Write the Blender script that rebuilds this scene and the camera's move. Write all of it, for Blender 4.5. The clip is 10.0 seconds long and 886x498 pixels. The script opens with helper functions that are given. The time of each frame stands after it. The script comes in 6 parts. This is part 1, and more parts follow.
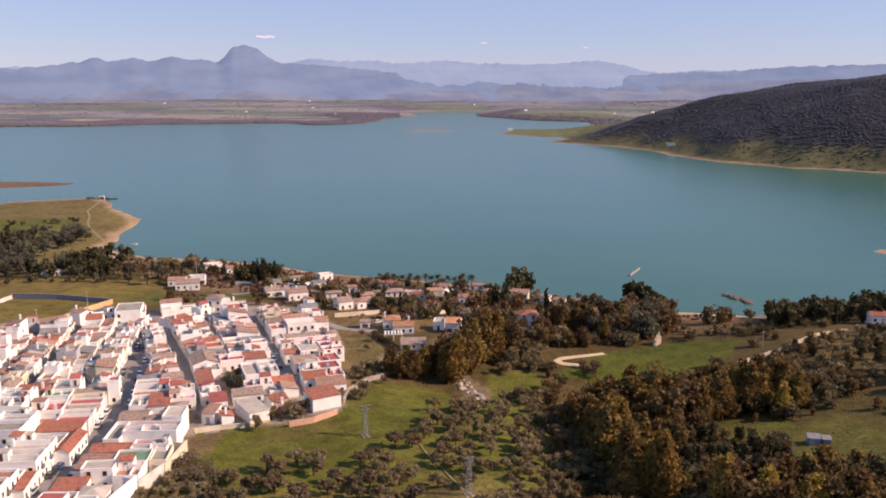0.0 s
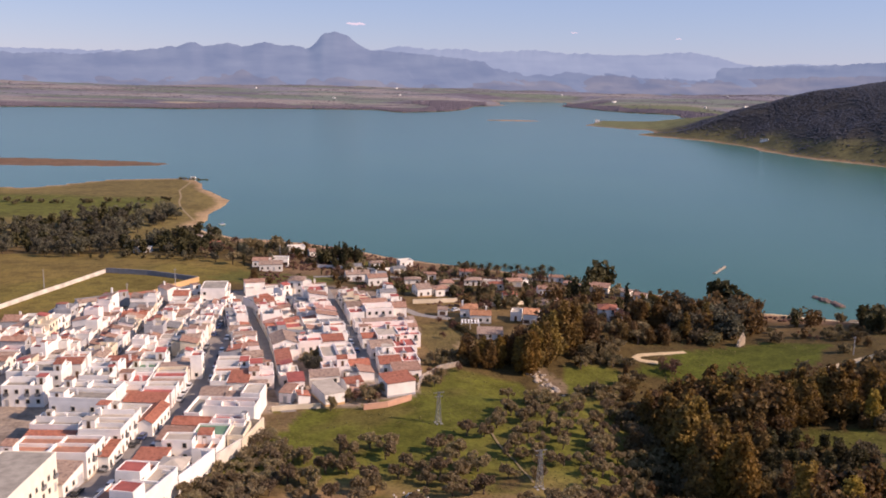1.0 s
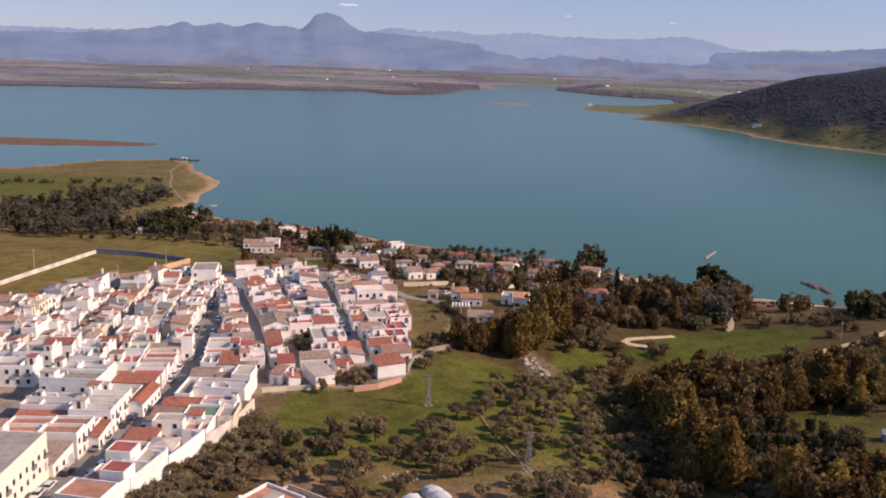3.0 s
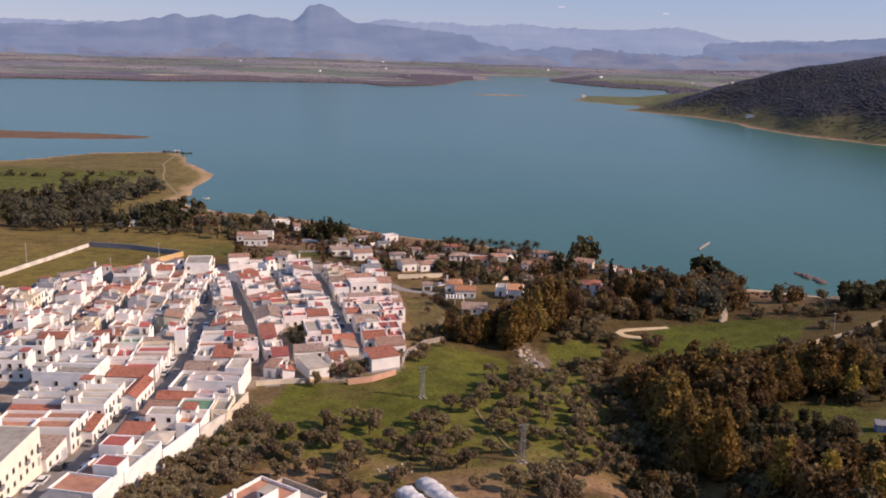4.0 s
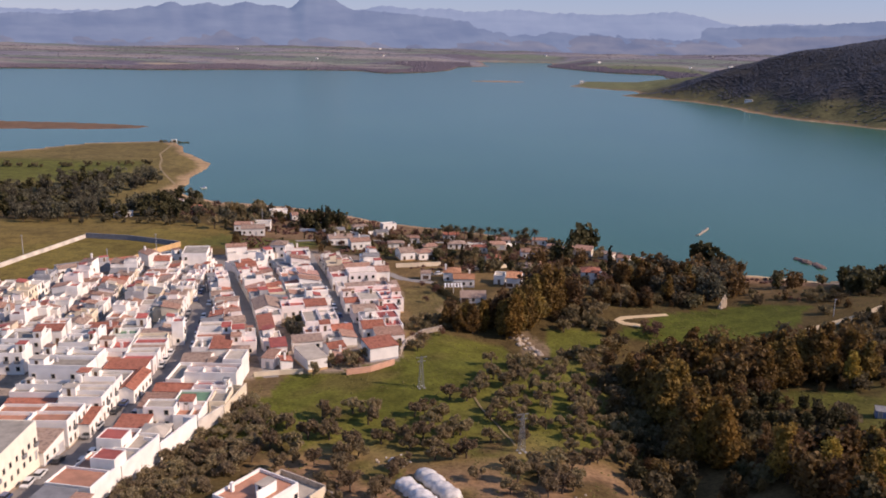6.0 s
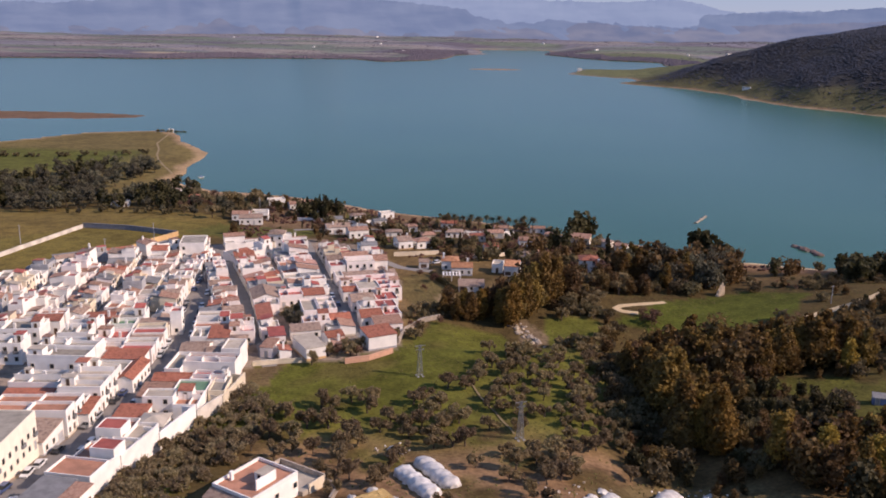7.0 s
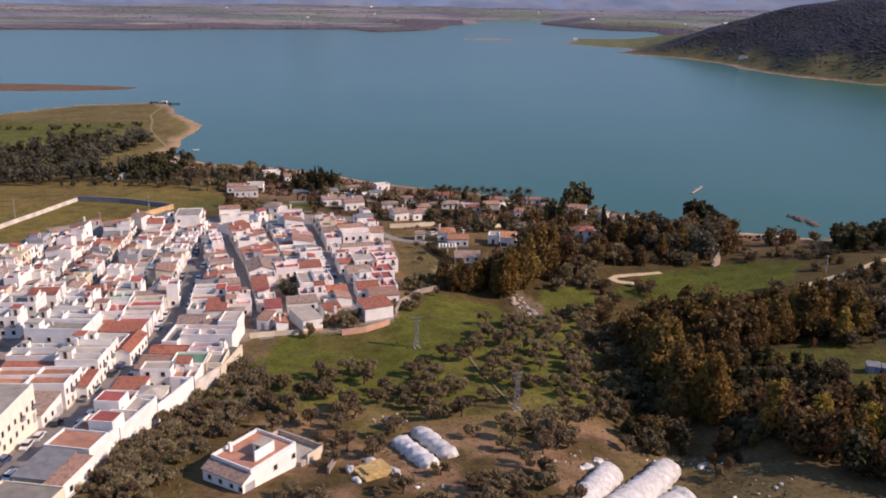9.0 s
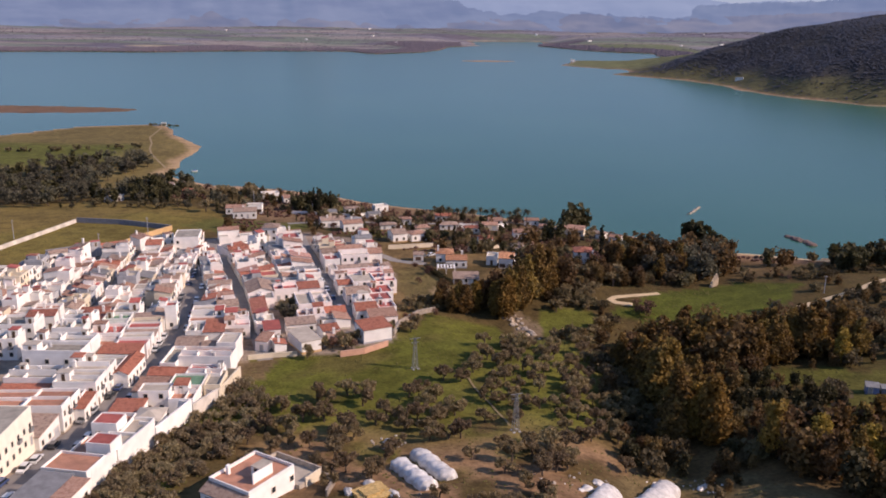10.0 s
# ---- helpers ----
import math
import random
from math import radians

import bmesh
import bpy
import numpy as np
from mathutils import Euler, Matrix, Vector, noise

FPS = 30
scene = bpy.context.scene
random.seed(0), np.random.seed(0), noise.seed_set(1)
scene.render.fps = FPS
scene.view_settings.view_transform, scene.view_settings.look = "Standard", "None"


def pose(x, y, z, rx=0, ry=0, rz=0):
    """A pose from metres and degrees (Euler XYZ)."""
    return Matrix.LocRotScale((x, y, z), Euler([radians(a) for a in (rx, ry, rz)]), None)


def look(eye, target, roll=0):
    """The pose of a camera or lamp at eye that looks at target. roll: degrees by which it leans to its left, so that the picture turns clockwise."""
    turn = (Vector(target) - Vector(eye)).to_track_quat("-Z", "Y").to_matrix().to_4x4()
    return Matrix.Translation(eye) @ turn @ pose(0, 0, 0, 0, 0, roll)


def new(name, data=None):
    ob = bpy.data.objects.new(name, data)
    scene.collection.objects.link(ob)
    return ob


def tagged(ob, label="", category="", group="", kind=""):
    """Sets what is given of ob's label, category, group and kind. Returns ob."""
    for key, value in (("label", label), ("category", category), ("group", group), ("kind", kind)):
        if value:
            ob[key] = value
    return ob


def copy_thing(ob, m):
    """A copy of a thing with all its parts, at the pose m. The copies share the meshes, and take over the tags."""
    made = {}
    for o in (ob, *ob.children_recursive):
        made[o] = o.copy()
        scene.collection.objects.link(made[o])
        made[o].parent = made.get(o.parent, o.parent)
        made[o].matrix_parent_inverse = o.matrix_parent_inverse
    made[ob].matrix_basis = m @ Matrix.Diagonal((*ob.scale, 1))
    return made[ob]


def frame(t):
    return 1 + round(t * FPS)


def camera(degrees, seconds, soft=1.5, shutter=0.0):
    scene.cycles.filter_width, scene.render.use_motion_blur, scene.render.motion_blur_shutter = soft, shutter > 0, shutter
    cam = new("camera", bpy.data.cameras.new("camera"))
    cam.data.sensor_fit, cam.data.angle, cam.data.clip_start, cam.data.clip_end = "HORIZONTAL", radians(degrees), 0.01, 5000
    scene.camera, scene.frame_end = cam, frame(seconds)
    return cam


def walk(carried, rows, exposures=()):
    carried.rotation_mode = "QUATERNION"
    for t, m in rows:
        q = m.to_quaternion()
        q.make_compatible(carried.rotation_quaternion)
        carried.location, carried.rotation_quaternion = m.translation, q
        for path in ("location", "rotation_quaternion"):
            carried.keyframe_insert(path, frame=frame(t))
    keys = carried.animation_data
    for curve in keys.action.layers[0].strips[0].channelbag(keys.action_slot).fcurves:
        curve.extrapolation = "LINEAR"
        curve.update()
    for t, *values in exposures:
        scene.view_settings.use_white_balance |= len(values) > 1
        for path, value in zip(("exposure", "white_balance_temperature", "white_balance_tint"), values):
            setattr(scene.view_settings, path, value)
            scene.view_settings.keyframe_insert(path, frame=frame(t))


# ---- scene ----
# ------------------------------------------------------------------ camera
cam = camera(53.65, 10.0, soft=1.8)
ROWS = [
    (0.0, -0.95, -0.61, 112.27, 79.359, -0.122, -4.974),
    (0.5, -0.67, 0.12, 112.11, 78.959, -0.541, -0.797),
    (1.0, -0.23, 0.49, 111.89, 78.607, -1.109, 0.632),
    (1.5, -0.34, 0.30, 111.94, 78.292, -1.552, 0.363),
    (2.0, -0.14, 0.25, 112.04, 78.003, -1.626, 0.401),
    (2.5, 0.00, 0.00, 112.00, 77.764, -1.649, 0.358),
    (4.0, 0.21, 0.50, 112.12, 76.976, -1.485, -0.221),
    (4.5, 0.53, 0.87, 112.16, 76.751, -1.389, -0.418),
    (5.0, 0.44, 1.44, 112.27, 76.519, -1.258, -0.750),
    (5.5, 0.55, 1.99, 112.35, 76.256, -1.130, -0.412),
    (7.0, 0.63, 2.17, 112.35, 75.390, -0.889, -0.557),
    (7.5, 0.56, 2.20, 112.18, 74.413, -0.820, -0.774),
    (8.0, 0.58, 2.00, 112.44, 73.766, -0.811, -0.879),
    (8.5, 0.47, 2.15, 112.42, 73.436, -0.754, -0.946),
    (9.0, 0.56, 2.24, 112.33, 73.534, -0.679, -0.899),
    (9.5, 0.51, 2.10, 112.41, 74.062, -0.635, -0.998),
    (10.0, 0.51, 1.92, 112.58, 74.886, -0.631, -1.023),
]
# stops, white balance
EXPOSURES = [(0.0, 0.35, 7250, 31), (1.0, 0.25, 7120, 31), (2.5, 0.12, 6960, 30), (5.5, 0.06, 6880, 29), (8.0, 0.02, 6550, 29), (10.0, 0.03, 6620, 29)]
walk(cam, [(t, pose(*row)) for t, *row in ROWS], EXPOSURES)

# ------------------------------------------------------------------ light
SUN_AZ, SUN_EL = radians(102), radians(33)   # clockwise from +y, and height
world = bpy.data.worlds.new("sky")
scene.world = world
world.use_nodes = True
wt = world.node_tree
sky = wt.nodes.new("ShaderNodeTexSky")
sky.sky_type, sky.sun_disc = "NISHITA", False
sky.sun_elevation, sky.sun_rotation = SUN_EL, SUN_AZ
sky.altitude, sky.air_density, sky.dust_density, sky.ozone_density = 100, 1.0, 0.05, 3.0
haze = wt.nodes.new("ShaderNodeMix")     # thin even haze over the clear sky
haze.data_type = "RGBA"
haze.inputs[0].default_value, haze.inputs[7].default_value = 0.55, (2.35, 4.25, 7.7, 1)
wt.links.new(sky.outputs[0], haze.inputs[6])
wt.links.new(haze.outputs[2], wt.nodes["Background"].inputs[0])
wt.nodes["Background"].inputs[1].default_value = 0.09
sun_data = bpy.data.lights.new("sun", "SUN")
sun_data.energy, sun_data.angle, sun_data.color = 5.0, radians(0.53), (1.0, 0.868, 0.685)
to_sun = Vector((math.sin(SUN_AZ) * math.cos(SUN_EL), math.cos(SUN_AZ) * math.cos(SUN_EL), math.sin(SUN_EL)))
new("sun", sun_data).matrix_world = look((0, 0, 400), Vector((0, 0, 400)) - to_sun)

# ------------------------------------------------------------------ plan of the land
# -- plan
# shoreline, near side from east to west, then the far side back again
SHORE = [
    (1600, 500), (900, 380), (420, 425), (300, 425), (187, 402), (145, 415), (115, 444), (76, 467), (31, 496),
    (-5, 510), (-39, 528), (-77, 557), (-112, 573), (-142, 576), (-168, 596), (-183, 620), (-180, 640), (-188, 666), (-190, 714), (-193, 747), (-207, 780),
    (-223, 812), (-246, 853), (-262, 896), (-291, 896), (-340, 872), (-372, 828), (-400, 808), (-700, 815), (-1400, 860),
]
FAR_SHORE = [
    (-2600, 1900), (-1500, 2330), (-959, 2412), (-779, 2436), (-477, 2559), (-245, 2625), (-138, 2476), (3, 2616),
    (80, 3012), (186, 3170), (166, 3640), (478, 3693), (399, 3164), (537, 2761), (661, 2671), (640, 2330),
    (544, 2256), (362, 2235), (288, 2006), (381, 1892), (430, 1900), (420, 1800), (359, 1722), (468, 1588), (486, 1450),
    (499, 1301), (531, 1250), (581, 1158), (637, 1114), (667, 1075), (1100, 900), (1600, 750),
]
LAKE = np.array(SHORE + FAR_SHORE, float)


def smooth(a, b, v):
    u = np.clip((v - a) / (b - a), 0, 1)
    return u * u * (3 - 2 * u)


def wob(x, y, size, seed=0.0):
    """A cheap smooth ripple over the plan, about -1 to 1."""
    a, b = x / size + seed, y / size - 1.7 * seed
    return (np.sin(a + 1.3 * np.sin(0.7 * b + seed)) + np.sin(1.1 * b + 1.7 * np.sin(0.6 * a)) + np.sin(0.73 * (a + b) + 2.1)
            + 0.6 * np.sin(2.3 * a - 1.9 * b + 0.5)) / 3.2


def inland(x, y):
    """Distance from the shore: over land positive, over the lake negative."""
    x, y = np.asarray(x, float), np.asarray(y, float)
    d2, inside = np.full(x.shape, 1e18), np.zeros(x.shape, bool)
    for (ax, ay), (bx, by) in zip(LAKE, np.roll(LAKE, -1, 0)):
        ex, ey = bx - ax, by - ay
        u = np.clip(((x - ax) * ex + (y - ay) * ey) / (ex * ex + ey * ey), 0, 1)
        d2 = np.minimum(d2, (x - ax - u * ex) ** 2 + (y - ay - u * ey) ** 2)
        if by != ay:
            inside ^= ((ay > y) != (by > y)) & (x < ax + (y - ay) * ex / ey)
    s = np.where(inside, -1, 1) * np.sqrt(d2)
    far = smooth(300, 2500, np.hypot(x, y))
    s = s + (1.5 + 14 * far) * wob(x, y, 9 + 60 * far) + (0.6 + 5 * far) * wob(x, y, 3 + 23 * far, 2.0) + 6 * smooth(560, 700, np.hypot(x, y)) * wob(x, y, 26, 5.0)
    for cx, cy, lx, ly in ((-525, 1022, 195, 44), (148, 2160, 70, 28), (386, 560, 42, 14)):
        s = np.maximum(s, (1 - np.hypot((x - cx) / lx, (y - cy) / ly)) * ly)
    return s


RIDGE_X = [360, 436, 518, 578, 757, 938, 1085, 1400, 2200]
RIDGE_Z = [0, 34, 84, 99, 108, 119, 127, 142, 155]


def ground_z(x, y):
    x, y = np.asarray(x, float), np.asarray(y, float)
    s = inland(x, y)
    r = np.hypot(x, y)
    far = smooth(1000, 1900, y)
    west = smooth(-150, -230, x) * smooth(420, 560, y)
    land = 14 * (1 - np.exp(-np.maximum(s, 0) / 130))
    land = land * (1 - west) + west * 1.3 * (1 - np.exp(-np.maximum(s, 0) / 150))
    # ravine east of the olive grove, and the slope beyond it
    line = 62 + 0.12 * (y - 200)
    valley = np.exp(-((x - line) / 17) ** 2) * smooth(330, 240, y)
    land = land - 6 * valley + 9 * smooth(100, 190, x) * smooth(420, 300, y) * smooth(700, 300, x)
    land = land + 5 * smooth(205, 140, y) * smooth(60, 20, x) + 0.35 * wob(x, y, 14) * smooth(5, 40, s)
    # brow between the grove and the gully north of it
    land = land - 4 * smooth(258, 268, y - 0.25 * x) * smooth(0, 25, x) * smooth(130, 80, x) * smooth(330, 290, y)
    # plain beyond the lake
    plain = 2.5 * (1 - np.exp(-np.maximum(s, 0) / 25)) + 0.020 * np.maximum(r - 2650, 0) * smooth(0, 200, s)
    plain = plain + 3.5 * smooth(150, 600, s) * (wob(x, y, 190) * 0.7 + 0.5 * wob(x, y, 90, 1.0)) * smooth(2500, 2900, r)
    plain = plain + 9 * smooth(3300, 4200, r) * wob(x * 0.7, y, 210, 2.5)
    z = land * (1 - far) + plain * far
    # wooded hill on the east shore
    ridge = np.interp(x, RIDGE_X, RIDGE_Z) * smooth(850, 1100, y)
    rise = 1 - (1 - np.clip((s - 25) / 470, 0, 1)) ** 1.7
    back = np.exp(-(np.maximum(y - 1780, 0) / 260) ** 2)
    hill = ridge * rise * back * (1 + 0.05 * wob(x, y, 70) + 0.02 * wob(x, y, 28, 1))
    z = z + hill
    bed = np.maximum(-3.0, s * 0.12)
    return np.where(s > 0, z + 0.02, bed - 0.05)


def gz(x, y):
    return float(ground_z(np.array([x]), np.array([y]))[0])
# -- end plan

# ------------------------------------------------------------------ materials
def nodes_of(name):
    m = bpy.data.materials.new(name)
    m.use_nodes = True
    t = m.node_tree
    return m, t, t.nodes["Principled BSDF"], t.nodes.new, t.links.new


def ramp(t, stops):
    r = t.nodes.new("ShaderNodeValToRGB")
    r.color_ramp.elements[0].position, r.color_ramp.elements[1].position = stops[0][0], stops[-1][0]
    r.color_ramp.elements[0].color, r.color_ramp.elements[1].color = (*stops[0][1], 1), (*stops[-1][1], 1)
    for at, c in stops[1:-1]:
        r.color_ramp.elements.new(at).color = (*c, 1)
    return r


def mixer(t, kind, a, b, fac):
    m = t.nodes.new("ShaderNodeMix")
    m.data_type, m.blend_type = "RGBA", kind
    for sock, v in ((m.inputs[0], fac), (m.inputs[6], a), (m.inputs[7], b)):
        if hasattr(v, "links") or hasattr(v, "is_linked"):
            t.links.new(v, sock)
        else:
            sock.default_value = v if isinstance(v, (int, float)) else (*v, 1)
    return m.outputs[2]


def surface(name, color, dark=0.75, scale=1.5, fine=9.0, rough=0.85, bump=0.15, vary=0.2, metal=0.0, grain=0.25):
    """Paint, plaster, earth, stone: stains at one scale, grain at another, and a shade of its own for each piece."""
    m, t, b, node, link = nodes_of(name)
    geo = node("ShaderNodeNewGeometry")
    big, small = node("ShaderNodeTexNoise"), node("ShaderNodeTexNoise")
    big.inputs["Scale"].default_value, small.inputs["Scale"].default_value = scale, fine
    big.inputs["Detail"].default_value, small.inputs["Detail"].default_value = 5, 3
    link(geo.outputs["Position"], big.inputs["Vector"])
    link(geo.outputs["Position"], small.inputs["Vector"])
    r = ramp(t, [(0.3, tuple(c * dark for c in color)), (0.62, color)])
    link(big.outputs[0], r.inputs[0])
    c = mixer(t, "OVERLAY", r.outputs[0], small.outputs[0], grain)
    info = node("ShaderNodeObjectInfo")
    hsv = node("ShaderNodeHueSaturation")
    span = node("ShaderNodeMapRange")
    span.inputs[3].default_value, span.inputs[4].default_value = 1 - vary, 1 + vary * 0.5
    link(info.outputs["Random"], span.inputs[0])
    link(span.outputs[0], hsv.inputs["Value"])
    link(c, hsv.inputs["Color"])
    link(hsv.outputs[0], b.inputs["Base Color"])
    b.inputs["Roughness"].default_value, b.inputs["Metallic"].default_value = rough, metal
    if bump:
        bn = node("ShaderNodeBump")
        bn.inputs["Strength"].default_value, bn.inputs["Distance"].default_value = bump, 0.05
        link(small.outputs[0], bn.inputs["Height"])
        link(bn.outputs[0], b.inputs["Normal"])
    return m


def tiles(name, color, pitch=0.22):
    """Barrel tiles: ribs down the slope and weathered patches."""
    m, t, b, node, link = nodes_of(name)
    co = node("ShaderNodeTexCoord")
    w = node("ShaderNodeTexWave")
    w.bands_direction = "X"
    w.inputs["Scale"].default_value = 0.314 / pitch * 1.0
    w.inputs["Distortion"].default_value, w.inputs["Detail"].default_value = 1.0, 2
    n = node("ShaderNodeTexNoise")
    n.inputs["Scale"].default_value, n.inputs["Detail"].default_value = 1.1, 6
    geo = node("ShaderNodeNewGeometry")
    link(co.outputs["Object"], w.inputs["Vector"])
    link(geo.outputs["Position"], n.inputs["Vector"])
    r = ramp(t, [(0.3, tuple(c * 0.55 for c in color)), (0.5, color), (0.75, (color[0] * 1.15, color[1] * 1.3, color[2] * 1.4))])
    link(n.outputs[0], r.inputs[0])
    c = mixer(t, "MULTIPLY", r.outputs[0], w.outputs[0], 0.35)
    info, hsv, span = node("ShaderNodeObjectInfo"), node("ShaderNodeHueSaturation"), node("ShaderNodeMapRange")
    span.inputs[3].default_value, span.inputs[4].default_value = 0.75, 1.2
    link(info.outputs["Random"], span.inputs[0])
    link(span.outputs[0], hsv.inputs["Value"])
    link(c, hsv.inputs["Color"])
    link(hsv.outputs[0], b.inputs["Base Color"])
    b.inputs["Roughness"].default_value = 0.9
    bn = node("ShaderNodeBump")
    bn.inputs["Strength"].default_value, bn.inputs["Distance"].default_value = 0.6, 0.06
    link(w.outputs[0], bn.inputs["Height"])
    link(bn.outputs[0], b.inputs["Normal"])
    return m


def foliage(name, low, high, rough=0.7, through_light=0.25):
    """Leaves: a shade for every clump, another for every tree."""
    m, t, b, node, link = nodes_of(name)
    geo, info = node("ShaderNodeNewGeometry"), node("ShaderNodeObjectInfo")
    r = ramp(t, [(0.0, low), (0.55, tuple((a + c) / 2 for a, c in zip(low, high))), (1.0, high)])
    patch, co, mean = node("ShaderNodeTexNoise"), node("ShaderNodeTexCoord"), node("ShaderNodeMath")
    patch.inputs["Scale"].default_value, patch.inputs["Detail"].default_value = 0.55, 2
    link(co.outputs["Object"], patch.inputs["Vector"])
    mean.operation = "MULTIPLY_ADD"
    mean.inputs[1].default_value = 0.28
    link(geo.outputs["Random Per Island"], mean.inputs[0])
    push = node("ShaderNodeMapRange")
    push.inputs[1].default_value, push.inputs[2].default_value, push.inputs[4].default_value = 0.35, 0.65, 0.70
    link(patch.outputs[0], push.inputs[0])
    link(push.outputs[0], mean.inputs[2])
    link(mean.outputs[0], r.inputs[0])
    hsv, span, hue = node("ShaderNodeHueSaturation"), node("ShaderNodeMapRange"), node("ShaderNodeMapRange")
    span.inputs[3].default_value, span.inputs[4].default_value = 0.7, 1.3
    hue.inputs[3].default_value, hue.inputs[4].default_value = 0.485, 0.515
    link(info.outputs["Random"], span.inputs[0])
    link(info.outputs["Random"], hue.inputs[0])
    link(span.outputs[0], hsv.inputs["Value"])
    link(hue.outputs[0], hsv.inputs["Hue"])
    link(r.outputs[0], hsv.inputs["Color"])
    link(hsv.outputs[0], b.inputs["Base Color"])
    b.inputs["Roughness"].default_value = rough
    b.inputs["Specular IOR Level"].default_value = 0.25
    if through_light:
        tr, mx, out = node("ShaderNodeBsdfTranslucent"), node("ShaderNodeMixShader"), t.nodes["Material Output"]
        link(hsv.outputs[0], tr.inputs[0])
        mx.inputs[0].default_value = through_light
        link(b.outputs[0], mx.inputs[1])
        link(tr.outputs[0], mx.inputs[2])
        link(mx.outputs[0], out.inputs[0])
    return m


WHITE = surface("whitewash", (0.86, 0.82, 0.76), 0.86, 0.35, 6, 0.9, 0.1, 0.10, grain=0.12)
LIMEWASH = surface("weathered_limewash", (0.66, 0.60, 0.52), 0.62, 0.25, 3, 0.95, 0.2, 0.05)
CREAM = surface("cream_paint", (0.72, 0.62, 0.46), 0.85, 0.4, 6, 0.9, 0.1, 0.12, grain=0.15)
OCHRE = surface("ochre_paint", (0.62, 0.40, 0.19), 0.82, 0.4, 6, 0.9, 0.1, 0.12, grain=0.2)
SALMON = surface("salmon_paint", (0.60, 0.34, 0.23), 0.8, 0.5, 5, 0.9, 0.15, 0.1)
PALE_YELLOW = surface("pale_yellow_paint", (0.84, 0.78, 0.64), 0.86, 0.4, 6, 0.9, 0.1, 0.06, grain=0.12)
RENDER_GREY = surface("grey_render", (0.42, 0.42, 0.43), 0.75, 0.4, 5, 0.95, 0.2, 0.15)
PINKISH = surface("pale_rose_paint", (0.89, 0.80, 0.745), 0.86, 0.4, 6, 0.9, 0.1, 0.1, grain=0.15)
TERRACE_RED = surface("red_terrace_paint", (0.43, 0.11, 0.085), 0.7, 0.5, 5, 0.85, 0.1, 0.25)
TERRACE_CLAY = surface("clay_terrace_tiles", (0.44, 0.21, 0.13), 0.7, 0.5, 5, 0.85, 0.1, 0.25)
TERRACE_GREY = surface("grey_terrace_screed", (0.31, 0.28, 0.23), 0.65, 0.4, 4, 0.95, 0.2, 0.25)
TERRACE_PALE = surface("pale_terrace_screed", (0.47, 0.41, 0.33), 0.75, 0.4, 4, 0.95, 0.2, 0.15)
TERRACE_GREEN = surface("green_terrace_paint", (0.13, 0.25, 0.15), 0.75, 0.5, 4, 0.85, 0.1, 0.1)
TILE_ROSE = tiles("faded_rose_tiles", (0.46, 0.25, 0.19))
TILE_CLAY = tiles("clay_tiles", (0.42, 0.235, 0.16))
TILE_BROWN = tiles("old_brown_tiles", (0.37, 0.255, 0.19))
TILE_ORANGE = tiles("orange_tiles", (0.56, 0.26, 0.13))
TILE_RED = tiles("new_red_tiles", (0.42, 0.145, 0.085))
SHEET_GREY = surface("fibre_cement_sheet", (0.22, 0.22, 0.22), 0.7, 0.5, 3, 0.9, 0.3, 0.2)
GLASS = surface("dark_window_glass", (0.03, 0.035, 0.04), 0.7, 1, 5, 0.2, 0.0, 0.3)
TIMBER = surface("dark_stained_timber", (0.11, 0.06, 0.035), 0.6, 2, 12, 0.6, 0.1, 0.4)
TRIM = surface("window_surround_paint", (0.70, 0.62, 0.50), 0.85, 1, 8, 0.85, 0.05, 0.2)
ASPHALT = surface("asphalt", (0.21, 0.19, 0.175), 0.8, 0.3, 4, 0.95, 0.2, 0.0)
# paving darkened in its base colour in place of shade between the houses
PAVING = surface("pale_paving", (0.24, 0.22, 0.20), 0.8, 0.5, 3, 0.9, 0.1, 0.1)
DIRT = surface("pale_dirt_track", (0.57, 0.43, 0.25), 0.75, 0.3, 3, 0.97, 0.4, 0.0)
WORN = surface("worn_dry_grass", (0.27, 0.20, 0.10), 0.75, 0.3, 3, 0.97, 0.4, 0.0)
BARK = surface("bark", (0.12, 0.085, 0.06), 0.6, 3, 20, 0.95, 0.5, 0.3)
STONE = surface("pale_stone", (0.42, 0.35, 0.28), 0.6, 1.2, 9, 0.95, 0.6, 0.3)
BROWN_ROCK = surface("wet_brown_rubble", (0.17, 0.11, 0.09), 0.6, 1.2, 9, 0.8, 0.6, 0.3)
# limestone with the warm tone of sunlight put into its base colour
LIME = surface("sunlit_limestone", (0.52, 0.41, 0.29), 0.6, 0.8, 6, 0.95, 0.6, 0.1)
STEEL = surface("galvanised_steel", (0.42, 0.42, 0.41), 0.75, 3, 20, 0.45, 0.0, 0.1, 0.8)
TYRE = surface("tyre_rubber", (0.02, 0.02, 0.02), 0.8, 3, 20, 0.8, 0.0, 0.1)
STRAW = surface("straw", (0.62, 0.42, 0.16), 0.6, 1.5, 14, 0.95, 0.7, 0.2)
PLASTIC = surface("white_farm_film", (0.68, 0.65, 0.61), 0.62, 0.9, 5, 0.45, 0.35, 0.12)
BLUE_SHEET = surface("blue_painted_sheet", (0.16, 0.22, 0.40), 0.7, 1, 6, 0.6, 0.1, 0.2)
POOL = surface("pool_water", (0.10, 0.32, 0.42), 0.9, 1, 3, 0.1, 0.05, 0.0)
FENCE_BLUE = surface("grey_blue_block_fence", (0.20, 0.21, 0.24), 0.75, 0.7, 5, 0.95, 0.2, 0.0)

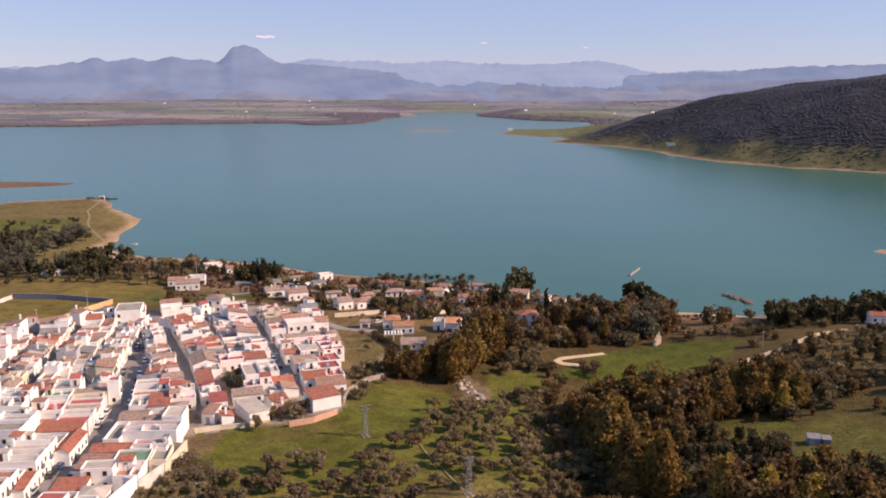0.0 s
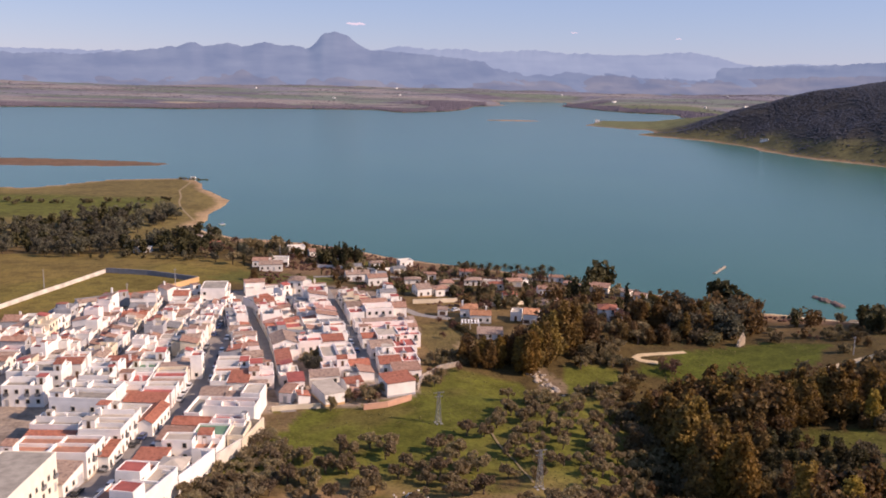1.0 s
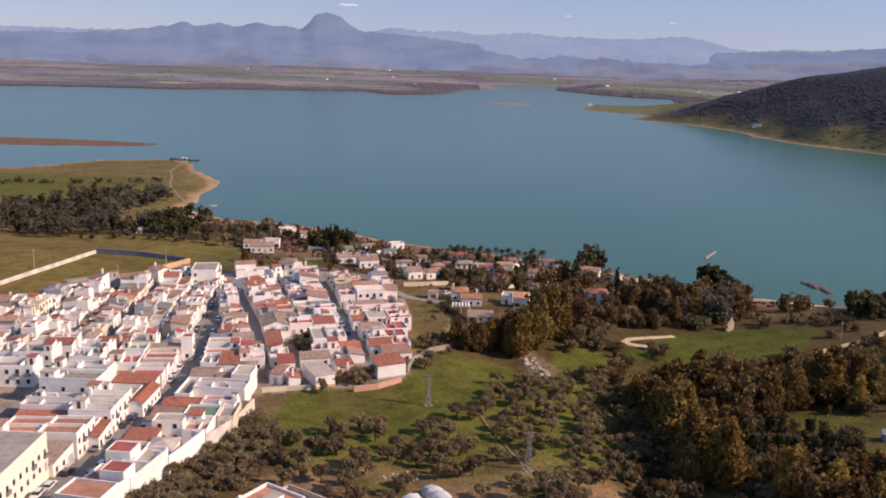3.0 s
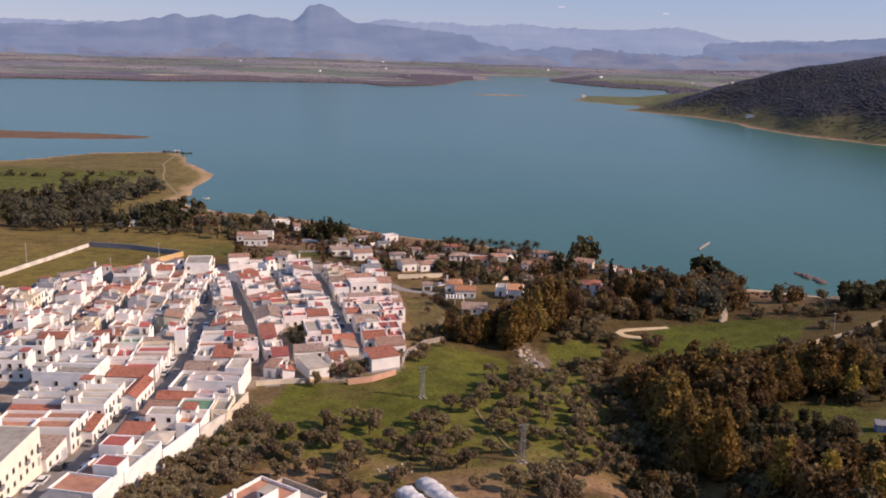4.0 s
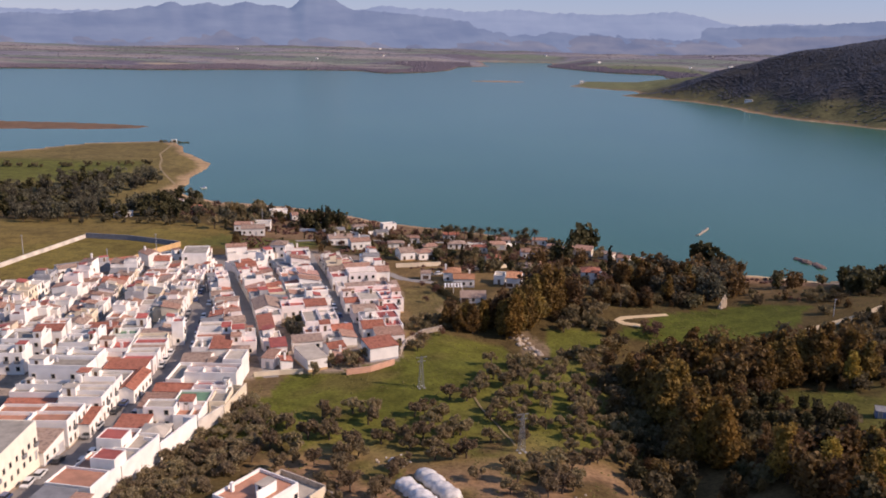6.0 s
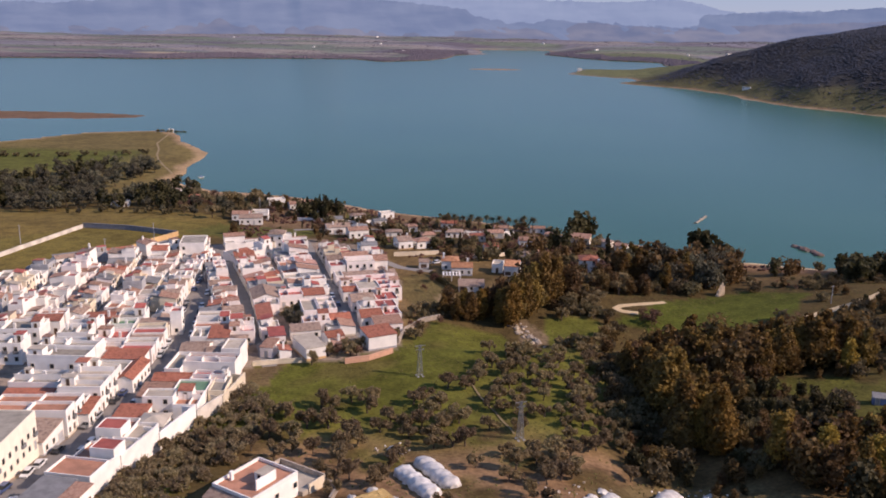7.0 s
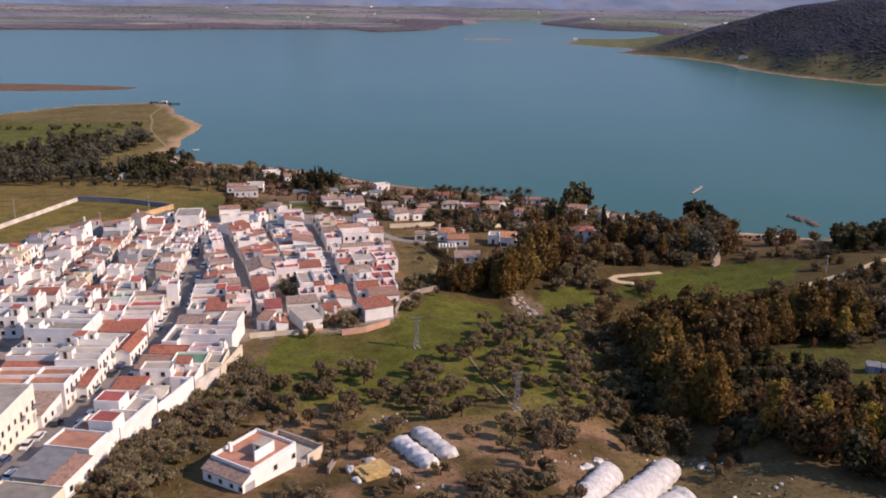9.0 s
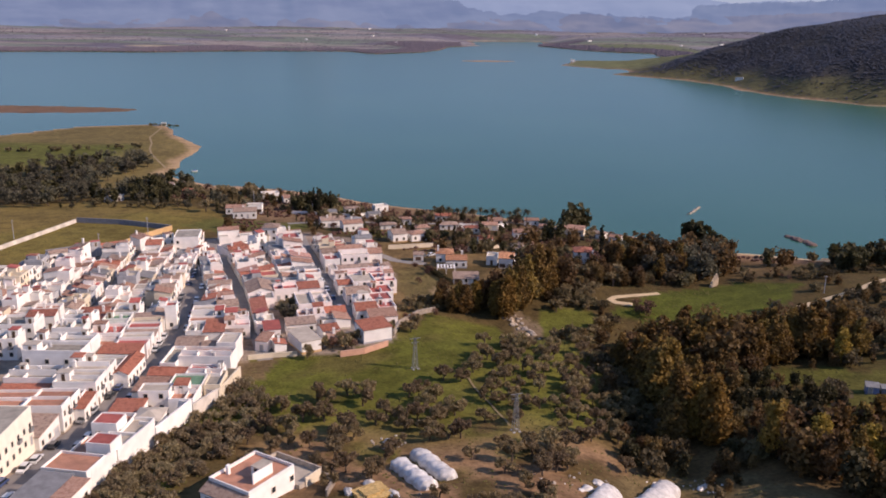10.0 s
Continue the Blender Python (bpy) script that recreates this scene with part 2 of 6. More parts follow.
LEAF_OLIVE = foliage("olive_leaves", (0.160, 0.118, 0.060), (0.335, 0.248, 0.138), through_light=0.5)
LEAF_GOLD = foliage("eucalyptus_leaves", (0.068, 0.044, 0.016), (0.285, 0.170, 0.043), through_light=0.4)
# lighter copy of the eucalyptus leaves, sunlight put into the colour
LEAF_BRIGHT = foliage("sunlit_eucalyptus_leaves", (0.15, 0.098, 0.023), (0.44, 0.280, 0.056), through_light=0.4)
LEAF_DULL = foliage("dull_broad_leaves", (0.094, 0.057, 0.022), (0.21, 0.128, 0.049), through_light=0.4)
LEAF_DARK = foliage("pine_needles", (0.034, 0.031, 0.014), (0.082, 0.067, 0.027), through_light=0.35)
LEAF_WOOD = foliage("wood_leaves", (0.074, 0.068, 0.044), (0.180, 0.162, 0.104), through_light=0.4)
LEAF_BARE = foliage("bare_russet_twigs", (0.11, 0.055, 0.035), (0.22, 0.125, 0.08))
LEAF_SCRUB = foliage("scrub_leaves", (0.090, 0.072, 0.036), (0.205, 0.160, 0.082), through_light=0.45)
LEAF_DRY = foliage("dry_scrub_leaves", (0.205, 0.158, 0.088), (0.41, 0.32, 0.185), through_light=0.5)
LEAF_TUFT = foliage("tussock_grass", (0.098, 0.088, 0.022), (0.16, 0.14, 0.038), through_light=0)
# hill scrub, with a bluish haze mixed into the leaf colour
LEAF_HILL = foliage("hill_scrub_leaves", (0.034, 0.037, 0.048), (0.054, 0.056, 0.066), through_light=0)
# far woods and hedges, shifted to violet-grey so their colour holds the haze
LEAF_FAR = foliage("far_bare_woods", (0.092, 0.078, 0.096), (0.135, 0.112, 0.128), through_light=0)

CAR_COLOURS = {
    "white": (0.72, 0.72, 0.71), "silver": (0.42, 0.43, 0.44), "grey": (0.16, 0.165, 0.17),
    "dark": (0.025, 0.025, 0.03), "red": (0.33, 0.03, 0.03), "blue": (0.04, 0.07, 0.18),
}


def car_paint(name, c):
    m, t, b, node, link = nodes_of(name)
    n = node("ShaderNodeTexNoise")
    n.inputs["Scale"].default_value = 2.5
    r = ramp(t, [(0.3, tuple(v * 0.85 for v in c)), (0.7, c)])
    link(n.outputs[0], r.inputs[0])
    link(r.outputs[0], b.inputs["Base Color"])
    b.inputs["Roughness"].default_value, b.inputs["Coat Weight"].default_value = 0.35, 0.8
    return m


# the land: colour by plot, broken up by patches, tussocks and grain
def land_material():
    m, t, b, node, link = nodes_of("land")
    at, geo = node("ShaderNodeVertexColor"), node("ShaderNodeNewGeometry")
    at.layer_name = "plot"
    out = at.outputs[0]
    for size, lo, hi, fac in ((0.035, 0.35, 0.7, 0.45), (0.16, 0.3, 0.7, 0.7), (0.9, 0.3, 0.7, 0.75)):
        n = node("ShaderNodeTexNoise")
        n.inputs["Scale"].default_value, n.inputs["Detail"].default_value, n.inputs["Roughness"].default_value = size, 6, 0.62
        link(geo.outputs["Position"], n.inputs["Vector"])
        r = ramp(t, [(lo, (0.45, 0.42, 0.38)), (0.5, (0.9, 0.9, 0.88)), (hi, (1.25, 1.22, 1.1))])
        link(n.outputs[0], r.inputs[0])
        out = mixer(t, "MULTIPLY", out, r.outputs[0], fac)
    link(out, b.inputs["Base Color"])
    b.inputs["Roughness"].default_value, b.inputs["Specular IOR Level"].default_value = 1.0, 0.1
    bn = node("ShaderNodeBump")
    bn.inputs["Strength"].default_value, bn.inputs["Distance"].default_value = 0.5, 0.35
    link(n.outputs[0], bn.inputs["Height"])
    link(bn.outputs[0], b.inputs["Normal"])
    return m


def water_material():
    m, t, b, node, link = nodes_of("lake_water")
    geo = node("ShaderNodeNewGeometry")
    n = node("ShaderNodeTexNoise")
    n.inputs["Scale"].default_value, n.inputs["Detail"].default_value = 0.006, 4
    link(geo.outputs["Position"], n.inputs["Vector"])
    r = ramp(t, [(0.3, (0.024, 0.099, 0.067)), (0.7, (0.035, 0.117, 0.075))])
    link(n.outputs[0], r.inputs[0])
    link(r.outputs[0], b.inputs["Base Color"])
    b.inputs["Roughness"].default_value, b.inputs["IOR"].default_value = 0.20, 1.33
    b.inputs["Specular IOR Level"].default_value = 0.34
    w = node("ShaderNodeTexNoise")
    w.inputs["Scale"].default_value, w.inputs["Detail"].default_value = 0.35, 5
    link(geo.outputs["Position"], w.inputs["Vector"])
    bn = node("ShaderNodeBump")
    bn.inputs["Strength"].default_value, bn.inputs["Distance"].default_value = 0.25, 0.3
    link(w.outputs[0], bn.inputs["Height"])
    link(bn.outputs[0], b.inputs["Normal"])
    return m


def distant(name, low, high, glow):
    """Far ranges, the haze before them painted into the colour: a backdrop that glows a little."""
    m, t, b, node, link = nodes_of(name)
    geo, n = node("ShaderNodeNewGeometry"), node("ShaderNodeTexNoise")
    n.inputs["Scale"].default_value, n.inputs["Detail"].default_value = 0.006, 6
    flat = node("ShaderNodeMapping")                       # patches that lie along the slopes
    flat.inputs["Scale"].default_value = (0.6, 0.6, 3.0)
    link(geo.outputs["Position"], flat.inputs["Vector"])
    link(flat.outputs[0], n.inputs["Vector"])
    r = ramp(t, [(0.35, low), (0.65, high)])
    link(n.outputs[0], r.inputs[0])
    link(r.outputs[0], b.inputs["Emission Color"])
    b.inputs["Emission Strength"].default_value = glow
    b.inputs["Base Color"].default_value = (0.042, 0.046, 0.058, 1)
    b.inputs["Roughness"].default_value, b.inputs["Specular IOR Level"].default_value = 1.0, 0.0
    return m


# ------------------------------------------------------------------ builders
def mesh(name, verts, faces, mats, slots=None):
    me = bpy.data.meshes.new(name)
    me.from_pydata(verts, [], faces)
    for m in mats if isinstance(mats, (list, tuple)) else [mats]:
        me.materials.append(m)
    if slots is not None:
        me.polygons.foreach_set("material_index", slots)
    me.update()
    return me


def part(name, me, parent=None, label="", m=None):
    ob = new(name, me)
    if parent is not None:
        ob.parent = parent
    if m is not None:
        ob.matrix_basis = m
    if label:
        ob["label"] = label
    return ob


def thing(name, m, label, category, group="", kind=""):
    e = new(name)
    e.empty_display_size = 0.5
    e.matrix_basis = m
    return tagged(e, label, category, group, kind)


BOX = [(0, 3, 2, 1), (4, 5, 6, 7), (0, 1, 5, 4), (1, 2, 6, 5), (2, 3, 7, 6), (3, 0, 4, 7)]


class Shape:
    """Gathers boxes and other pieces of one mesh."""

    def __init__(self):
        self.v, self.f, self.s = [], [], []

    def add(self, verts, faces, slot=0):
        k = len(self.v)
        self.v += [tuple(p) for p in verts]
        self.f += [tuple(i + k for i in q) for q in faces]
        self.s += [slot] * len(faces)
        return self

    def box(self, x0, y0, z0, x1, y1, z1, slot=0):
        return self.add([(x0, y0, z0), (x1, y0, z0), (x1, y1, z0), (x0, y1, z0), (x0, y0, z1), (x1, y0, z1), (x1, y1, z1), (x0, y1, z1)], BOX, slot)

    def bar(self, a, b, r, sides=6, r2=None, slot=0):
        a, b = Vector(a), Vector(b)
        q = (b - a).to_track_quat("Z", "Y")
        r2 = r if r2 is None else r2
        ring = [Vector((math.cos(i * math.tau / sides), math.sin(i * math.tau / sides), 0)) for i in range(sides)]
        vs = [a + q @ (p * r) for p in ring] + [b + q @ (p * r2) for p in ring]
        fs = [(i, (i + 1) % sides, sides + (i + 1) % sides, sides + i) for i in range(sides)]
        fs += [tuple(range(sides - 1, -1, -1)), tuple(range(sides, 2 * sides))]
        return self.add(vs, fs, slot)

    def make(self, name, mats):
        return mesh(name, self.v, self.f, mats, self.s)


# ------------------------------------------------------------------ ground, water, ranges
def inside(poly, x, y):
    poly = np.array(poly, float)
    hit = np.zeros(x.shape, bool)
    for (ax, ay), (bx, by) in zip(poly, np.roll(poly, -1, 0)):
        if by != ay:
            hit ^= ((ay > y) != (by > y)) & (x < ax + (y - ay) * (bx - ax) / (by - ay))
    return hit


VILLAGE = [(-230, 130), (-70, 130), (-68, 166), (-62.4, 190), (-58, 206), (-51, 224), (-52, 247), (-30, 251), (-9, 264), (-7.5, 300), (-9.5, 330), (-13, 352),
           (-24, 402), (-56, 420), (-95, 405), (-112, 392), (-144, 372), (-172, 338), (-260, 300)]
STUBBLE = [(-300, 300), (-172, 340), (-112, 394), (-96, 440), (-118, 472), (-200, 500), (-330, 470)]
MEADOW = [(-52, 222), (-30, 214), (-8, 222), (4, 232), (22, 256), (33, 276), (24, 292), (2, 294), (-6, 264), (-32, 250), (-52, 244)]
MEADOW_E = [(66, 306), (96, 330), (128, 338), (150, 330), (134, 306), (100, 296)]


def land_colours(x, y, z):
    s, r = inland(x, y), np.hypot(x, y)
    n1, n2, n3 = wob(x, y, 31), wob(x, y, 11, 3.0), wob(x, y, 4.5, 1.0)
    col = np.empty((*x.shape, 3))

    def lay(c, k):
        nonlocal col
        col = col * (1 - k[..., None]) + np.array(c) * k[..., None]

    col[:] = (0.106, 0.075, 0.031)                                     # scrub and rough grass
    lay((0.151, 0.101, 0.050), smooth(0.1, 0.7, n1) * 0.8)
    grove = smooth(280, 262, y) * smooth(70, 40, x)
    lay((0.142, 0.140, 0.030), grove * smooth(-0.8, -0.1, n2 + 0.6 * n3 + (y - 205) / 35))
    lay((0.275, 0.170, 0.100), smooth(214, 186, y + 8 * n2) * smooth(-50, -30, x) * smooth(60, 40, x) * smooth(-0.35, 0.25, n3 + 0.5 * n2 + 0.15))
    lay((0.118, 0.124, 0.022), inside(MEADOW, x + 2 * n3, y + 2 * n2) * 0.9)
    lay((0.150, 0.110, 0.042), inside(MEADOW, x, y) * smooth(0.15, 0.7, n2 + 0.6 * n3) * 0.55)
    lay((0.096, 0.112, 0.019), inside(MEADOW_E, x + 3 * n3, y + 3 * n2) * 0.95)
    lay((0.135, 0.144, 0.027), inside([(40, 284), (43, 306), (60, 310), (66, 296), (56, 282)], x + 2 * n3, y + 2 * n2) * 0.9)
    lay((0.092, 0.086, 0.027), smooth(120, 140, x) * smooth(260, 235, y) * smooth(-0.4, 0.4, n2 + 0.3) * 0.9)
    lay((0.195, 0.142, 0.048), inside(STUBBLE, x, y) * 1.0)
    lay((0.178, 0.144, 0.041), inside(STUBBLE, x, y) * smooth(0.0, 0.6, n1 + 0.5 * n2) * 0.8)
    lay((0.324, 0.259, 0.216), inside(VILLAGE, x, y) * 1.0)
    lay((0.200, 0.134, 0.063), inside([(-14, 264), (2, 296), (14, 312), (44, 350), (76, 362), (70, 420), (-30, 410), (-30, 370)], x, y) * smooth(-0.7, 0.2, n2) * 0.9)
    lay((0.165, 0.128, 0.055), inside([(-10.4, 326), (-11.2, 350), (0, 354), (10, 327), (8.4, 316), (1.6, 311), (-7, 311)], x + n3, y + n3) * 0.9)
    lay((0.38, 0.27, 0.16), inside([(2, 322), (9.5, 328), (9, 316), (5, 315)], x + n3, y + n3) * 0.8)
    lay((0.29, 0.21, 0.145), inside([(28, 303), (36, 304), (40, 292), (39, 280), (35, 279), (31, 290)], x + 3 * n3, y + 3 * n2) * 0.6)
    lay((0.112, 0.116, 0.026), inside([(98, 233), (99, 243), (110, 246), (124, 242), (127, 234), (112, 231)], x + n3, y + n2) * 0.9)
    lay((0.175, 0.132, 0.066), inside([(34, 150), (36, 176), (58, 190), (76, 184), (92, 164), (96, 146)], x + 3 * n3, y + 3 * n2) * 0.85)
    lay((0.108, 0.106, 0.028), inside([(102, 210), (116, 233), (142, 240), (150, 214), (128, 200)], x + 2 * n3, y + 2 * n2) * 0.9)
    lay((0.165, 0.112, 0.062), inside([(-52, 226), (-54, 246), (-43, 249), (-45, 231)], x + n3, y + n3) * 0.9)
    north = smooth(395, 430, y - 0.45 * (x + 60)) * smooth(-105, -80, x) * smooth(330, 250, x)
    lay((0.270, 0.172, 0.105), north * smooth(-0.6, 0.5, n2) * 0.8)
    lay((0.140, 0.144, 0.036), north * smooth(0.2, 0.7, n1 - n2) * 0.8)
    lay((0.120, 0.122, 0.034), inside([(-120, 430), (-92, 408), (-62, 416), (-60, 440), (-84, 444), (-112, 448)], x + 3 * n3, y + 3 * n2) * 0.8)
    lay((0.128, 0.122, 0.038), inside([(-48, 428), (-22, 412), (-12, 420), (-16, 440), (-44, 452)], x + 3 * n3, y + 3 * n2) * 0.8)
    west = smooth(-150, -190, x) * smooth(500, 560, y) * smooth(1200, 1100, y)
    lay((0.178, 0.139, 0.059), west)
    lay((0.124, 0.130, 0.034), west * smooth(-225, -260, x) * smooth(620, 650, y + 10 * n1) * smooth(770, 745, y + 10 * n1))
    lay((0.205, 0.158, 0.063), west * smooth(60, 20, s + 10 * n1) + 0 * x)
    lay((0.173, 0.134, 0.056), west * smooth(790, 830, y + 12 * n1))
    far = smooth(1300, 1900, r)
    near_band = smooth(11, 3, (s + 2.5 * n3) * (1 - 0.62 * smooth(-20, -60, x) * smooth(-185, -150, x))) * (1 - far)
    lay((0.432, 0.288, 0.180), near_band)
    lay((0.454, 0.317, 0.189), west * smooth(11, 4, s + 5 * n2) * smooth(-235, -200, x))
    lay((0.259, 0.149, 0.095), smooth(34, 14, s) * smooth(136, 146, x) * smooth(500, 380, y) * (1 - near_band) * 0.9)
    # far plain in strips, the haze over it painted in as pale mauve
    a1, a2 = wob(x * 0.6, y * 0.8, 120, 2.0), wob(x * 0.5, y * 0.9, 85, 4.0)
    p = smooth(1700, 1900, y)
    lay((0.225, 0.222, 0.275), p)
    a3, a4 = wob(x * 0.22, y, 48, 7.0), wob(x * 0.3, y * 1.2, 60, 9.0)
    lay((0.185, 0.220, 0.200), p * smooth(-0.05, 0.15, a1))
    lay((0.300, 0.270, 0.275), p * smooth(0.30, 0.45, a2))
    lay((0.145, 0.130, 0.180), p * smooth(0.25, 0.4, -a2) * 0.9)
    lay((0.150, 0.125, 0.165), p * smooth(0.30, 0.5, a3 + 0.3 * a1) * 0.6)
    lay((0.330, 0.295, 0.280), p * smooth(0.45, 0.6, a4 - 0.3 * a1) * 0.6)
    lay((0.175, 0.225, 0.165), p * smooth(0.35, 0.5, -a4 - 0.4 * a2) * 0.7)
    lay((0.150, 0.175, 0.105), p * smooth(480, 560, x) * smooth(900, 800, x) * smooth(2500, 2700, y) * smooth(3300, 3000, y))
    lay((0.40, 0.33, 0.27), p * smooth(1.0, 0.75, np.hypot((x + 800) / 115, (y - 2705) / 50)))
    lay((0.30, 0.22, 0.16), p * smooth(14, 4, s))
    lay((0.165, 0.175, 0.090), p * smooth(6, 16, s) * ((x > 280) & (x < 600) & (y > 1850) & (y < 2300)))
    # east hill
    h = smooth(700, 900, y) * smooth(1950, 1800, y) * smooth(330, 380, x)
    # soil greyed towards blue, the same painted haze as the scrub
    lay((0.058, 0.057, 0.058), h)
    lay((0.118, 0.112, 0.058), h * smooth(95, 60, s + 25 * wob(x, y, 40)))
    lay((0.26, 0.17, 0.11), h * smooth(16, 6, s + 6 * wob(x, y, 25, 1)))
    lay((0.36, 0.27, 0.19), h * smooth(7, 3, s))
    lay((0.20, 0.125, 0.085), 1.0 * ((np.abs(y - 1022) < 60) & (x < -300)))
    lay((0.34, 0.24, 0.18), 1.0 * ((np.abs(x - 148) < 90) & (np.abs(y - 2160) < 40)))
    return np.clip(col, 0, 1)


def build_ground():
    fine = np.radians(np.arange(-44, 44.01, 0.28))
    rest = np.radians(np.arange(48, 313, 6.0))
    ang = np.concatenate([fine, rest])
    rad = [0.01, 20, 50, 80]
    while rad[-1] < 4930:
        rad.append(rad[-1] + min(max(1.0, rad[-1] * 0.012), 24))
    rad = np.array(rad)
    R, A = np.meshgrid(rad, ang, indexing="ij")
    X, Y = R * np.sin(A), R * np.cos(A)
    Z = ground_z(X, Y)
    nr, na = R.shape
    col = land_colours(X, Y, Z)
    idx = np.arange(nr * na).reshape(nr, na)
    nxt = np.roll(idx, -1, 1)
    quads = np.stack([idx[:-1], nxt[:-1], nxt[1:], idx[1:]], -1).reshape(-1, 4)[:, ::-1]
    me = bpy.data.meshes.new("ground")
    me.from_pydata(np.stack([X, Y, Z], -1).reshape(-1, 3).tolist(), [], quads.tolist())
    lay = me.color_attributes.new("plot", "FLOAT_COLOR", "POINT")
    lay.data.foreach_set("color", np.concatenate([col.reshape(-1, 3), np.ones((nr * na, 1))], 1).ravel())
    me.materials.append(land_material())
    me.polygons.foreach_set("use_smooth", np.ones(len(quads), bool))
    tagged(new("ground", me), "rolling land of grass, fields and bare shore round a reservoir", "ground", kind="structure")


build_ground()
tagged(new("water", mesh("water", [(-4900, 120, 0), (4900, 120, 0), (4900, 4900, 0), (-4900, 4900, 0)], [(0, 1, 2, 3)], water_material())),
       "calm teal-green water of a wide reservoir", "lake", kind="structure")


def build_range(name, dist, crest, mat, label, seed, foot=20):
    """A mountain range as a sheet that climbs from its foot to its crest, with spurs and gullies."""
    deg = np.arange(-48, 48.01, 0.12)
    az = np.radians(deg)
    steps = np.linspace(0, 1, 22)
    top = np.interp(deg, [c[0] for c in crest], [c[1] for c in crest])
    top = np.convolve(np.pad(top, 1, "edge"), np.array([1, 2, 1]) / 4, "valid")
    jag = np.array([7 * noise.fractal(Vector((d * 2.4, seed, 0.3)), 0.8, 2.2, 5) for d in deg])
    V = []
    for i, u in enumerate(steps):
        rough = [noise.fractal(Vector((d * 0.75 + seed + 0.8 * u, u * 4.5 + 0.5 * d, seed)), 1.0, 2.1, 4) for d in deg]
        base = foot + 10 * wob(deg, 0 * deg, 1.3, seed)
        z = base + (top - base) * u ** 1.25 + jag * u ** 8 + np.array(rough) * (26 * u * (1 - u) * 2 + 1.5)
        d = dist - 520 * (1 - u) + 60 * np.array(rough) * u * (1 - u)
        V.append(np.stack([d * np.sin(az), d * np.cos(az), z], -1))
    V = np.concatenate(V)
    n = len(az)
    F = [(i * n + j, i * n + j + 1, (i + 1) * n + j + 1, (i + 1) * n + j) for i in range(len(steps) - 1) for j in range(n - 1)]
    me = mesh(name, V.tolist(), F, mat)
    me.polygons.foreach_set("use_smooth", np.ones(len(F), bool))
    tagged(new(name, me), label, "mountains", kind="structure")


NEAR_RANGE = [(-60, 175), (-30, 165), (-22, 172), (-20, 190), (-18.5, 204), (-17, 222), (-16.3, 248), (-15.6, 222), (-14.2, 242), (-13.2, 226),
              (-12.0, 254), (-11.2, 236), (-10.2, 236), (-9.2, 224), (-8.75, 250), (-8.3, 300), (-7.5, 309), (-6.8, 300), (-6.2, 256), (-5.4, 224),
              (-3, 215), (0, 190), (3, 165), (6, 150), (9, 160), (12, 150)]
NEAR_RANGE += [(16, 150), (18.5, 172), (23, 184), (26.5, 205), (32, 214), (45, 225), (60, 220)]
FAR_RANGE = [(-60, 215), (-22, 190), (-10, 210), (-5, 225), (-3.3, 250), (-1.8, 236), (0.7, 238), (2, 225), (5.3, 243), (7, 226), (10, 222), (12, 224),
             (14.6, 242), (16, 225), (17.5, 190), (19, 172), (20.6, 192), (24, 180), (30, 170), (60, 170)]
FOOTHILLS = [(-60, 80), (-26, 78), (-21, 84), (-18, 100), (-15.5, 112), (-13.5, 132), (-12, 108), (-10, 92), (-8.6, 120), (-7.4, 138), (-6, 116), (-3, 92),
             (0, 86), (3, 98), (5, 84), (8, 96), (10, 118), (12, 100), (15, 92), (18, 104), (22, 124), (27, 140), (33, 150), (60, 150)]
# blue haze is put into each range's glow colour, palest on the farthest
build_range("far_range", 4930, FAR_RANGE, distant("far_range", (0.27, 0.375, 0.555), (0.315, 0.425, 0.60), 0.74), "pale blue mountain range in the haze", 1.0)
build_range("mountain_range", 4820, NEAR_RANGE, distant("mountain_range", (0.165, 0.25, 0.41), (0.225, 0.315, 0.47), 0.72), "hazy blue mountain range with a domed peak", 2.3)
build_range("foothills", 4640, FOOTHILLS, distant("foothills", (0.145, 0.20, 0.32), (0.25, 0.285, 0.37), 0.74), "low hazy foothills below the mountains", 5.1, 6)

# ------------------------------------------------------------------ plants
rng = random.Random(7)
TREES, COUNT, REST = {}, {}, {}


def crown_mesh(name, lobes, count, leaf, mat, seed, flat=1.0):
    """Many small bent leaf clumps, thrown over a handful of lobes, densest at their skins."""
    g = np.random.default_rng(seed)
    vol = np.array([l[3] * l[4] for l in lobes])
    which = g.choice(len(lobes), count, p=vol / vol.sum())
    L = np.array(lobes)[which]
    d = g.normal(size=(count, 3))
    d /= np.linalg.norm(d, axis=1)[:, None]
    rr = g.uniform(0.55, 1.08, count) ** 0.6
    c = L[:, :3] + d * rr[:, None] * np.stack([L[:, 3], L[:, 3], L[:, 4]], 1)
    c = c + 0.16 * L[:, 3:4] * g.normal(size=(count, 3))        # stray sprigs break the outline
    n = d + 0.55 * g.normal(size=(count, 3))
    n /= np.linalg.norm(n, axis=1)[:, None]
    a = np.cross(n, g.normal(size=(count, 3)))
    a /= np.linalg.norm(a, axis=1)[:, None]
    b = np.cross(n, a)
    size = leaf * g.uniform(0.6, 1.5, count)[:, None]
    pts = []
    for u, v, w in ((-1, -0.6, -0.25), (0.8, -0.9, 0.05), (1.1, 0.7, -0.3), (-0.5, 1.0, 0.1)):
        j = g.uniform(0.7, 1.2, (count, 1))
        pts.append(c + size * (a * u * j + b * v * j * flat + n * w))
    V = np.stack(pts, 1).reshape(-1, 3)
    k = np.arange(count)[:, None] * 4
    F = (k + np.arange(4)).tolist()
    return mesh(name, V.tolist(), F, mat)


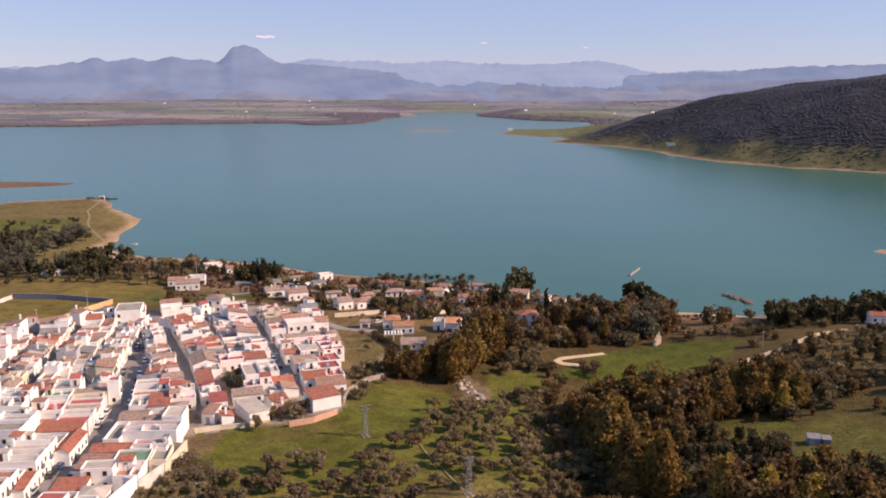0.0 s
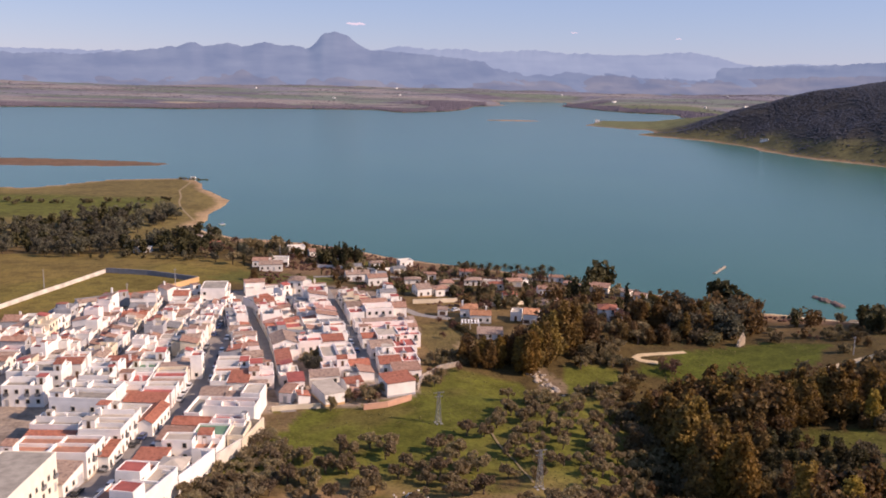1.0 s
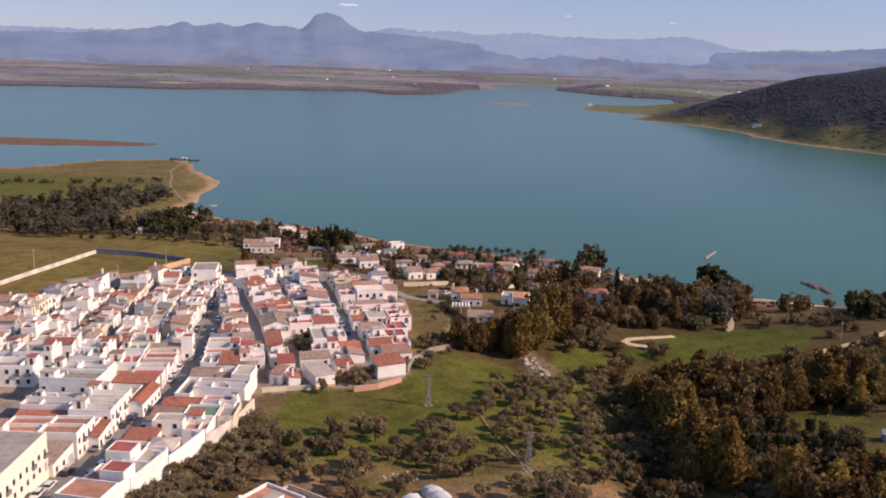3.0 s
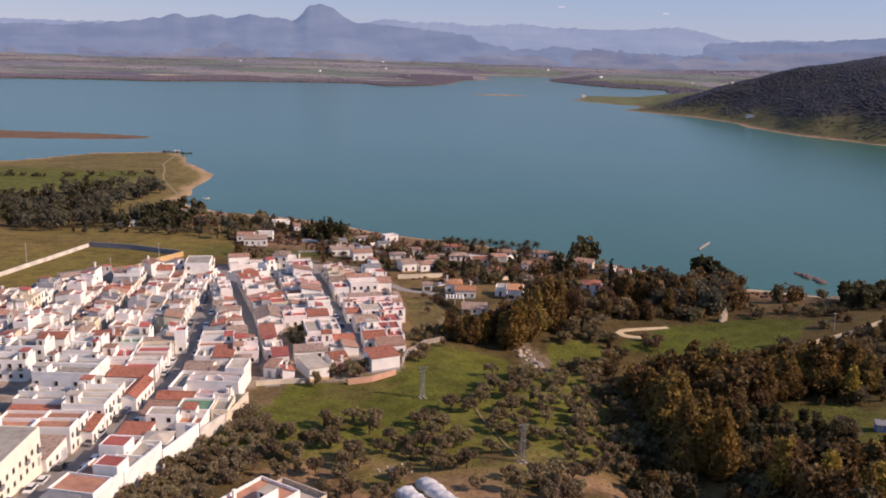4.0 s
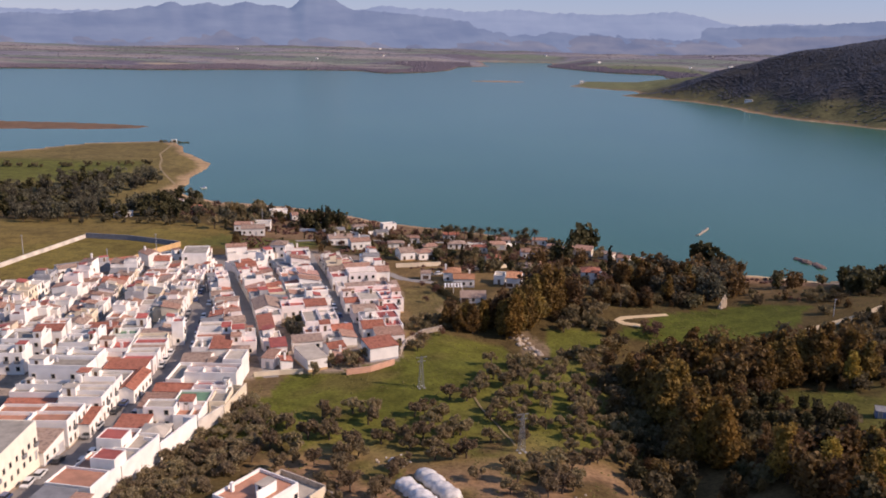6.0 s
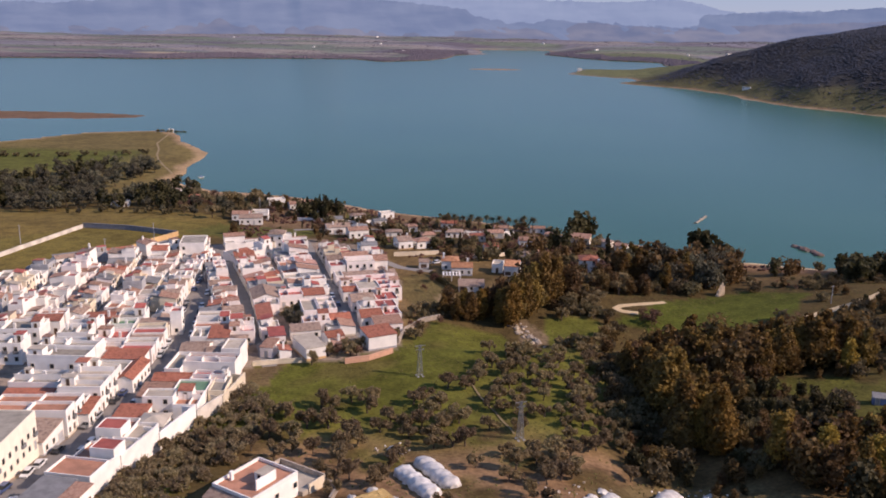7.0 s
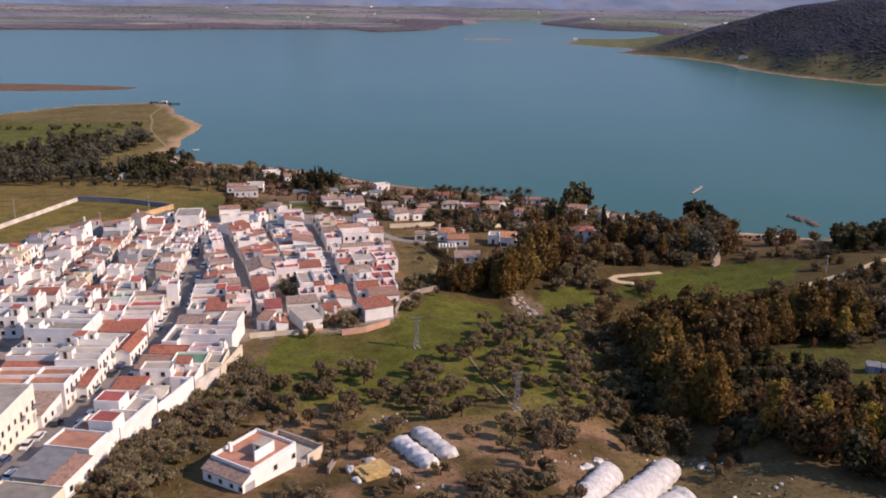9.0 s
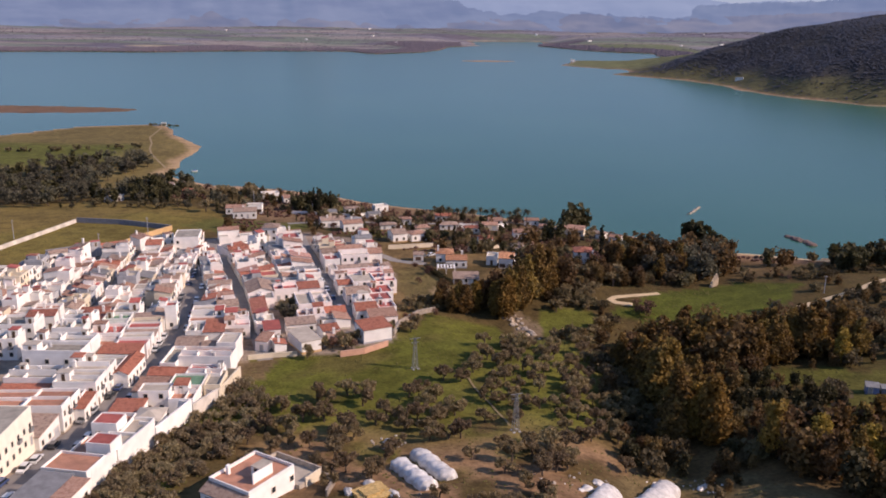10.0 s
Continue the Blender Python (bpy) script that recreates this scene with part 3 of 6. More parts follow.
def trunk_mesh(name, h, r, limbs, seed, mat=None):
    g = random.Random(seed)
    s = Shape()
    lean = Vector((g.uniform(-0.08, 0.08) * h, g.uniform(-0.08, 0.08) * h, 0))
    mid = Vector((0, 0, h * 0.5)) + lean
    s.bar((0, 0, -0.4), mid, r, 7, r * 0.75)
    s.bar(mid, Vector((0, 0, h)) + lean * 1.5, r * 0.75, 6, r * 0.3)
    for end in limbs:
        s.bar(mid + Vector((0, 0, g.uniform(-0.1, 0.15) * h)), end, r * 0.5, 5, r * 0.15)
    return s.make(name, mat or BARK)


def define_tree(kind, name, h, trunk_h, r, lobes, count, leaf, mat, label, category, seed, flat=1.0):
    """Puts the first tree of a kind out of sight of the path, far behind it; the others are its copies."""
    e = thing(name, pose(0, 0, 0), label, category)
    limbs = [Vector((l[0] * 0.8, l[1] * 0.8, l[2] - l[4] * 0.3)) for l in lobes[:6]]
    part("trunk", trunk_mesh("trunk", trunk_h, r, limbs, seed), e)
    part("crown", crown_mesh("crown", lobes, count, leaf, mat, seed, flat), e)
    TREES.setdefault(kind, []).append([e, h, False])


def plant(kind, x, y, h, group="", label=""):
    pool = TREES[kind]
    e, h0, used = rec = pool[rng.randrange(len(pool))]
    k = h / h0
    m = pose(x, y, gz(x, y) - 0.05, 0, 0, rng.uniform(0, 360)) @ Matrix.Diagonal((k * rng.uniform(0.88, 1.12), k * rng.uniform(0.88, 1.12), k, 1))
    done = COUNT[kind] = COUNT.get(kind, 0) + 1
    if done > 180:
        REST.setdefault(kind, []).append((e, m))
        return None
    if not used:
        e.matrix_basis, rec[2] = m, True
        ob = e
    else:
        ob = copy_thing(e, pose(0, 0, 0))
        ob.matrix_basis = m
    return tagged(ob, label, "", group)


def ball_lobes(g, n, r, z0, z1, lo, hi):
    out = []
    for i in range(n):
        a, q = g.uniform(0, math.tau), r * math.sqrt(g.random())
        s = g.uniform(lo, hi)
        out.append((q * math.cos(a), q * math.sin(a), g.uniform(z0, z1), s, s * g.uniform(0.7, 0.95)))
    return out


def column_lobes(g, n, h, r, base, taper=0.6):
    out = []
    for i in range(n):
        u = (i + g.random() * 0.6) / n
        w = r * (1 - taper * u) * (0.55 + 0.45 * min(1, u * 4))
        a, q = g.uniform(0, math.tau), w * g.uniform(0.2, 0.75)
        s = w * g.uniform(0.42, 0.7)
        out.append((q * math.cos(a), q * math.sin(a), base + (h - base) * u, s, s * g.uniform(0.9, 1.4)))
    return out


for i in range(4):
    g = random.Random(20 + i)
    define_tree("olive", "olive_tree", 4.4, 2.0, 0.22, ball_lobes(g, 10, 1.9, 1.7, 3.4, 0.5, 0.95), 820, 0.17, LEAF_OLIVE,
                "grey-green olive tree with a short crooked trunk", "tree", 20 + i)
for i in range(4):
    g = random.Random(40 + i)
    define_tree("gold", "eucalyptus_tree", 16, 9, 0.35, column_lobes(g, 30, 15.6, 5.0, 2.0, 0.72), 3100, 0.25, LEAF_GOLD,
                "tall eucalyptus tree with golden-green hanging foliage", "tree", 40 + i, 1.8)
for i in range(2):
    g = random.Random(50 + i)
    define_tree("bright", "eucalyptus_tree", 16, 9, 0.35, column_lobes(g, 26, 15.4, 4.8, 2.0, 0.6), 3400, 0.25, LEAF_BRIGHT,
                "tall eucalyptus tree, sunlight painted into its golden foliage", "tree", 50 + i, 1.8)
for i in range(3):
    g = random.Random(60 + i)
    define_tree("dull", "broadleaf_tree", 10, 5, 0.28, column_lobes(g, 16, 9.2, 4.7, 1.6, 0.4), 760, 0.40, LEAF_DULL,
                "olive-brown broadleaf tree with a ragged crown", "tree", 60 + i)
for i in range(3):
    g = random.Random(70 + i)
    define_tree("wood", "broadleaf_tree", 10, 4, 0.28, ball_lobes(g, 14, 3.2, 3.2, 8.4, 1.3, 2.0), 640, 0.38, LEAF_WOOD,
                "dark grey-green broadleaf tree with a full rounded crown", "tree", 70 + i)
for i in range(3):
    g = random.Random(80 + i)
    define_tree("pine", "pine_tree", 11, 7, 0.28, column_lobes(g, 16, 10.2, 4.4, 2.4, 0.45), 520, 0.5, LEAF_DARK,
                "dark green pine tree with a dense rounded crown", "tree", 80 + i)
for i in range(2):
    g = random.Random(100 + i)
    define_tree("cypress", "cypress_tree", 10, 6, 0.18, column_lobes(g, 16, 9.7, 1.25, 0.7, 0.75), 420, 0.28, LEAF_DARK,
                "narrow dark green cypress tree", "tree", 100 + i, 1.6)
for i in range(3):
    g = random.Random(120 + i)
    define_tree("bush", "bush", 2.4, 0.9, 0.08, ball_lobes(g, 6, 1.1, 0.7, 1.6, 0.6, 0.95), 320, 0.18, LEAF_SCRUB,
                "low dense evergreen bush", "bush", 120 + i)
for i in range(3):
    g = random.Random(130 + i)
    define_tree("scrub", "shrub", 2.6, 1.1, 0.07, ball_lobes(g, 9, 1.3, 0.7, 2.0, 0.4, 0.8), 420, 0.15, LEAF_DRY,
                "dry grey-brown shrub below the village wall", "bush", 130 + i)
for i in range(2):
    g = random.Random(140 + i)
    define_tree("bare", "bare_tree", 5, 2.6, 0.14, ball_lobes(g, 8, 1.6, 1.8, 4.0, 0.8, 1.3), 300, 0.2, LEAF_BARE,
                "leafless winter tree with russet twigs", "tree", 140 + i)


def palm():
    e = thing("palm_tree", pose(0, 0, 0), "slender palm tree with a tuft of drooping fronds", "tree")
    s = Shape()
    for i in range(5):
        s.bar((0.05 * i, 0, 1.5 * i - 0.3 * (i == 0)), (0.05 * (i + 1), 0, 1.5 * (i + 1)), 0.26 - 0.02 * i, 7, 0.24 - 0.02 * i)
    part("trunk", s.make("trunk", BARK), e)
    f = Shape()
    for k in range(22):
        a, up = k * 2.4, 0.9 - 1.5 * (k / 22)
        prev, w = Vector((0.25, 0, 7.5)), 0.32
        side = Vector((-math.sin(a), math.cos(a), 0))
        for j in range(4):
            nxt = prev + Vector((math.cos(a) * 0.65, math.sin(a) * 0.65, 0.65 * (up - 0.45 * j)))
            w2 = 0.34 if j < 2 else 0.30 - 0.12 * (j - 1)
            f.add([prev - side * w, prev + side * w, nxt + side * w2 + Vector((0, 0, -0.08)), nxt - side * w2 + Vector((0, 0, -0.08))], [(0, 1, 2, 3)])
            prev, w = nxt, w2
    part("crown", f.make("crown", LEAF_DARK), e)
    TREES["palm"] = [[e, 8.5, False]]


palm()

# olive grove
KEEP_OUT = [(-36, 165, 14), (1, 176, 9.5), (-10, 163, 8), (-2.3, 241, 3), (23.2, 200.4, 3), (45, 168, 15), (58, 182, 8), (36, 162, 9), (34.5, 290, 5)]


def free(x, y, pad=0.0):
    return all(math.hypot(x - a, y - b) > r + pad for a, b, r in KEEP_OUT)


def in_poly(poly, x, y):
    return bool(inside(poly, np.array([x]), np.array([y]))[0])


for i in range(30):
    for j in range(23):
        x, y = -60 + i * 5.0 + rng.uniform(-2, 2), 148 + j * 5.2 + rng.uniform(-2, 2)
        if in_poly(VILLAGE, x - 1, y) or not free(x, y, 1.5) or x > 52 + 0.14 * (y - 180) or y > 263 + 0.1 * x:
            continue
        chance = 0.38
        if x < -38 and y < 226:
            chance = 0.2
        if y < 182 and -32 < x < 30:
            chance = 0.42
        if 182 <= y < 206 and x < 10:
            chance = 0.6
        if in_poly(MEADOW, x, y):
            chance = 0.04
        if x > 18 and y > 205:
            chance = 0.7
        big = -44 < x < -8 and 188 < y < 222
        if big:
            chance = 0.5
        if rng.random() < chance:
            if x < -38 and y < 226 and rng.random() < 0.6:
                plant("scrub", x, y, rng.uniform(2.0, 3.4), "scrub below the village")
            else:
                plant("olive", x, y, rng.uniform(4.2, 5.9) if big else rng.uniform(3.6, 5.6), "olive grove")

for x, y, h in ((22, 168, 4.6), (26, 164, 4.2), (24, 158, 4.0), (10, 156, 4.4), (13, 152, 4.0), (33, 180, 4.2), (48, 186, 4.4), (30, 186, 4.8), (-20, 152, 3.6), (-24, 150, 3.4), (66, 176, 4.0)):
    plant("olive", x, y, h, "olive grove")

# ravine and the trees beyond the grove
def scatter(poly, step, kinds, lo, hi, group, keep=1.0, clear=()):
    """Fills a plot with trees on a jittered grid."""
    xs, ys = [q[0] for q in poly], [q[1] for q in poly]
    x = min(xs)
    while x < max(xs):
        y = min(ys)
        while y < max(ys):
            px, py = x + rng.uniform(-0.4, 0.4) * step, y + rng.uniform(-0.4, 0.4) * step
            if in_poly(poly, px, py) and rng.random() < keep and free(px, py) and not any(in_poly(c, px, py) for c in clear):
                if float(inland(np.array([px]), np.array([py]))[0]) > 6:
                    plant(rng.choice(kinds), px, py, rng.uniform(lo, hi), group)
            y += step
        x += step


BANK = [(28, 270), (29, 304), (41, 304), (45, 278), (41, 268)]
CLEARING = [(98, 232), (99, 243), (110, 246), (125, 242), (128, 233), (112, 230)]
GLADE = [(42, 286), (44, 304), (58, 308), (64, 296), (56, 284)]
scatter([(-68, 148), (-67.2, 166), (-61.4, 190), (-57, 206), (-49.6, 228), (-42, 224), (-40, 200), (-47, 172), (-50, 150)], 2.9, ["scrub", "scrub", "scrub", "olive"], 1.8, 3.6, "scrub below the village", 0.9)
TRACK_CLEAR = [(66, 310), (94, 322), (94, 330), (66, 326)]
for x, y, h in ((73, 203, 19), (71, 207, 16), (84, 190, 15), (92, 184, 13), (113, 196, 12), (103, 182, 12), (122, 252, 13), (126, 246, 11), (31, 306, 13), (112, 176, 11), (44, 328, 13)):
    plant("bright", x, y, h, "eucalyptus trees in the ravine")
for x, y, h in ((99, 188, 13), (105, 191, 13), (110, 194, 13), (118, 192, 12), (67, 212, 20), (69, 218, 18), (64, 204, 14), (74, 214, 15)):
    plant("gold", x, y, h, "eucalyptus trees in the ravine")
for x, y, h in ((66, 226, 21), (70, 231, 20), (64, 235, 19), (69, 239, 18), (75, 226, 16), (65, 246, 16), (72, 248, 16), (78, 222, 14), (108, 250, 15), (113, 254, 16), (118, 251, 17), (123, 257, 17), (129, 254, 15), (133, 250, 12)):
    plant("gold", x, y, h, "eucalyptus trees in the ravine")
scatter([(60, 250), (62, 264), (80, 272), (128, 264), (136, 256), (104, 242), (84, 238)], 5.6, ["gold", "gold", "dull", "gold"], 9, 14.5, "eucalyptus trees in the ravine")
scatter([(80, 184), (90, 196), (102, 200), (120, 196), (132, 172), (126, 150), (104, 156)], 5.2, ["gold", "dull", "pine", "dull"], 8, 12, "eucalyptus trees in the ravine")
scatter([(48, 186), (54, 262), (66, 262), (66, 190)], 4.6, ["pine", "pine", "bush", "dull"], 4, 7, "undergrowth of the ravine")
scatter([(64, 176), (74, 200), (84, 226), (100, 234), (116, 226), (112, 204), (104, 196), (84, 186)], 4.2, ["bush", "pine", "pine", "dull"], 2.8, 6.0, "undergrowth of the ravine", 0.95, [CLEARING])
for x, y, h, k in ((5, 300, 8.5, "gold"), (10, 298, 9, "gold"), (7, 305, 9, "dull"), (15, 299, 11.5, "gold"), (19, 302, 12, "bright"), (21, 306, 11, "gold"), (13, 304, 10.5, "gold"),
                   (26, 300, 14, "gold"), (30, 299, 16, "bright"), (31, 304, 17, "gold"), (26, 306, 14, "dull"), (35, 306, 17, "gold"), (38, 312, 19, "gold"), (43, 318, 20, "gold"),
                   (47, 322, 18, "gold"), (41, 324, 17, "dull"), (50, 330, 15, "gold"), (55, 326, 12, "dull"), (34, 314, 13, "dull")):
    plant(k, x, y, h, "eucalyptus trees beside the village")
scatter([(30, 264), (38, 284), (40, 298), (42, 300), (44, 318), (66, 318), (70, 300), (58, 268)], 4.6, ["olive", "bush", "olive", "dull"], 3, 5.5, "scrub of the gully", 0.75, [GLADE, BANK])
scatter([(40, 340), (54, 340), (76, 330), (92, 334), (84, 352), (60, 362), (40, 352)], 5.0, ["dull", "pine", "olive", "dull"], 5, 8, "scrub of the gully", 0.9, [TRACK_CLEAR])
scatter([(50, 312), (54, 340), (72, 334), (70, 328), (66, 312)], 4.4, ["olive", "bush", "dull", "olive"], 3, 6, "scrub of the gully", 0.85)
scatter([(130, 342), (140, 372), (176, 366), (180, 346), (150, 334)], 4.4, ["bush", "bush", "bare"], 1.4, 3, "scrub of the east slope", 0.5)
for x, y, h in ((80, 308, 4.6), (84, 309, 5), (82, 306, 4.4)):
    plant("bare", x, y, h, "garden trees near the shore")
scatter([(78, 222), (84, 242), (106, 246), (118, 244), (112, 232), (98, 230)], 4.6, ["dull", "pine", "bush", "dull"], 4, 8.5, "undergrowth of the ravine", 0.95, [CLEARING])
scatter([(84, 337), (86, 352), (112, 348), (112, 339)], 4.4, ["dull", "bush", "pine", "bush"], 2.5, 5.5, "scrub of the gully", 0.85)
# slope on the east side
scatter([(112, 238), (128, 268), (150, 292), (165, 262), (142, 242)], 5.0, ["bush", "dull", "bush", "olive"], 2.5, 5.5, "scrub of the east slope", 0.75)
scatter([(134, 262), (136, 296), (165, 310), (232, 322), (236, 250), (170, 244)], 5.6, ["bush", "olive", "dull", "pine"], 2.5, 5.5, "scrub of the east slope", 0.7)
for i in range(200):
    x, y = rng.uniform(126, 240), rng.uniform(160, 345)
    if abs((y - 304.5) - 0.6 * (x - 146)) < 6 or in_poly([(116, 200), (116, 236), (150, 236), (150, 200)], x, y) or in_poly(MEADOW_E, x, y):
        continue
    plant(rng.choice(["bush", "bush", "olive", "dull"]), x, y, rng.uniform(2.2, 4.5), "scrub of the east slope")
# dark pines above the east shore
for i in range(190):
    x = rng.uniform(172, 330)
    y = 368 + 0.05 * (x - 170) + rng.uniform(-22, 26)
    if gz(x, y) < 1.0 or x < 178 + 0.6 * (y - 372):
        continue
    plant(rng.choice(["pine", "pine", "pine", "cypress"]), x, y, rng.uniform(6.5, 10) + 0.05 * max(0, x - 200), "pine wood above the shore")
# shore park and gardens
scatter([(82, 352), (80, 384), (92, 392), (112, 384), (112, 356), (98, 346)], 6.2, ["wood", "gold", "dull"], 9, 12.5, "garden trees near the shore", 1.0, [[(96, 354), (96, 370), (110, 370), (110, 354)]])
scatter([(112, 346), (114, 400), (140, 398), (136, 366), (124, 348)], 6.4, ["wood", "dull", "wood", "dull"], 8.5, 12, "garden trees near the shore", 0.95, [[(112, 326), (112, 341), (122, 341), (122, 326)]])
for x, y, h, k in ((79, 454, 14, "pine"), (85, 457, 13, "pine"), (74, 449, 11, "pine"), (81, 388, 15, "cypress"), (130, 410, 17, "pine"), (134, 408, 15, "pine"), (140, 402, 11, "pine"),
                   (62, 418, 11, "pine"), (58, 412, 10, "cypress"), (66, 414, 10, "pine"), (52, 406, 9, "dull"), (70, 404, 9, "dull"), (48, 398, 9, "dull"), (60, 384, 9, "dull"), (56, 376, 8, "dull"),
                   (158, 374, 8, "dull"), (164, 378, 7, "dull"), (152, 372, 8, "pine"), (14, 400, 10, "cypress"), (9, 402, 7, "pine"), (163, 398, 5, "bush"), (181, 392, 5, "bush"),
                   (80, 313, 4, "bare"), (84, 312, 4, "bare"), (52, 372, 8, "dull"), (46, 352, 8, "dull")):
    plant(k, x, y, h, "garden trees near the shore")
for i in range(14):
    x = 9 + 3.6 * i + rng.uniform(-1.2, 1.2)
    plant("palm", x, 462 + 0.30 * i + rng.uniform(-6, 6), rng.uniform(7.0, 9.5), "palms along the promenade")
for i in range(14):
    plant("pine", rng.uniform(-73, -50), rng.uniform(478, 496), rng.uniform(6, 9.5), "dark trees beside the beach")
for i in range(26):
    plant("cypress", rng.uniform(-74, -50), rng.uniform(478, 498), rng.uniform(7, 12), "dark trees beside the beach")
for i in range(180):
    x = rng.uniform(-60, 150)
    y = rng.uniform(392, 500) - 0.42 * max(x, 0)
    if inland(np.array([x]), np.array([y]))[0] < 9 or (x < 0 and y < 412) or x > 138:
        continue
    plant(rng.choice(["dull", "bare", "bush", "bare", "pine", "bush", "olive"]), x, y, rng.uniform(2.4, 5.8), "garden trees near the shore")
scatter([(-4, 372), (10, 392), (14, 412), (60, 415), (74, 396), (62, 366), (44, 346), (36, 352)], 5.5, ["dull", "bush", "bare", "pine", "bush", "cypress"], 2.5, 6.5, "garden trees near the shore", 0.42,
        [[(10, 352), (10, 378), (48, 374), (48, 356)], [(64, 364), (64, 382), (80, 382), (80, 364)]])
scatter([(-14, 392), (-60, 424), (-60, 480), (40, 452), (60, 420), (12, 412)], 7.5, ["bare", "bush", "dull", "cypress", "pine", "bare"], 2.5, 6, "garden trees near the shore", 0.4)
scatter([(-12, 268), (-8, 300), (2, 312), (8, 300), (0, 292), (-6, 276)], 4.5, ["bare", "bush", "olive"], 2, 4.5, "yard trees of the village", 0.6)
# wood on the west peninsula and hedges
scatter([(-226, 472), (-275, 560), (-284, 612), (-264, 655), (-224, 674), (-202, 648), (-212, 600), (-208, 545), (-192, 520), (-202, 488)], 10.0,
        ["wood", "pine", "wood", "wood"], 8.0, 11.5, "wood beside the peninsula", 0.9)
scatter([(-330, 500), (-226, 480), (-275, 565), (-284, 612), (-340, 600)], 11, ["wood", "wood", "pine"], 7.5, 10.5, "wood beside the peninsula", 0.8)
scatter([(-192, 492), (-186, 560), (-172, 590), (-152, 570), (-126, 478), (-150, 482)], 7.5, ["pine", "cypress", "wood", "pine", "wood"], 5, 10, "wood beside the peninsula", 0.75)
scatter([(-205, 474), (-196, 492), (-130, 478), (-128, 468)], 7, ["bush", "wood", "pine"], 2.5, 5.5, "wood beside the peninsula", 0.6)
for i in range(60):
    x, y = rng.uniform(-112, -58), rng.uniform(410, 560)
    if inland(np.array([x]), np.array([y]))[0] < 26 or in_poly(VILLAGE, x, y) or in_poly(STUBBLE, x, y):
        continue
    plant(rng.choice(["dull", "bush", "bare", "cypress", "pine"]), x, y, rng.uniform(3, 6.5), "trees between the fields and the beach")
scatter([(-152, 486), (-122, 462), (-98, 462), (-90, 535), (-118, 556), (-150, 540)], 7.0, ["wood", "bush", "cypress", "olive", "bare"], 3, 8, "trees between the fields and the beach", 0.6)
for i in range(40):
    x = -190 - 4.2 * i
    if rng.random() < 0.7:
        plant("bush", x - 40, 742 + 0.30 * (x + 190) + rng.uniform(-9, 9), rng.uniform(2.0, 5.5), "hedge on the peninsula")
for i in range(14):
    plant("bush", -276 + 2.6 * i + rng.uniform(-1, 1), 884 + 0.2 * i + rng.uniform(-3, 3), rng.uniform(1.6, 2.6), "bushes at the tip of the peninsula")
for dx, dy, h in ((-4, 0, 8), (3, 1, 7), (8, -2, 6)):
    plant("dull", 372 + dx, 560 + dy, h, "trees on the islet")


# scrub on the far hill and bare woods along the far shore, too many to count
def clumps(name, xs, ys, sizes, mat, label, category, seed, squash=0.8, lite=False):
    g = np.random.default_rng(seed)
    n = len(xs)
    base = np.array([(0, 0, 0.8 if lite else 1.0), (1, 0, 0.35), (0.31, 0.95, 0.35), (-0.81, 0.59, 0.35), (-0.81, -0.59, 0.35), (0.31, -0.95, 0.35),
                     (0.9, 0.2, -0.4), (0.1, 0.95, -0.4), (-0.85, 0.4, -0.4), (-0.6, -0.75, -0.4), (0.5, -0.85, -0.4)])
    if lite:
        base[6:, 2] = -0.05
    faces = [(0, 1, 2), (0, 2, 3), (0, 3, 4), (0, 4, 5), (0, 5, 1), (1, 6, 2), (2, 6, 7), (2, 7, 3), (3, 7, 8), (3, 8, 4), (4, 8, 9), (4, 9, 5), (5, 9, 10), (5, 10, 1), (1, 10, 6)]
    zs = ground_z(xs, ys)
    P = base[None] * g.uniform(0.6, 1.3, (n, 11, 1)) * sizes[:, None, None] * np.array([1, 1, squash])
    P = P + np.stack([xs, ys, zs + sizes * 0.35], -1)[:, None]
    if lite:
        P = P[:, [0, 6, 7, 8, 9, 10]]
        faces = [(0, 1, 2), (0, 2, 3), (0, 3, 4), (0, 4, 5), (0, 5, 1)]
    F = (np.arange(n)[:, None, None] * P.shape[1] + np.array(faces)[None]).reshape(-1, 3)
    me = mesh(name, P.reshape(-1, 3).tolist(), F.tolist(), mat)
    tagged(new(name, me), label, category, kind="stuff")


g = np.random.default_rng(3)
xs, ys = g.uniform(350, 1400, 130000), g.uniform(880, 1850, 130000)
s = inland(xs, ys)
dense = (0.06 + 0.70 * smooth(30, 130, s + 45 * wob(xs, ys, 37, 1.0))) * np.where(wob(xs, ys, 45) + 0.5 * wob(xs, ys, 19, 2) > 0.75, 0.3, 1)
ok = (s > 10) & (g.random(len(xs)) < dense) & (ys < 800 + 1.2 * xs + 500) & (xs < 0.75 * ys + 60)
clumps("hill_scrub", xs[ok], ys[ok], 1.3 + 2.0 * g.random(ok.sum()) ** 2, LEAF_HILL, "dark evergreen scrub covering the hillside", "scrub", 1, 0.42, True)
xs, ys = g.uniform(-1500, 900, 75000), g.uniform(2350, 3300, 75000)
s = inland(xs, ys)
ok = (s > 5) & (s < 120 + 130 * wob(xs, ys, 110, 3.0)) & ((xs < 120) | (xs > 380)) & (ys < 3300)
clumps("far_woods", xs[ok], ys[ok], g.uniform(2.8, 5.5, ok.sum()), LEAF_FAR, "bare woods along the far shore, violet haze painted in", "woods", 2, 0.8, True)
xs, ys = g.uniform(-2000, 2200, 60000), g.uniform(2750, 4500, 60000)
s = inland(xs, ys)
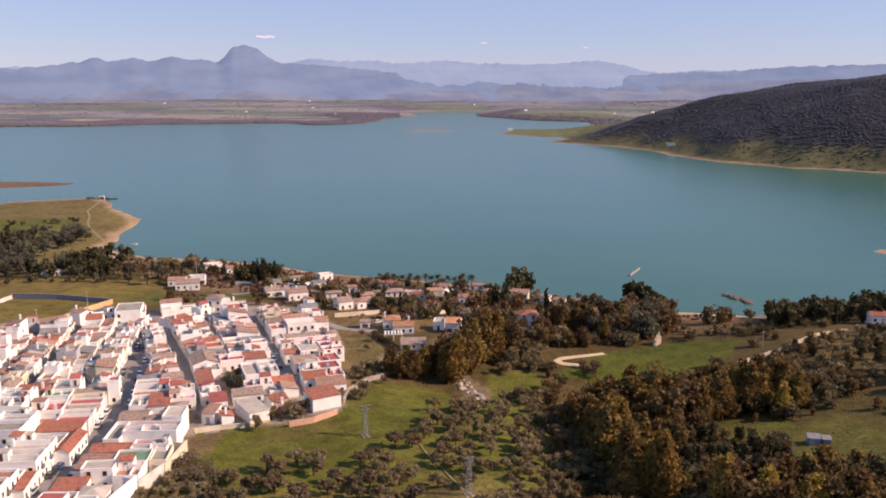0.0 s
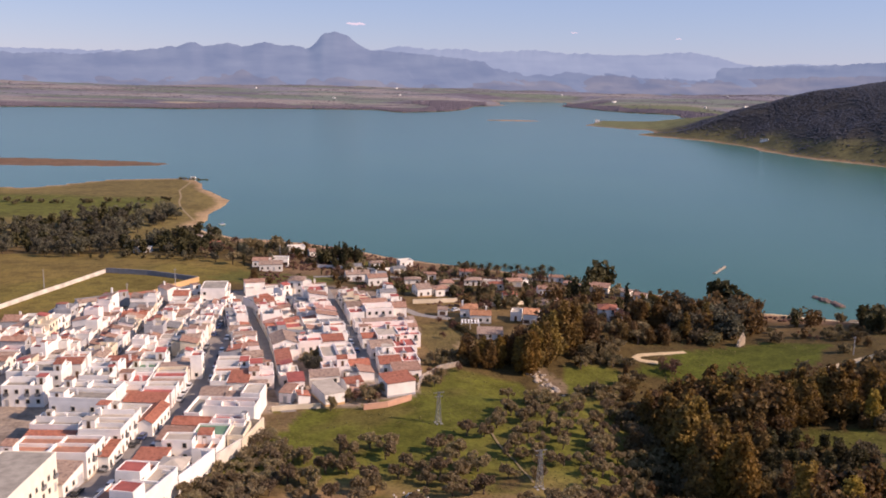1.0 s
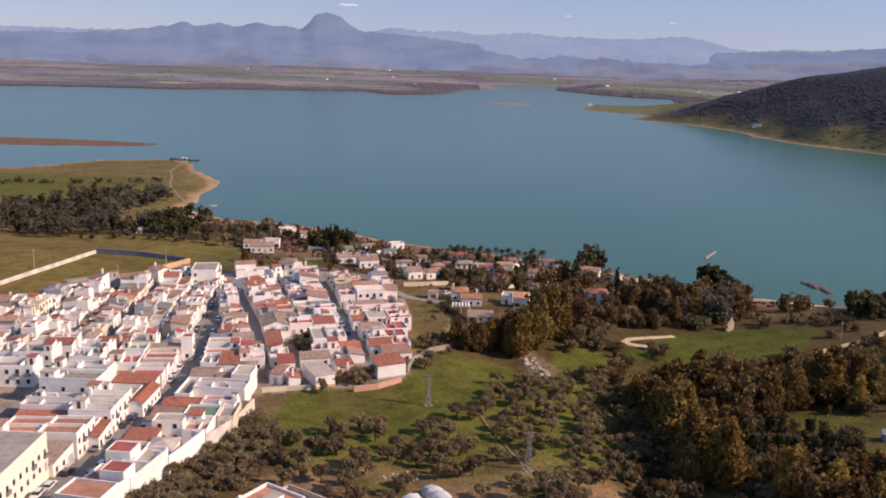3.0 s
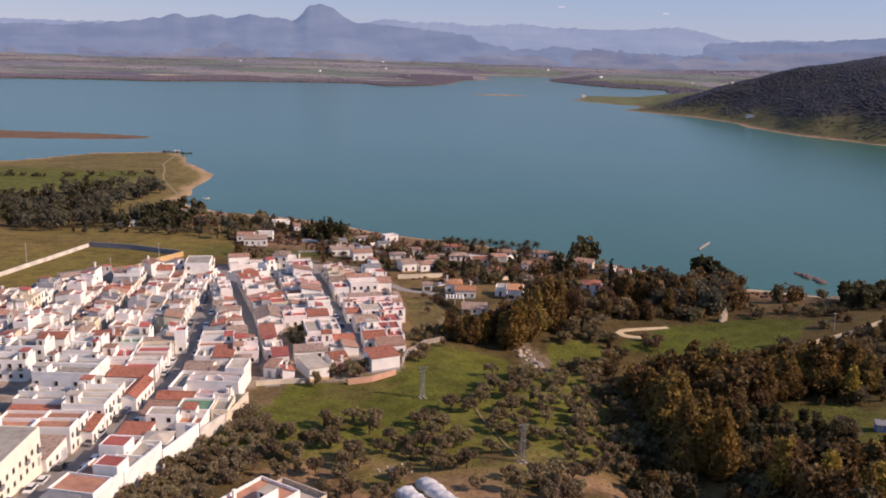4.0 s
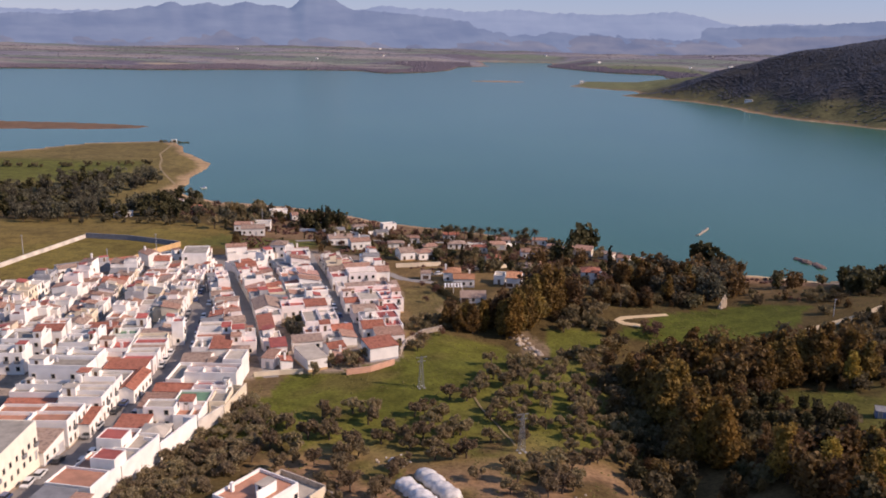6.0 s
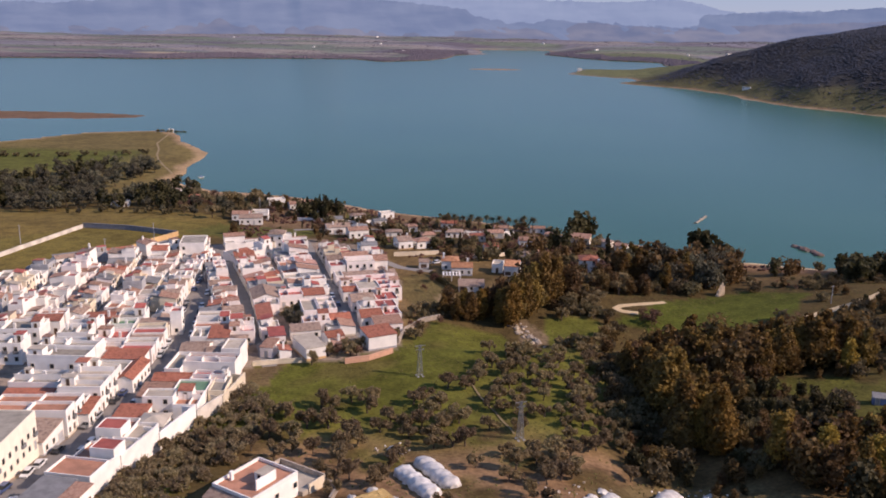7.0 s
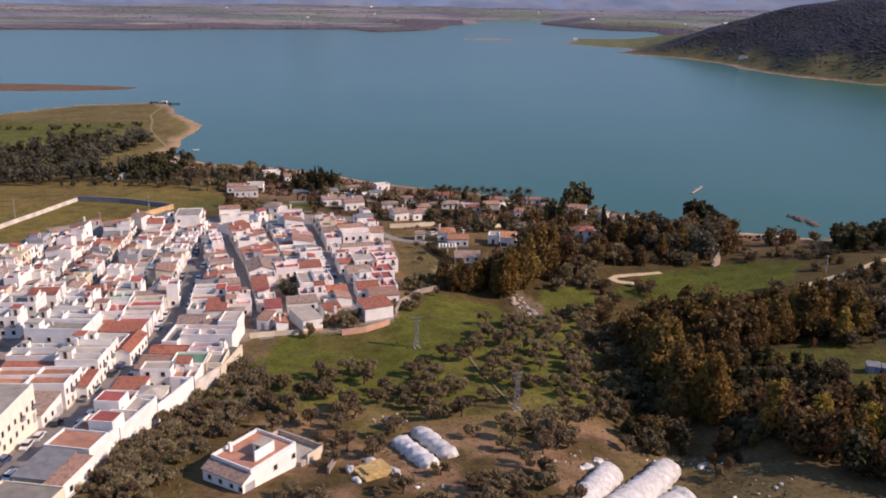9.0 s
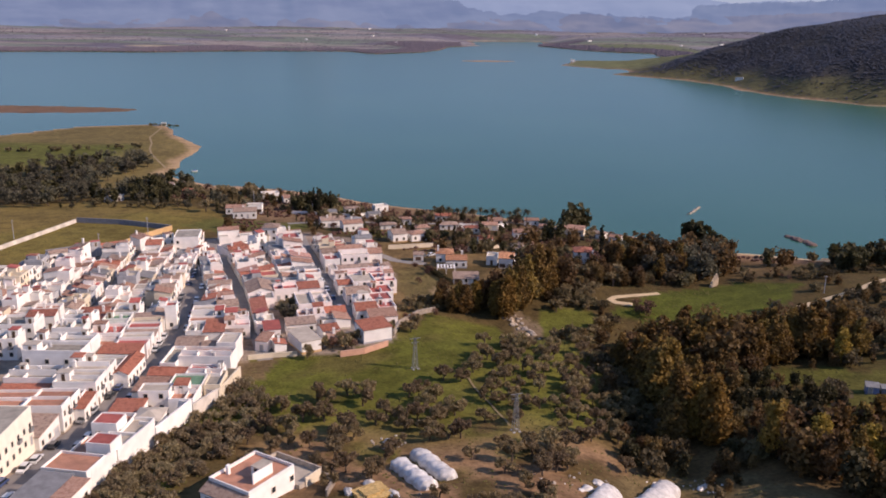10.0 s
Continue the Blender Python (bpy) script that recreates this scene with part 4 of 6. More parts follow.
ok = (s > 120) & ((np.abs(wob(xs * 0.35, ys * 1.1, 80, 3)) < 0.035) | (np.abs(wob(xs * 0.5, ys * 0.6, 70, 6)) < 0.02) | ((wob(xs * 0.3, ys, 70, 1) > 0.62) & (g.random(len(xs)) < 0.5)))
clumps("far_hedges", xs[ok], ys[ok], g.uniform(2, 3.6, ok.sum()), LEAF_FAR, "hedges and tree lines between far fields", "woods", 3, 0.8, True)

# tussocks and weeds over meadow, grove floor and slopes
xs, ys = g.uniform(-60, 240, 60000), g.uniform(145, 345, 60000)
ok = ~inside(VILLAGE, xs, ys) & (wob(xs, ys, 7) + 0.6 * wob(xs, ys, 3, 2) > -0.1) & (np.abs(ys - 304 - 0.6 * (xs - 146)) > 4)
ok &= ~inside([(-46, 150), (-20, 150), (-14, 182), (-40, 182)], xs, ys) & (g.random(len(xs)) < np.where(xs > 120, 0.2, 0.3)) & ~inside(TRACK_CLEAR, xs, ys)
clumps("tussocks", xs[ok], ys[ok], g.uniform(0.12, 0.38, ok.sum()) * np.where(xs[ok] > 125, 1.1, 1), LEAF_TUFT, "rough grass tussocks and weeds", "grass", 4, 0.9, True)
xs, ys = g.uniform(-110, 170, 16000), g.uniform(385, 590, 16000)
s = inland(xs, ys)
ok = (s > 4) & ~inside(VILLAGE, xs, ys) & ~inside(STUBBLE, xs, ys) & (wob(xs, ys, 8) > -0.1) & (g.random(len(xs)) < 0.4)
clumps("shore_weeds", xs[ok], ys[ok], g.uniform(0.4, 1.1, ok.sum()), LEAF_BARE, "russet weeds and brambles above the shore", "weeds", 5, 0.8)

# ------------------------------------------------------------------ houses
hr = random.Random(11)
SHARED = {}


def opening_mesh(name, w, h, f, sill, slots):
    """A surround with the pane or leaf set back in it, as one skin."""
    key = (name, w, h, slots[1].name)
    if key not in SHARED:
        o = [(-w / 2 - f, -sill), (w / 2 + f, -sill), (w / 2 + f, h + f), (-w / 2 - f, h + f)]
        i = [(-w / 2, 0), (w / 2, 0), (w / 2, h), (-w / 2, h)]
        vs = [(x, 0.02, z) for x, z in o] + [(x, -0.07, z) for x, z in o] + [(x, -0.07, z) for x, z in i] + [(x, -0.012, z) for x, z in i]
        s = Shape()
        ring = [(a, (a + 1) % 4, 4 + (a + 1) % 4, 4 + a) for a in range(4)]
        s.add(vs, ring + [tuple(v + 4 for v in q) for q in ring] + [tuple(v + 8 for v in q) for q in ring])
        s.f.append((12, 13, 14, 15))
        s.s.append(1)
        SHARED[key] = s.make(name, list(slots))
    return SHARED[key]


def window_mesh(w, h):
    return opening_mesh("window", w, h, 0.13, 0.13, (TRIM, GLASS))


def door_mesh(w, h, mat):
    return opening_mesh("door", w, h, 0.15, 0.0, (TRIM, mat))


def tank_mesh():
    if "tank" not in SHARED:
        s = Shape()
        s.bar((0, 0, 0.15), (0, 0, 1.2), 0.5, 12).bar((0, 0, 1.2), (0, 0, 1.4), 0.5, 12, 0.15)
        s.box(-0.45, -0.45, 0, -0.3, 0.45, 0.15).box(0.3, -0.45, 0, 0.45, 0.45, 0.15)
        SHARED["tank"] = s.make("water_tank", RENDER_GREY)
    return SHARED["tank"]


def chimney_mesh(h):
    key = ("chimney", h)
    if key not in SHARED:
        s = Shape()
        s.box(-0.35, -0.3, -0.6, 0.35, 0.3, h).box(-0.43, -0.38, h, 0.43, 0.38, h + 0.1)
        s.box(-0.3, -0.25, h + 0.1, -0.2, 0.25, h + 0.35).box(0.2, -0.25, h + 0.1, 0.3, 0.25, h + 0.35).box(-0.4, -0.35, h + 0.35, 0.4, 0.35, h + 0.43)
        SHARED[key] = s.make("chimney", WHITE)
    return SHARED[key]


def parapet_mesh(w, d, z0, h, mat, th=0.22):
    s = Shape()
    s.box(0, 0, z0, w, th, z0 + h).box(0, d - th, z0, w, d, z0 + h).box(0, th, z0, th, d - th, z0 + h).box(w - th, th, z0, w, d - th, z0 + h)
    return s.make("parapet", mat)


def pitched(w, d, z0, rise, over, th, mode):
    """A tiled roof with thickness: gable (ridge along x), shed (falls to the front) or hip."""
    o, s = over, Shape()
    x0, x1, y0, y1 = -o, w + o, -o, d + o
    if mode == "shed":
        top = [(x0, y0, z0 - 0.05), (x1, y0, z0 - 0.05), (x1, y1, z0 + rise), (x0, y1, z0 + rise)]
        s.add(top + [(x, y, z - th) for x, y, z in top], [(0, 1, 2, 3), (7, 6, 5, 4), (0, 4, 5, 1), (1, 5, 6, 2), (2, 6, 7, 3), (3, 7, 4, 0)])
    elif mode == "gable":
        m = d / 2
        for a, b in ((y0, m), (y1, m)):
            top = [(x0, a, z0 - 0.05), (x1, a, z0 - 0.05), (x1, b, z0 + rise), (x0, b, z0 + rise)]
            fs = [(0, 1, 2, 3), (7, 6, 5, 4), (0, 4, 5, 1), (1, 5, 6, 2), (2, 6, 7, 3), (3, 7, 4, 0)]
            s.add(top + [(x, y, z - th) for x, y, z in top], fs if a < b else [q[::-1] for q in fs])
        s.box(x0, m - 0.13, z0 + rise - 0.06, x1, m + 0.13, z0 + rise + 0.09)
    else:
        m, k = d / 2, min(d / 2, w / 2 - 0.2)
        b = z0 - 0.05
        vs = [(x0, y0, b), (x1, y0, b), (x1, y1, b), (x0, y1, b), (k, m, z0 + rise), (w - k, m, z0 + rise)]
        vs += [(x0, y0, b - th), (x1, y0, b - th), (x1, y1, b - th), (x0, y1, b - th)]
        s.add(vs, [(0, 1, 5, 4), (2, 3, 4, 5), (1, 2, 5), (3, 0, 4), (6, 7, 1, 0), (7, 8, 2, 1), (8, 9, 3, 2), (9, 6, 0, 3), (9, 8, 7, 6)])
    return s


def house(x, y, rz, w, d, h, roof="flat", wall=None, deck=None, group="houses of the village", rise=None, back=True, extra=True, name="house", label="", front=True, sides=False, annex=0.0, street="", parapet=0.0):
    """A house with its front along local x, its depth along local y. Its corner stands at x, y."""
    wall = wall or WHITE
    c, sn = math.cos(radians(rz)), math.sin(radians(rz))
    corners = [(x + c * a - sn * b, y + sn * a + c * b) for a, b in ((0, 0), (w, 0), (w, d), (0, d))]
    zs = [gz(*q) for q in corners]
    z0 = max(zs) * 0.5 + (sum(zs) / 4) * 0.5
    low = min(zs) - z0 - 0.6
    wall_word = {WHITE: "whitewashed", CREAM: "cream-painted", OCHRE: "ochre-painted", RENDER_GREY: "grey-rendered", PINKISH: "pale rose", PALE_YELLOW: "pale yellow"}[wall]
    storeys = "two-storey" if h > 5 else "single-storey"
    roof_word = {"flat": "a flat parapeted roof terrace", "gable": "a gabled tile roof", "shed": "a sloping tile roof", "hip": "a hipped tile roof"}[roof]
    e = thing(name, pose(x, y, z0, 0, 0, rz), label or f"{storeys} {wall_word} house with {roof_word}", "house", group)
    s = Shape()
    s.box(0, 0, low, w, d, h)
    rise = rise if rise is not None else (d * 0.19 if roof == "shed" else d * 0.17)
    if roof == "gable":
        s.add([(0, 0, h), (0, d, h), (0, d / 2, h + rise), (w, 0, h), (w, d, h), (w, d / 2, h + rise)], [(0, 2, 1), (3, 4, 5), (0, 3, 5, 2), (2, 5, 4, 1)])
    elif roof == "shed":
        s.add([(0, 0, h), (0, d, h), (0, d, h + rise), (w, 0, h), (w, d, h), (w, d, h + rise)], [(0, 2, 1), (3, 4, 5), (1, 2, 5, 4), (0, 3, 5, 2)])
    part("wall", s.make("wall", wall), e)
    base = Shape()
    base.box(-0.03, -0.03, low, w + 0.03, d + 0.03, 0.55)
    if hr.random() < 0.35:
        part("plinth", base.make("plinth", hr.choice([RENDER_GREY, TRIM, OCHRE])), e)
    if roof == "flat":
        ph = parapet or hr.choice([0.5, 0.8, 1.0])
        part("parapet", parapet_mesh(w, d, h, ph, wall), e)
        t = Shape()
        t.box(0.22, 0.22, h, w - 0.22, d - 0.22, h + 0.06)
        part("terrace", t.make("terrace", deck or hr.choice([TERRACE_RED, TERRACE_CLAY, TERRACE_GREY, TERRACE_PALE, TERRACE_GREY, TERRACE_PALE, TERRACE_RED])), e)
        if extra and hr.random() < 0.6 and w > 5:
            rw, rd, rh = hr.uniform(2.4, min(4.2, w - 1.5)), hr.uniform(2.2, 3.6), hr.uniform(2.2, 2.7)
            ox, oy = hr.choice([0.25, w - rw - 0.25]), hr.uniform(0.3, max(0.4, d - rd - 0.3))
            r = Shape()
            r.box(ox, oy, h + 0.06, ox + rw, oy + rd, h + rh)
            room = part("roof_room", r.make("roof_room", wall), e)
            rr = Shape()
            if hr.random() < 0.5:
                rr.box(ox - 0.1, oy - 0.1, h + rh, ox + rw + 0.1, oy + rd + 0.1, h + rh + 0.12)
            else:
                rr = pitched(rw, rd, h + rh + 0.12, 0.6, 0.12, 0.1, "shed")
                rr.v = [(a + ox, b + oy, q) for a, b, q in rr.v]
            part("room_roof", rr.make("room_roof", hr.choice([TILE_CLAY, TILE_RED, TERRACE_RED, TERRACE_PALE])), room)
            part("door", door_mesh(0.85, 1.95, TIMBER), room, m=pose(ox + rw / 2, oy - 0.01, h + 0.06))
        if extra and hr.random() < 0.5:
            wy, r = hr.uniform(0.3, 0.7) * d, Shape()
            part("dividing_wall", r.box(0.22, wy, h + 0.06, w - 0.22, wy + 0.15, h + hr.uniform(1.0, 1.9)).make("dividing_wall", wall), e)
        if extra and hr.random() < 0.6 and w > 4.5:
            wx, y1, r = hr.uniform(0.3, 0.7) * w, hr.uniform(0.4, 0.75) * d, Shape()
            part("dividing_wall", r.box(wx, 0.22, h + 0.06, wx + 0.15, y1, h + hr.uniform(0.9, 1.7)).make("dividing_wall", wall), e)
        if extra and hr.random() < 0.55 and w > 5 and d > 4:
            rw, rd, rh = hr.uniform(1.4, 2.2), hr.uniform(1.4, 2.2), hr.uniform(1.8, 2.2)
            ox, oy = hr.uniform(0.3, w - rw - 0.3), d - rd - 0.25
            shed = part("stair_room", Shape().box(ox, oy, h + 0.06, ox + rw, oy + rd, h + rh).make("stair_room", wall), e)
            part("room_roof", Shape().box(ox - 0.1, oy - 0.1, h + rh, ox + rw + 0.1, oy + rd + 0.1, h + rh + 0.1).make("room_roof", hr.choice([TERRACE_RED, TERRACE_CLAY, SHEET_GREY, TERRACE_PALE])), shed)
            part("door", door_mesh(0.85, 1.7, TIMBER), shed, m=pose(ox + rw / 2, oy - 0.01, h + 0.06))
        if extra and hr.random() < 0.22:
            part("water_tank", tank_mesh(), e, m=pose(hr.uniform(1, w - 1), hr.uniform(1, d - 1), h + 0.06))
    else:
        part("roof", pitched(w, d, h + 0.1, rise, 0.22 if roof != "hip" else 0.4, 0.16, roof).make("roof", deck or hr.choice([TILE_CLAY, TILE_BROWN, TILE_BROWN, TILE_RED, TILE_CLAY, SHEET_GREY])), e)
    if extra and hr.random() < 0.5:
        cx, cy = hr.uniform(0.8, w - 0.8), hr.uniform(0.3, 0.7) * d
        part("chimney", chimney_mesh(hr.choice([1.0, 1.4])), e, m=pose(cx, cy, h + (rise * 0.6 if roof != "flat" else 0.1) + 0.3))
    if annex > 2.0:
        wa, ha = w * hr.choice([0.45, 0.6, 0.75, 1.0]), hr.choice([2.6, 2.9, 3.2, 3.3, 5.4 if h > 5 else 3.0])
        ax = 0 if hr.random() < 0.5 else w - wa
        da = annex * hr.uniform(0.6, 1.0)
        s = Shape().box(ax, d, low, ax + wa, d + da, ha)
        part("annex", s.make("annex", wall), e)
        if hr.random() < 0.55:
            part("annex_parapet", parapet_mesh(wa, da, ha, hr.choice([0.3, 0.6, 0.9]), wall, 0.18), e, m=pose(ax, d, 0))
            part("annex_terrace", Shape().box(0.18, 0.18, ha, wa - 0.18, da - 0.18, ha + 0.05).make("annex_terrace", hr.choice([TERRACE_RED, TERRACE_CLAY, TERRACE_GREY, TERRACE_PALE, TERRACE_PALE, WHITE])), e, m=pose(ax, d, 0))
        else:
            part("annex_roof", pitched(wa, da, ha + 0.15, 0.9, 0.12, 0.14, "shed").make("annex_roof", hr.choice([TILE_CLAY, TILE_BROWN, SHEET_GREY, TILE_BROWN, TILE_RED])), e, m=pose(ax + wa, d + da, 0, 0, 0, 180) if hr.random() < 0.5 else pose(ax, d, 0))
        y0 = Shape().box(0, d + annex - 0.2, low, w, d + annex, hr.uniform(2.0, 3.2))
        part("patio_wall", y0.make("patio_wall", wall), e)
        if wa < w * 0.9:
            bx = wa if ax == 0 else 0
            part("patio", Shape().box(bx, d, low, bx + w - wa, d + annex - 0.2, 0.1).make("patio", hr.choice([TERRACE_GREY, TERRACE_PALE, TERRACE_RED, TERRACE_CLAY])), e)
    floors = 2 if h > 5 else 1
    faces = ([(0, w, pose(0, 0, 0))] if front else []) + ([(1, w, pose(w, d, 0, 0, 0, 180))] if back else [])
    if street == "east":
        faces = [(0, d, pose(w, 0, 0, 0, 0, 90)), (1, w, pose(0, 0, 0))]
    elif street == "west":
        faces = [(0, d, pose(0, d, 0, 0, 0, -90)), (1, d, pose(w, 0, 0, 0, 0, 90)), (1, w, pose(0, 0, 0))]
    if sides:
        faces += [(1, d, pose(w, 0, 0, 0, 0, 90)), (1, d, pose(0, d, 0, 0, 0, -90))]
    for which, width, m in faces:
        n = max(1, int(width / 2.7))
        for f in range(floors):
            doorway = hr.randrange(n) if f == 0 and which == 0 else -1
            for i in range(n):
                if which == 1 and hr.random() < 0.45:
                    continue
                px = width * (i + 0.5) / n
                if i == doorway:
                    wide = hr.random() < 0.25 and width / n > 2.9
                    part("door", door_mesh(2.4 if wide else 1.0, 2.15, hr.choice([TIMBER, RENDER_GREY, TIMBER])), e, m=m @ pose(px, 0, 0))
                else:
                    tall = f == 1 and hr.random() < 0.4 and which == 0
                    part("window", window_mesh(1.0, 1.9 if tall else 1.25), e, m=m @ pose(px, 0, 3.05 * f + (0.45 if tall else 1.0)))
                    if tall:
                        if "balcony" not in SHARED:
                            o = [(-0.75, 0.02), (-0.75, -0.6), (0.75, -0.6), (0.75, 0.02)]
                            i2 = [(-0.69, 0.02), (-0.69, -0.54), (0.69, -0.54), (0.69, 0.02)]
                            vs = [(a, c, z) for ring, z in ((o, -0.12), (o, 0.8), (i2, 0.8), (i2, 0.0)) for a, c in ring]
                            b = Shape().add(vs, [(4 * r + k, 4 * r + k + 1, 4 * r + k + 5, 4 * r + k + 4) for r in range(3) for k in range(3)] + [(12, 13, 14, 15), (3, 2, 1, 0)])
                            SHARED["balcony"] = b.make("balcony", [SHEET_GREY])
                        part("balcony", SHARED["balcony"], e, m=m @ pose(px, 0, 3.05 * f + 0.45))
    return e


def row(p0, p1, depth, lo=4.8, hi=8.0, two=0.55, gap=0.0, group="houses of the village", flat=0.5, ragged=1.5, rosy=0.0):
    """A terrace of houses to the left of the line from p0 to p1, some with their ridge along the street, some across it."""
    a, b = Vector(p0), Vector(p1)
    length, u = (b - a).length, (b - a).normalized()
    n = Vector((-u.y, u.x))
    rz = math.degrees(math.atan2(u.y, u.x))
    at = 0.0
    while at < length - 3.5:
        w = min(hr.uniform(lo, hi + 1.2), length - at)
        if length - at - w < 3.5:
            w = length - at
        p = a + u * at
        h = hr.uniform(5.0, 6.3) if hr.random() < two else hr.uniform(3.0, 4.0)
        roof = "flat" if hr.random() < flat else hr.choice(["gable", "shed", "gable"])
        wall = hr.choice([WHITE] * 12 + [CREAM, CREAM, PINKISH, PINKISH, PINKISH, RENDER_GREY])
        full = depth + hr.uniform(-ragged, 0.3)
        deck = None
        if hr.random() < rosy:
            deck = hr.choice([TILE_ROSE, TILE_RED, TILE_ROSE, TILE_CLAY] if roof != "flat" else [TERRACE_RED, TERRACE_CLAY, TERRACE_PALE])
        if roof == "gable" and full > 6 and hr.random() < 0.6:
            front = full * hr.uniform(0.5, 0.7) if full > 10 else full
            q = p + u * (w - 0.01)
            house(q.x, q.y, rz + 90, front, w - 0.02 - gap, h - 0.3, roof, wall, deck, group, back=False, front=False, sides=True, extra=True)
            if full - front > 3.0:
                q = p + n * (front + 0.02)
                house(q.x, q.y, rz, w - 0.02 - gap, full - front - 0.04, hr.uniform(2.7, 3.4), hr.choice(["flat", "flat", "shed"]), wall, None, group, back=False, front=False, extra=False,
                      name="back_house", label="low whitewashed outbuilding behind a village house")
        else:
            front = full * hr.uniform(0.48, 0.66)
            house(p.x, p.y, rz, w - 0.01 - gap, front, h - 0.3 * (roof != "flat"), roof, wall, deck, group=group, back=False, annex=full - front)
        at += w


def street(name, pts, width, mat, label, lift=0.05, category="street"):
    """A strip that follows the ground along a line."""
    line = []
    for (ax, ay), (bx, by) in zip(pts, pts[1:]):
        n = max(2, int(math.hypot(bx - ax, by - ay) / 2.0))
        line += [Vector((ax + (bx - ax) * i / n, ay + (by - ay) * i / n)) for i in range(n)]
    line.append(Vector(pts[-1]))
    V, F = [], []
    for i, p in enumerate(line):
        d = (line[min(i + 1, len(line) - 1)] - line[max(i - 1, 0)]).normalized()
        nrm = Vector((-d.y, d.x))
        wv = width * (1 + 0.06 * math.sin(i * 1.7))
        for k in range(5):
            q = p + nrm * wv * (0.5 - k / 4)
            V.append((q.x, q.y, gz(q.x, q.y) + lift))
        if i:
            F += [(5 * i - 5 + k, 5 * i - 4 + k, 5 * i + 1 + k, 5 * i + k) for k in range(4)]
    return tagged(new(name, mesh(name, V, [f[::-1] for f in F], mat)), label, category, kind="structure")


STREET_A = [(-89, 140), (-86, 158), (-83.6, 172), (-82.9, 186), (-82.4, 201), (-80.6, 216), (-79, 232), (-78.2, 250), (-79.2, 268), (-83, 293), (-86, 315), (-89, 345), (-97, 400)]
street("road", STREET_A, 8.0, ASPHALT, "asphalt village street between rows of houses")
street("road", [(-47, 246), (-54, 270), (-62.0, 293), (-71.3, 320.5), (-86.6, 365), (-92, 385)], 4.5, PAVING, "narrow paved village street")
street("road", [(-18.5, 267), (-25.8, 289), (-34.5, 316.5), (-45.8, 356), (-54.5, 388), (-60, 412)], 5.0, PAVING, "narrow paved village street")
street("road", [(-112, 160), (-111, 230), (-114, 300), (-122, 385)], 5.0, PAVING, "narrow paved village street")
street("road", [(-143, 180), (-142, 260), (-146, 350)], 5.0, PAVING, "narrow paved village street")

# west side of the main street, one lot after another, and the blocks behind it
house(-101.2, 160.2, 0, 12.2, 26.2, 8.8, "flat", PALE_YELLOW, TERRACE_GREY, extra=False, street="east", parapet=0.25)
house(-97.5, 186.6, -3, 9.6, 10.2, 3.8, "shed", WHITE, TILE_BROWN, extra=False, street="east", rise=0.9)
house(-96.4, 196.9, 0.9, 9.6, 5.6, 6.4, "flat", WHITE, TERRACE_CLAY, extra=False, street="east", parapet=0.9)
house(-96.4, 202.6, 0.9, 9.6, 6.0, 6.0, "flat", WHITE, TERRACE_CLAY, extra=False, street="east", parapet=0.9)
house(-86.7, 203.4, 0.9, 2.6, 8.6, 3.8, "shed", WHITE, TILE_RED, extra=False, street="east", rise=0.7)
house(-95.6, 209.0, 0.9, 8.8, 3.2, 4.6, "flat", WHITE, TERRACE_GREY, extra=False, front=False)
house(-95.3, 212.3, 0.9, 11.0, 8.2, 6.3, "flat", WHITE, TERRACE_PALE, extra=True, street="east")
house(-95.4, 220.6, 0.9, 11.0, 8.0, 6.6, "flat", WHITE, TERRACE_PALE, extra=True, street="east", parapet=0.4)
house(-80.4, 225.0, 88.5, 14.0, 4.4, 4.0, "gable", WHITE, TILE_RED, extra=False, sides=True, rise=1.1)
house(-94.0, 229.0, -1.5, 9.0, 9.4, 3.4, "flat", WHITE, TERRACE_GREY, extra=True, front=False)
house(-93.8, 239.2, -1.5, 11.6, 6.0, 4.4, "shed", WHITE, TILE_RED, extra=False, street="east", rise=0.8)
house(-91.0, 245.6, 3, 9.2, 4.2, 4.2, "flat", PINKISH, TERRACE_RED, extra=False, street="east", parapet=0.5)
house(-91.2, 250.0, 4.5, 9.4, 4.4, 4.3, "flat", WHITE, TERRACE_PALE, extra=False, street="east", parapet=0.9)
house(-91.4, 254.6, 4.5, 9.4, 4.2, 3.9, "shed", PINKISH, TILE_BROWN, extra=False, street="east", rise=0.5)
house(-91.8, 259.0, 4.5, 9.8, 4.6, 4.6, "flat", WHITE, TERRACE_RED, extra=False, street="east", parapet=0.5)
house(-92.2, 263.9, 7.9, 9.0, 4.6, 4.3, "flat", CREAM, TERRACE_PALE, extra=False, street="east", parapet=0.8)
house(-92.8, 268.8, 7.9, 9.2, 4.6, 4.4, "shed", WHITE, TILE_BROWN, extra=False, street="east", rise=0.6)
house(-83.6, 271.6, 7.9, 3.6, 5.2, 7.4, "flat", WHITE, TERRACE_RED, extra=False, street="east")
house(-101.6, 246.0, 3, 9.8, 8.0, 3.6, "flat", WHITE, TERRACE_CLAY, extra=True, front=False)
house(-101.8, 254.4, 4, 9.6, 8.2, 4.0, "flat", WHITE, TERRACE_RED, extra=True, front=False)
house(-101.6, 263.2, 6, 8.4, 9.0, 4.4, "flat", WHITE, TERRACE_GREEN, extra=True, front=False)
house(-101.4, 273.2, 7.9, 8.4, 10.6, 4.5, "flat", WHITE, TERRACE_GREY, extra=True)
house(-111.6, 231.6, -1.5, 16.4, 7.0, 7.0, "flat", WHITE, TERRACE_GREY, extra=True, street="east", parapet=1.0)
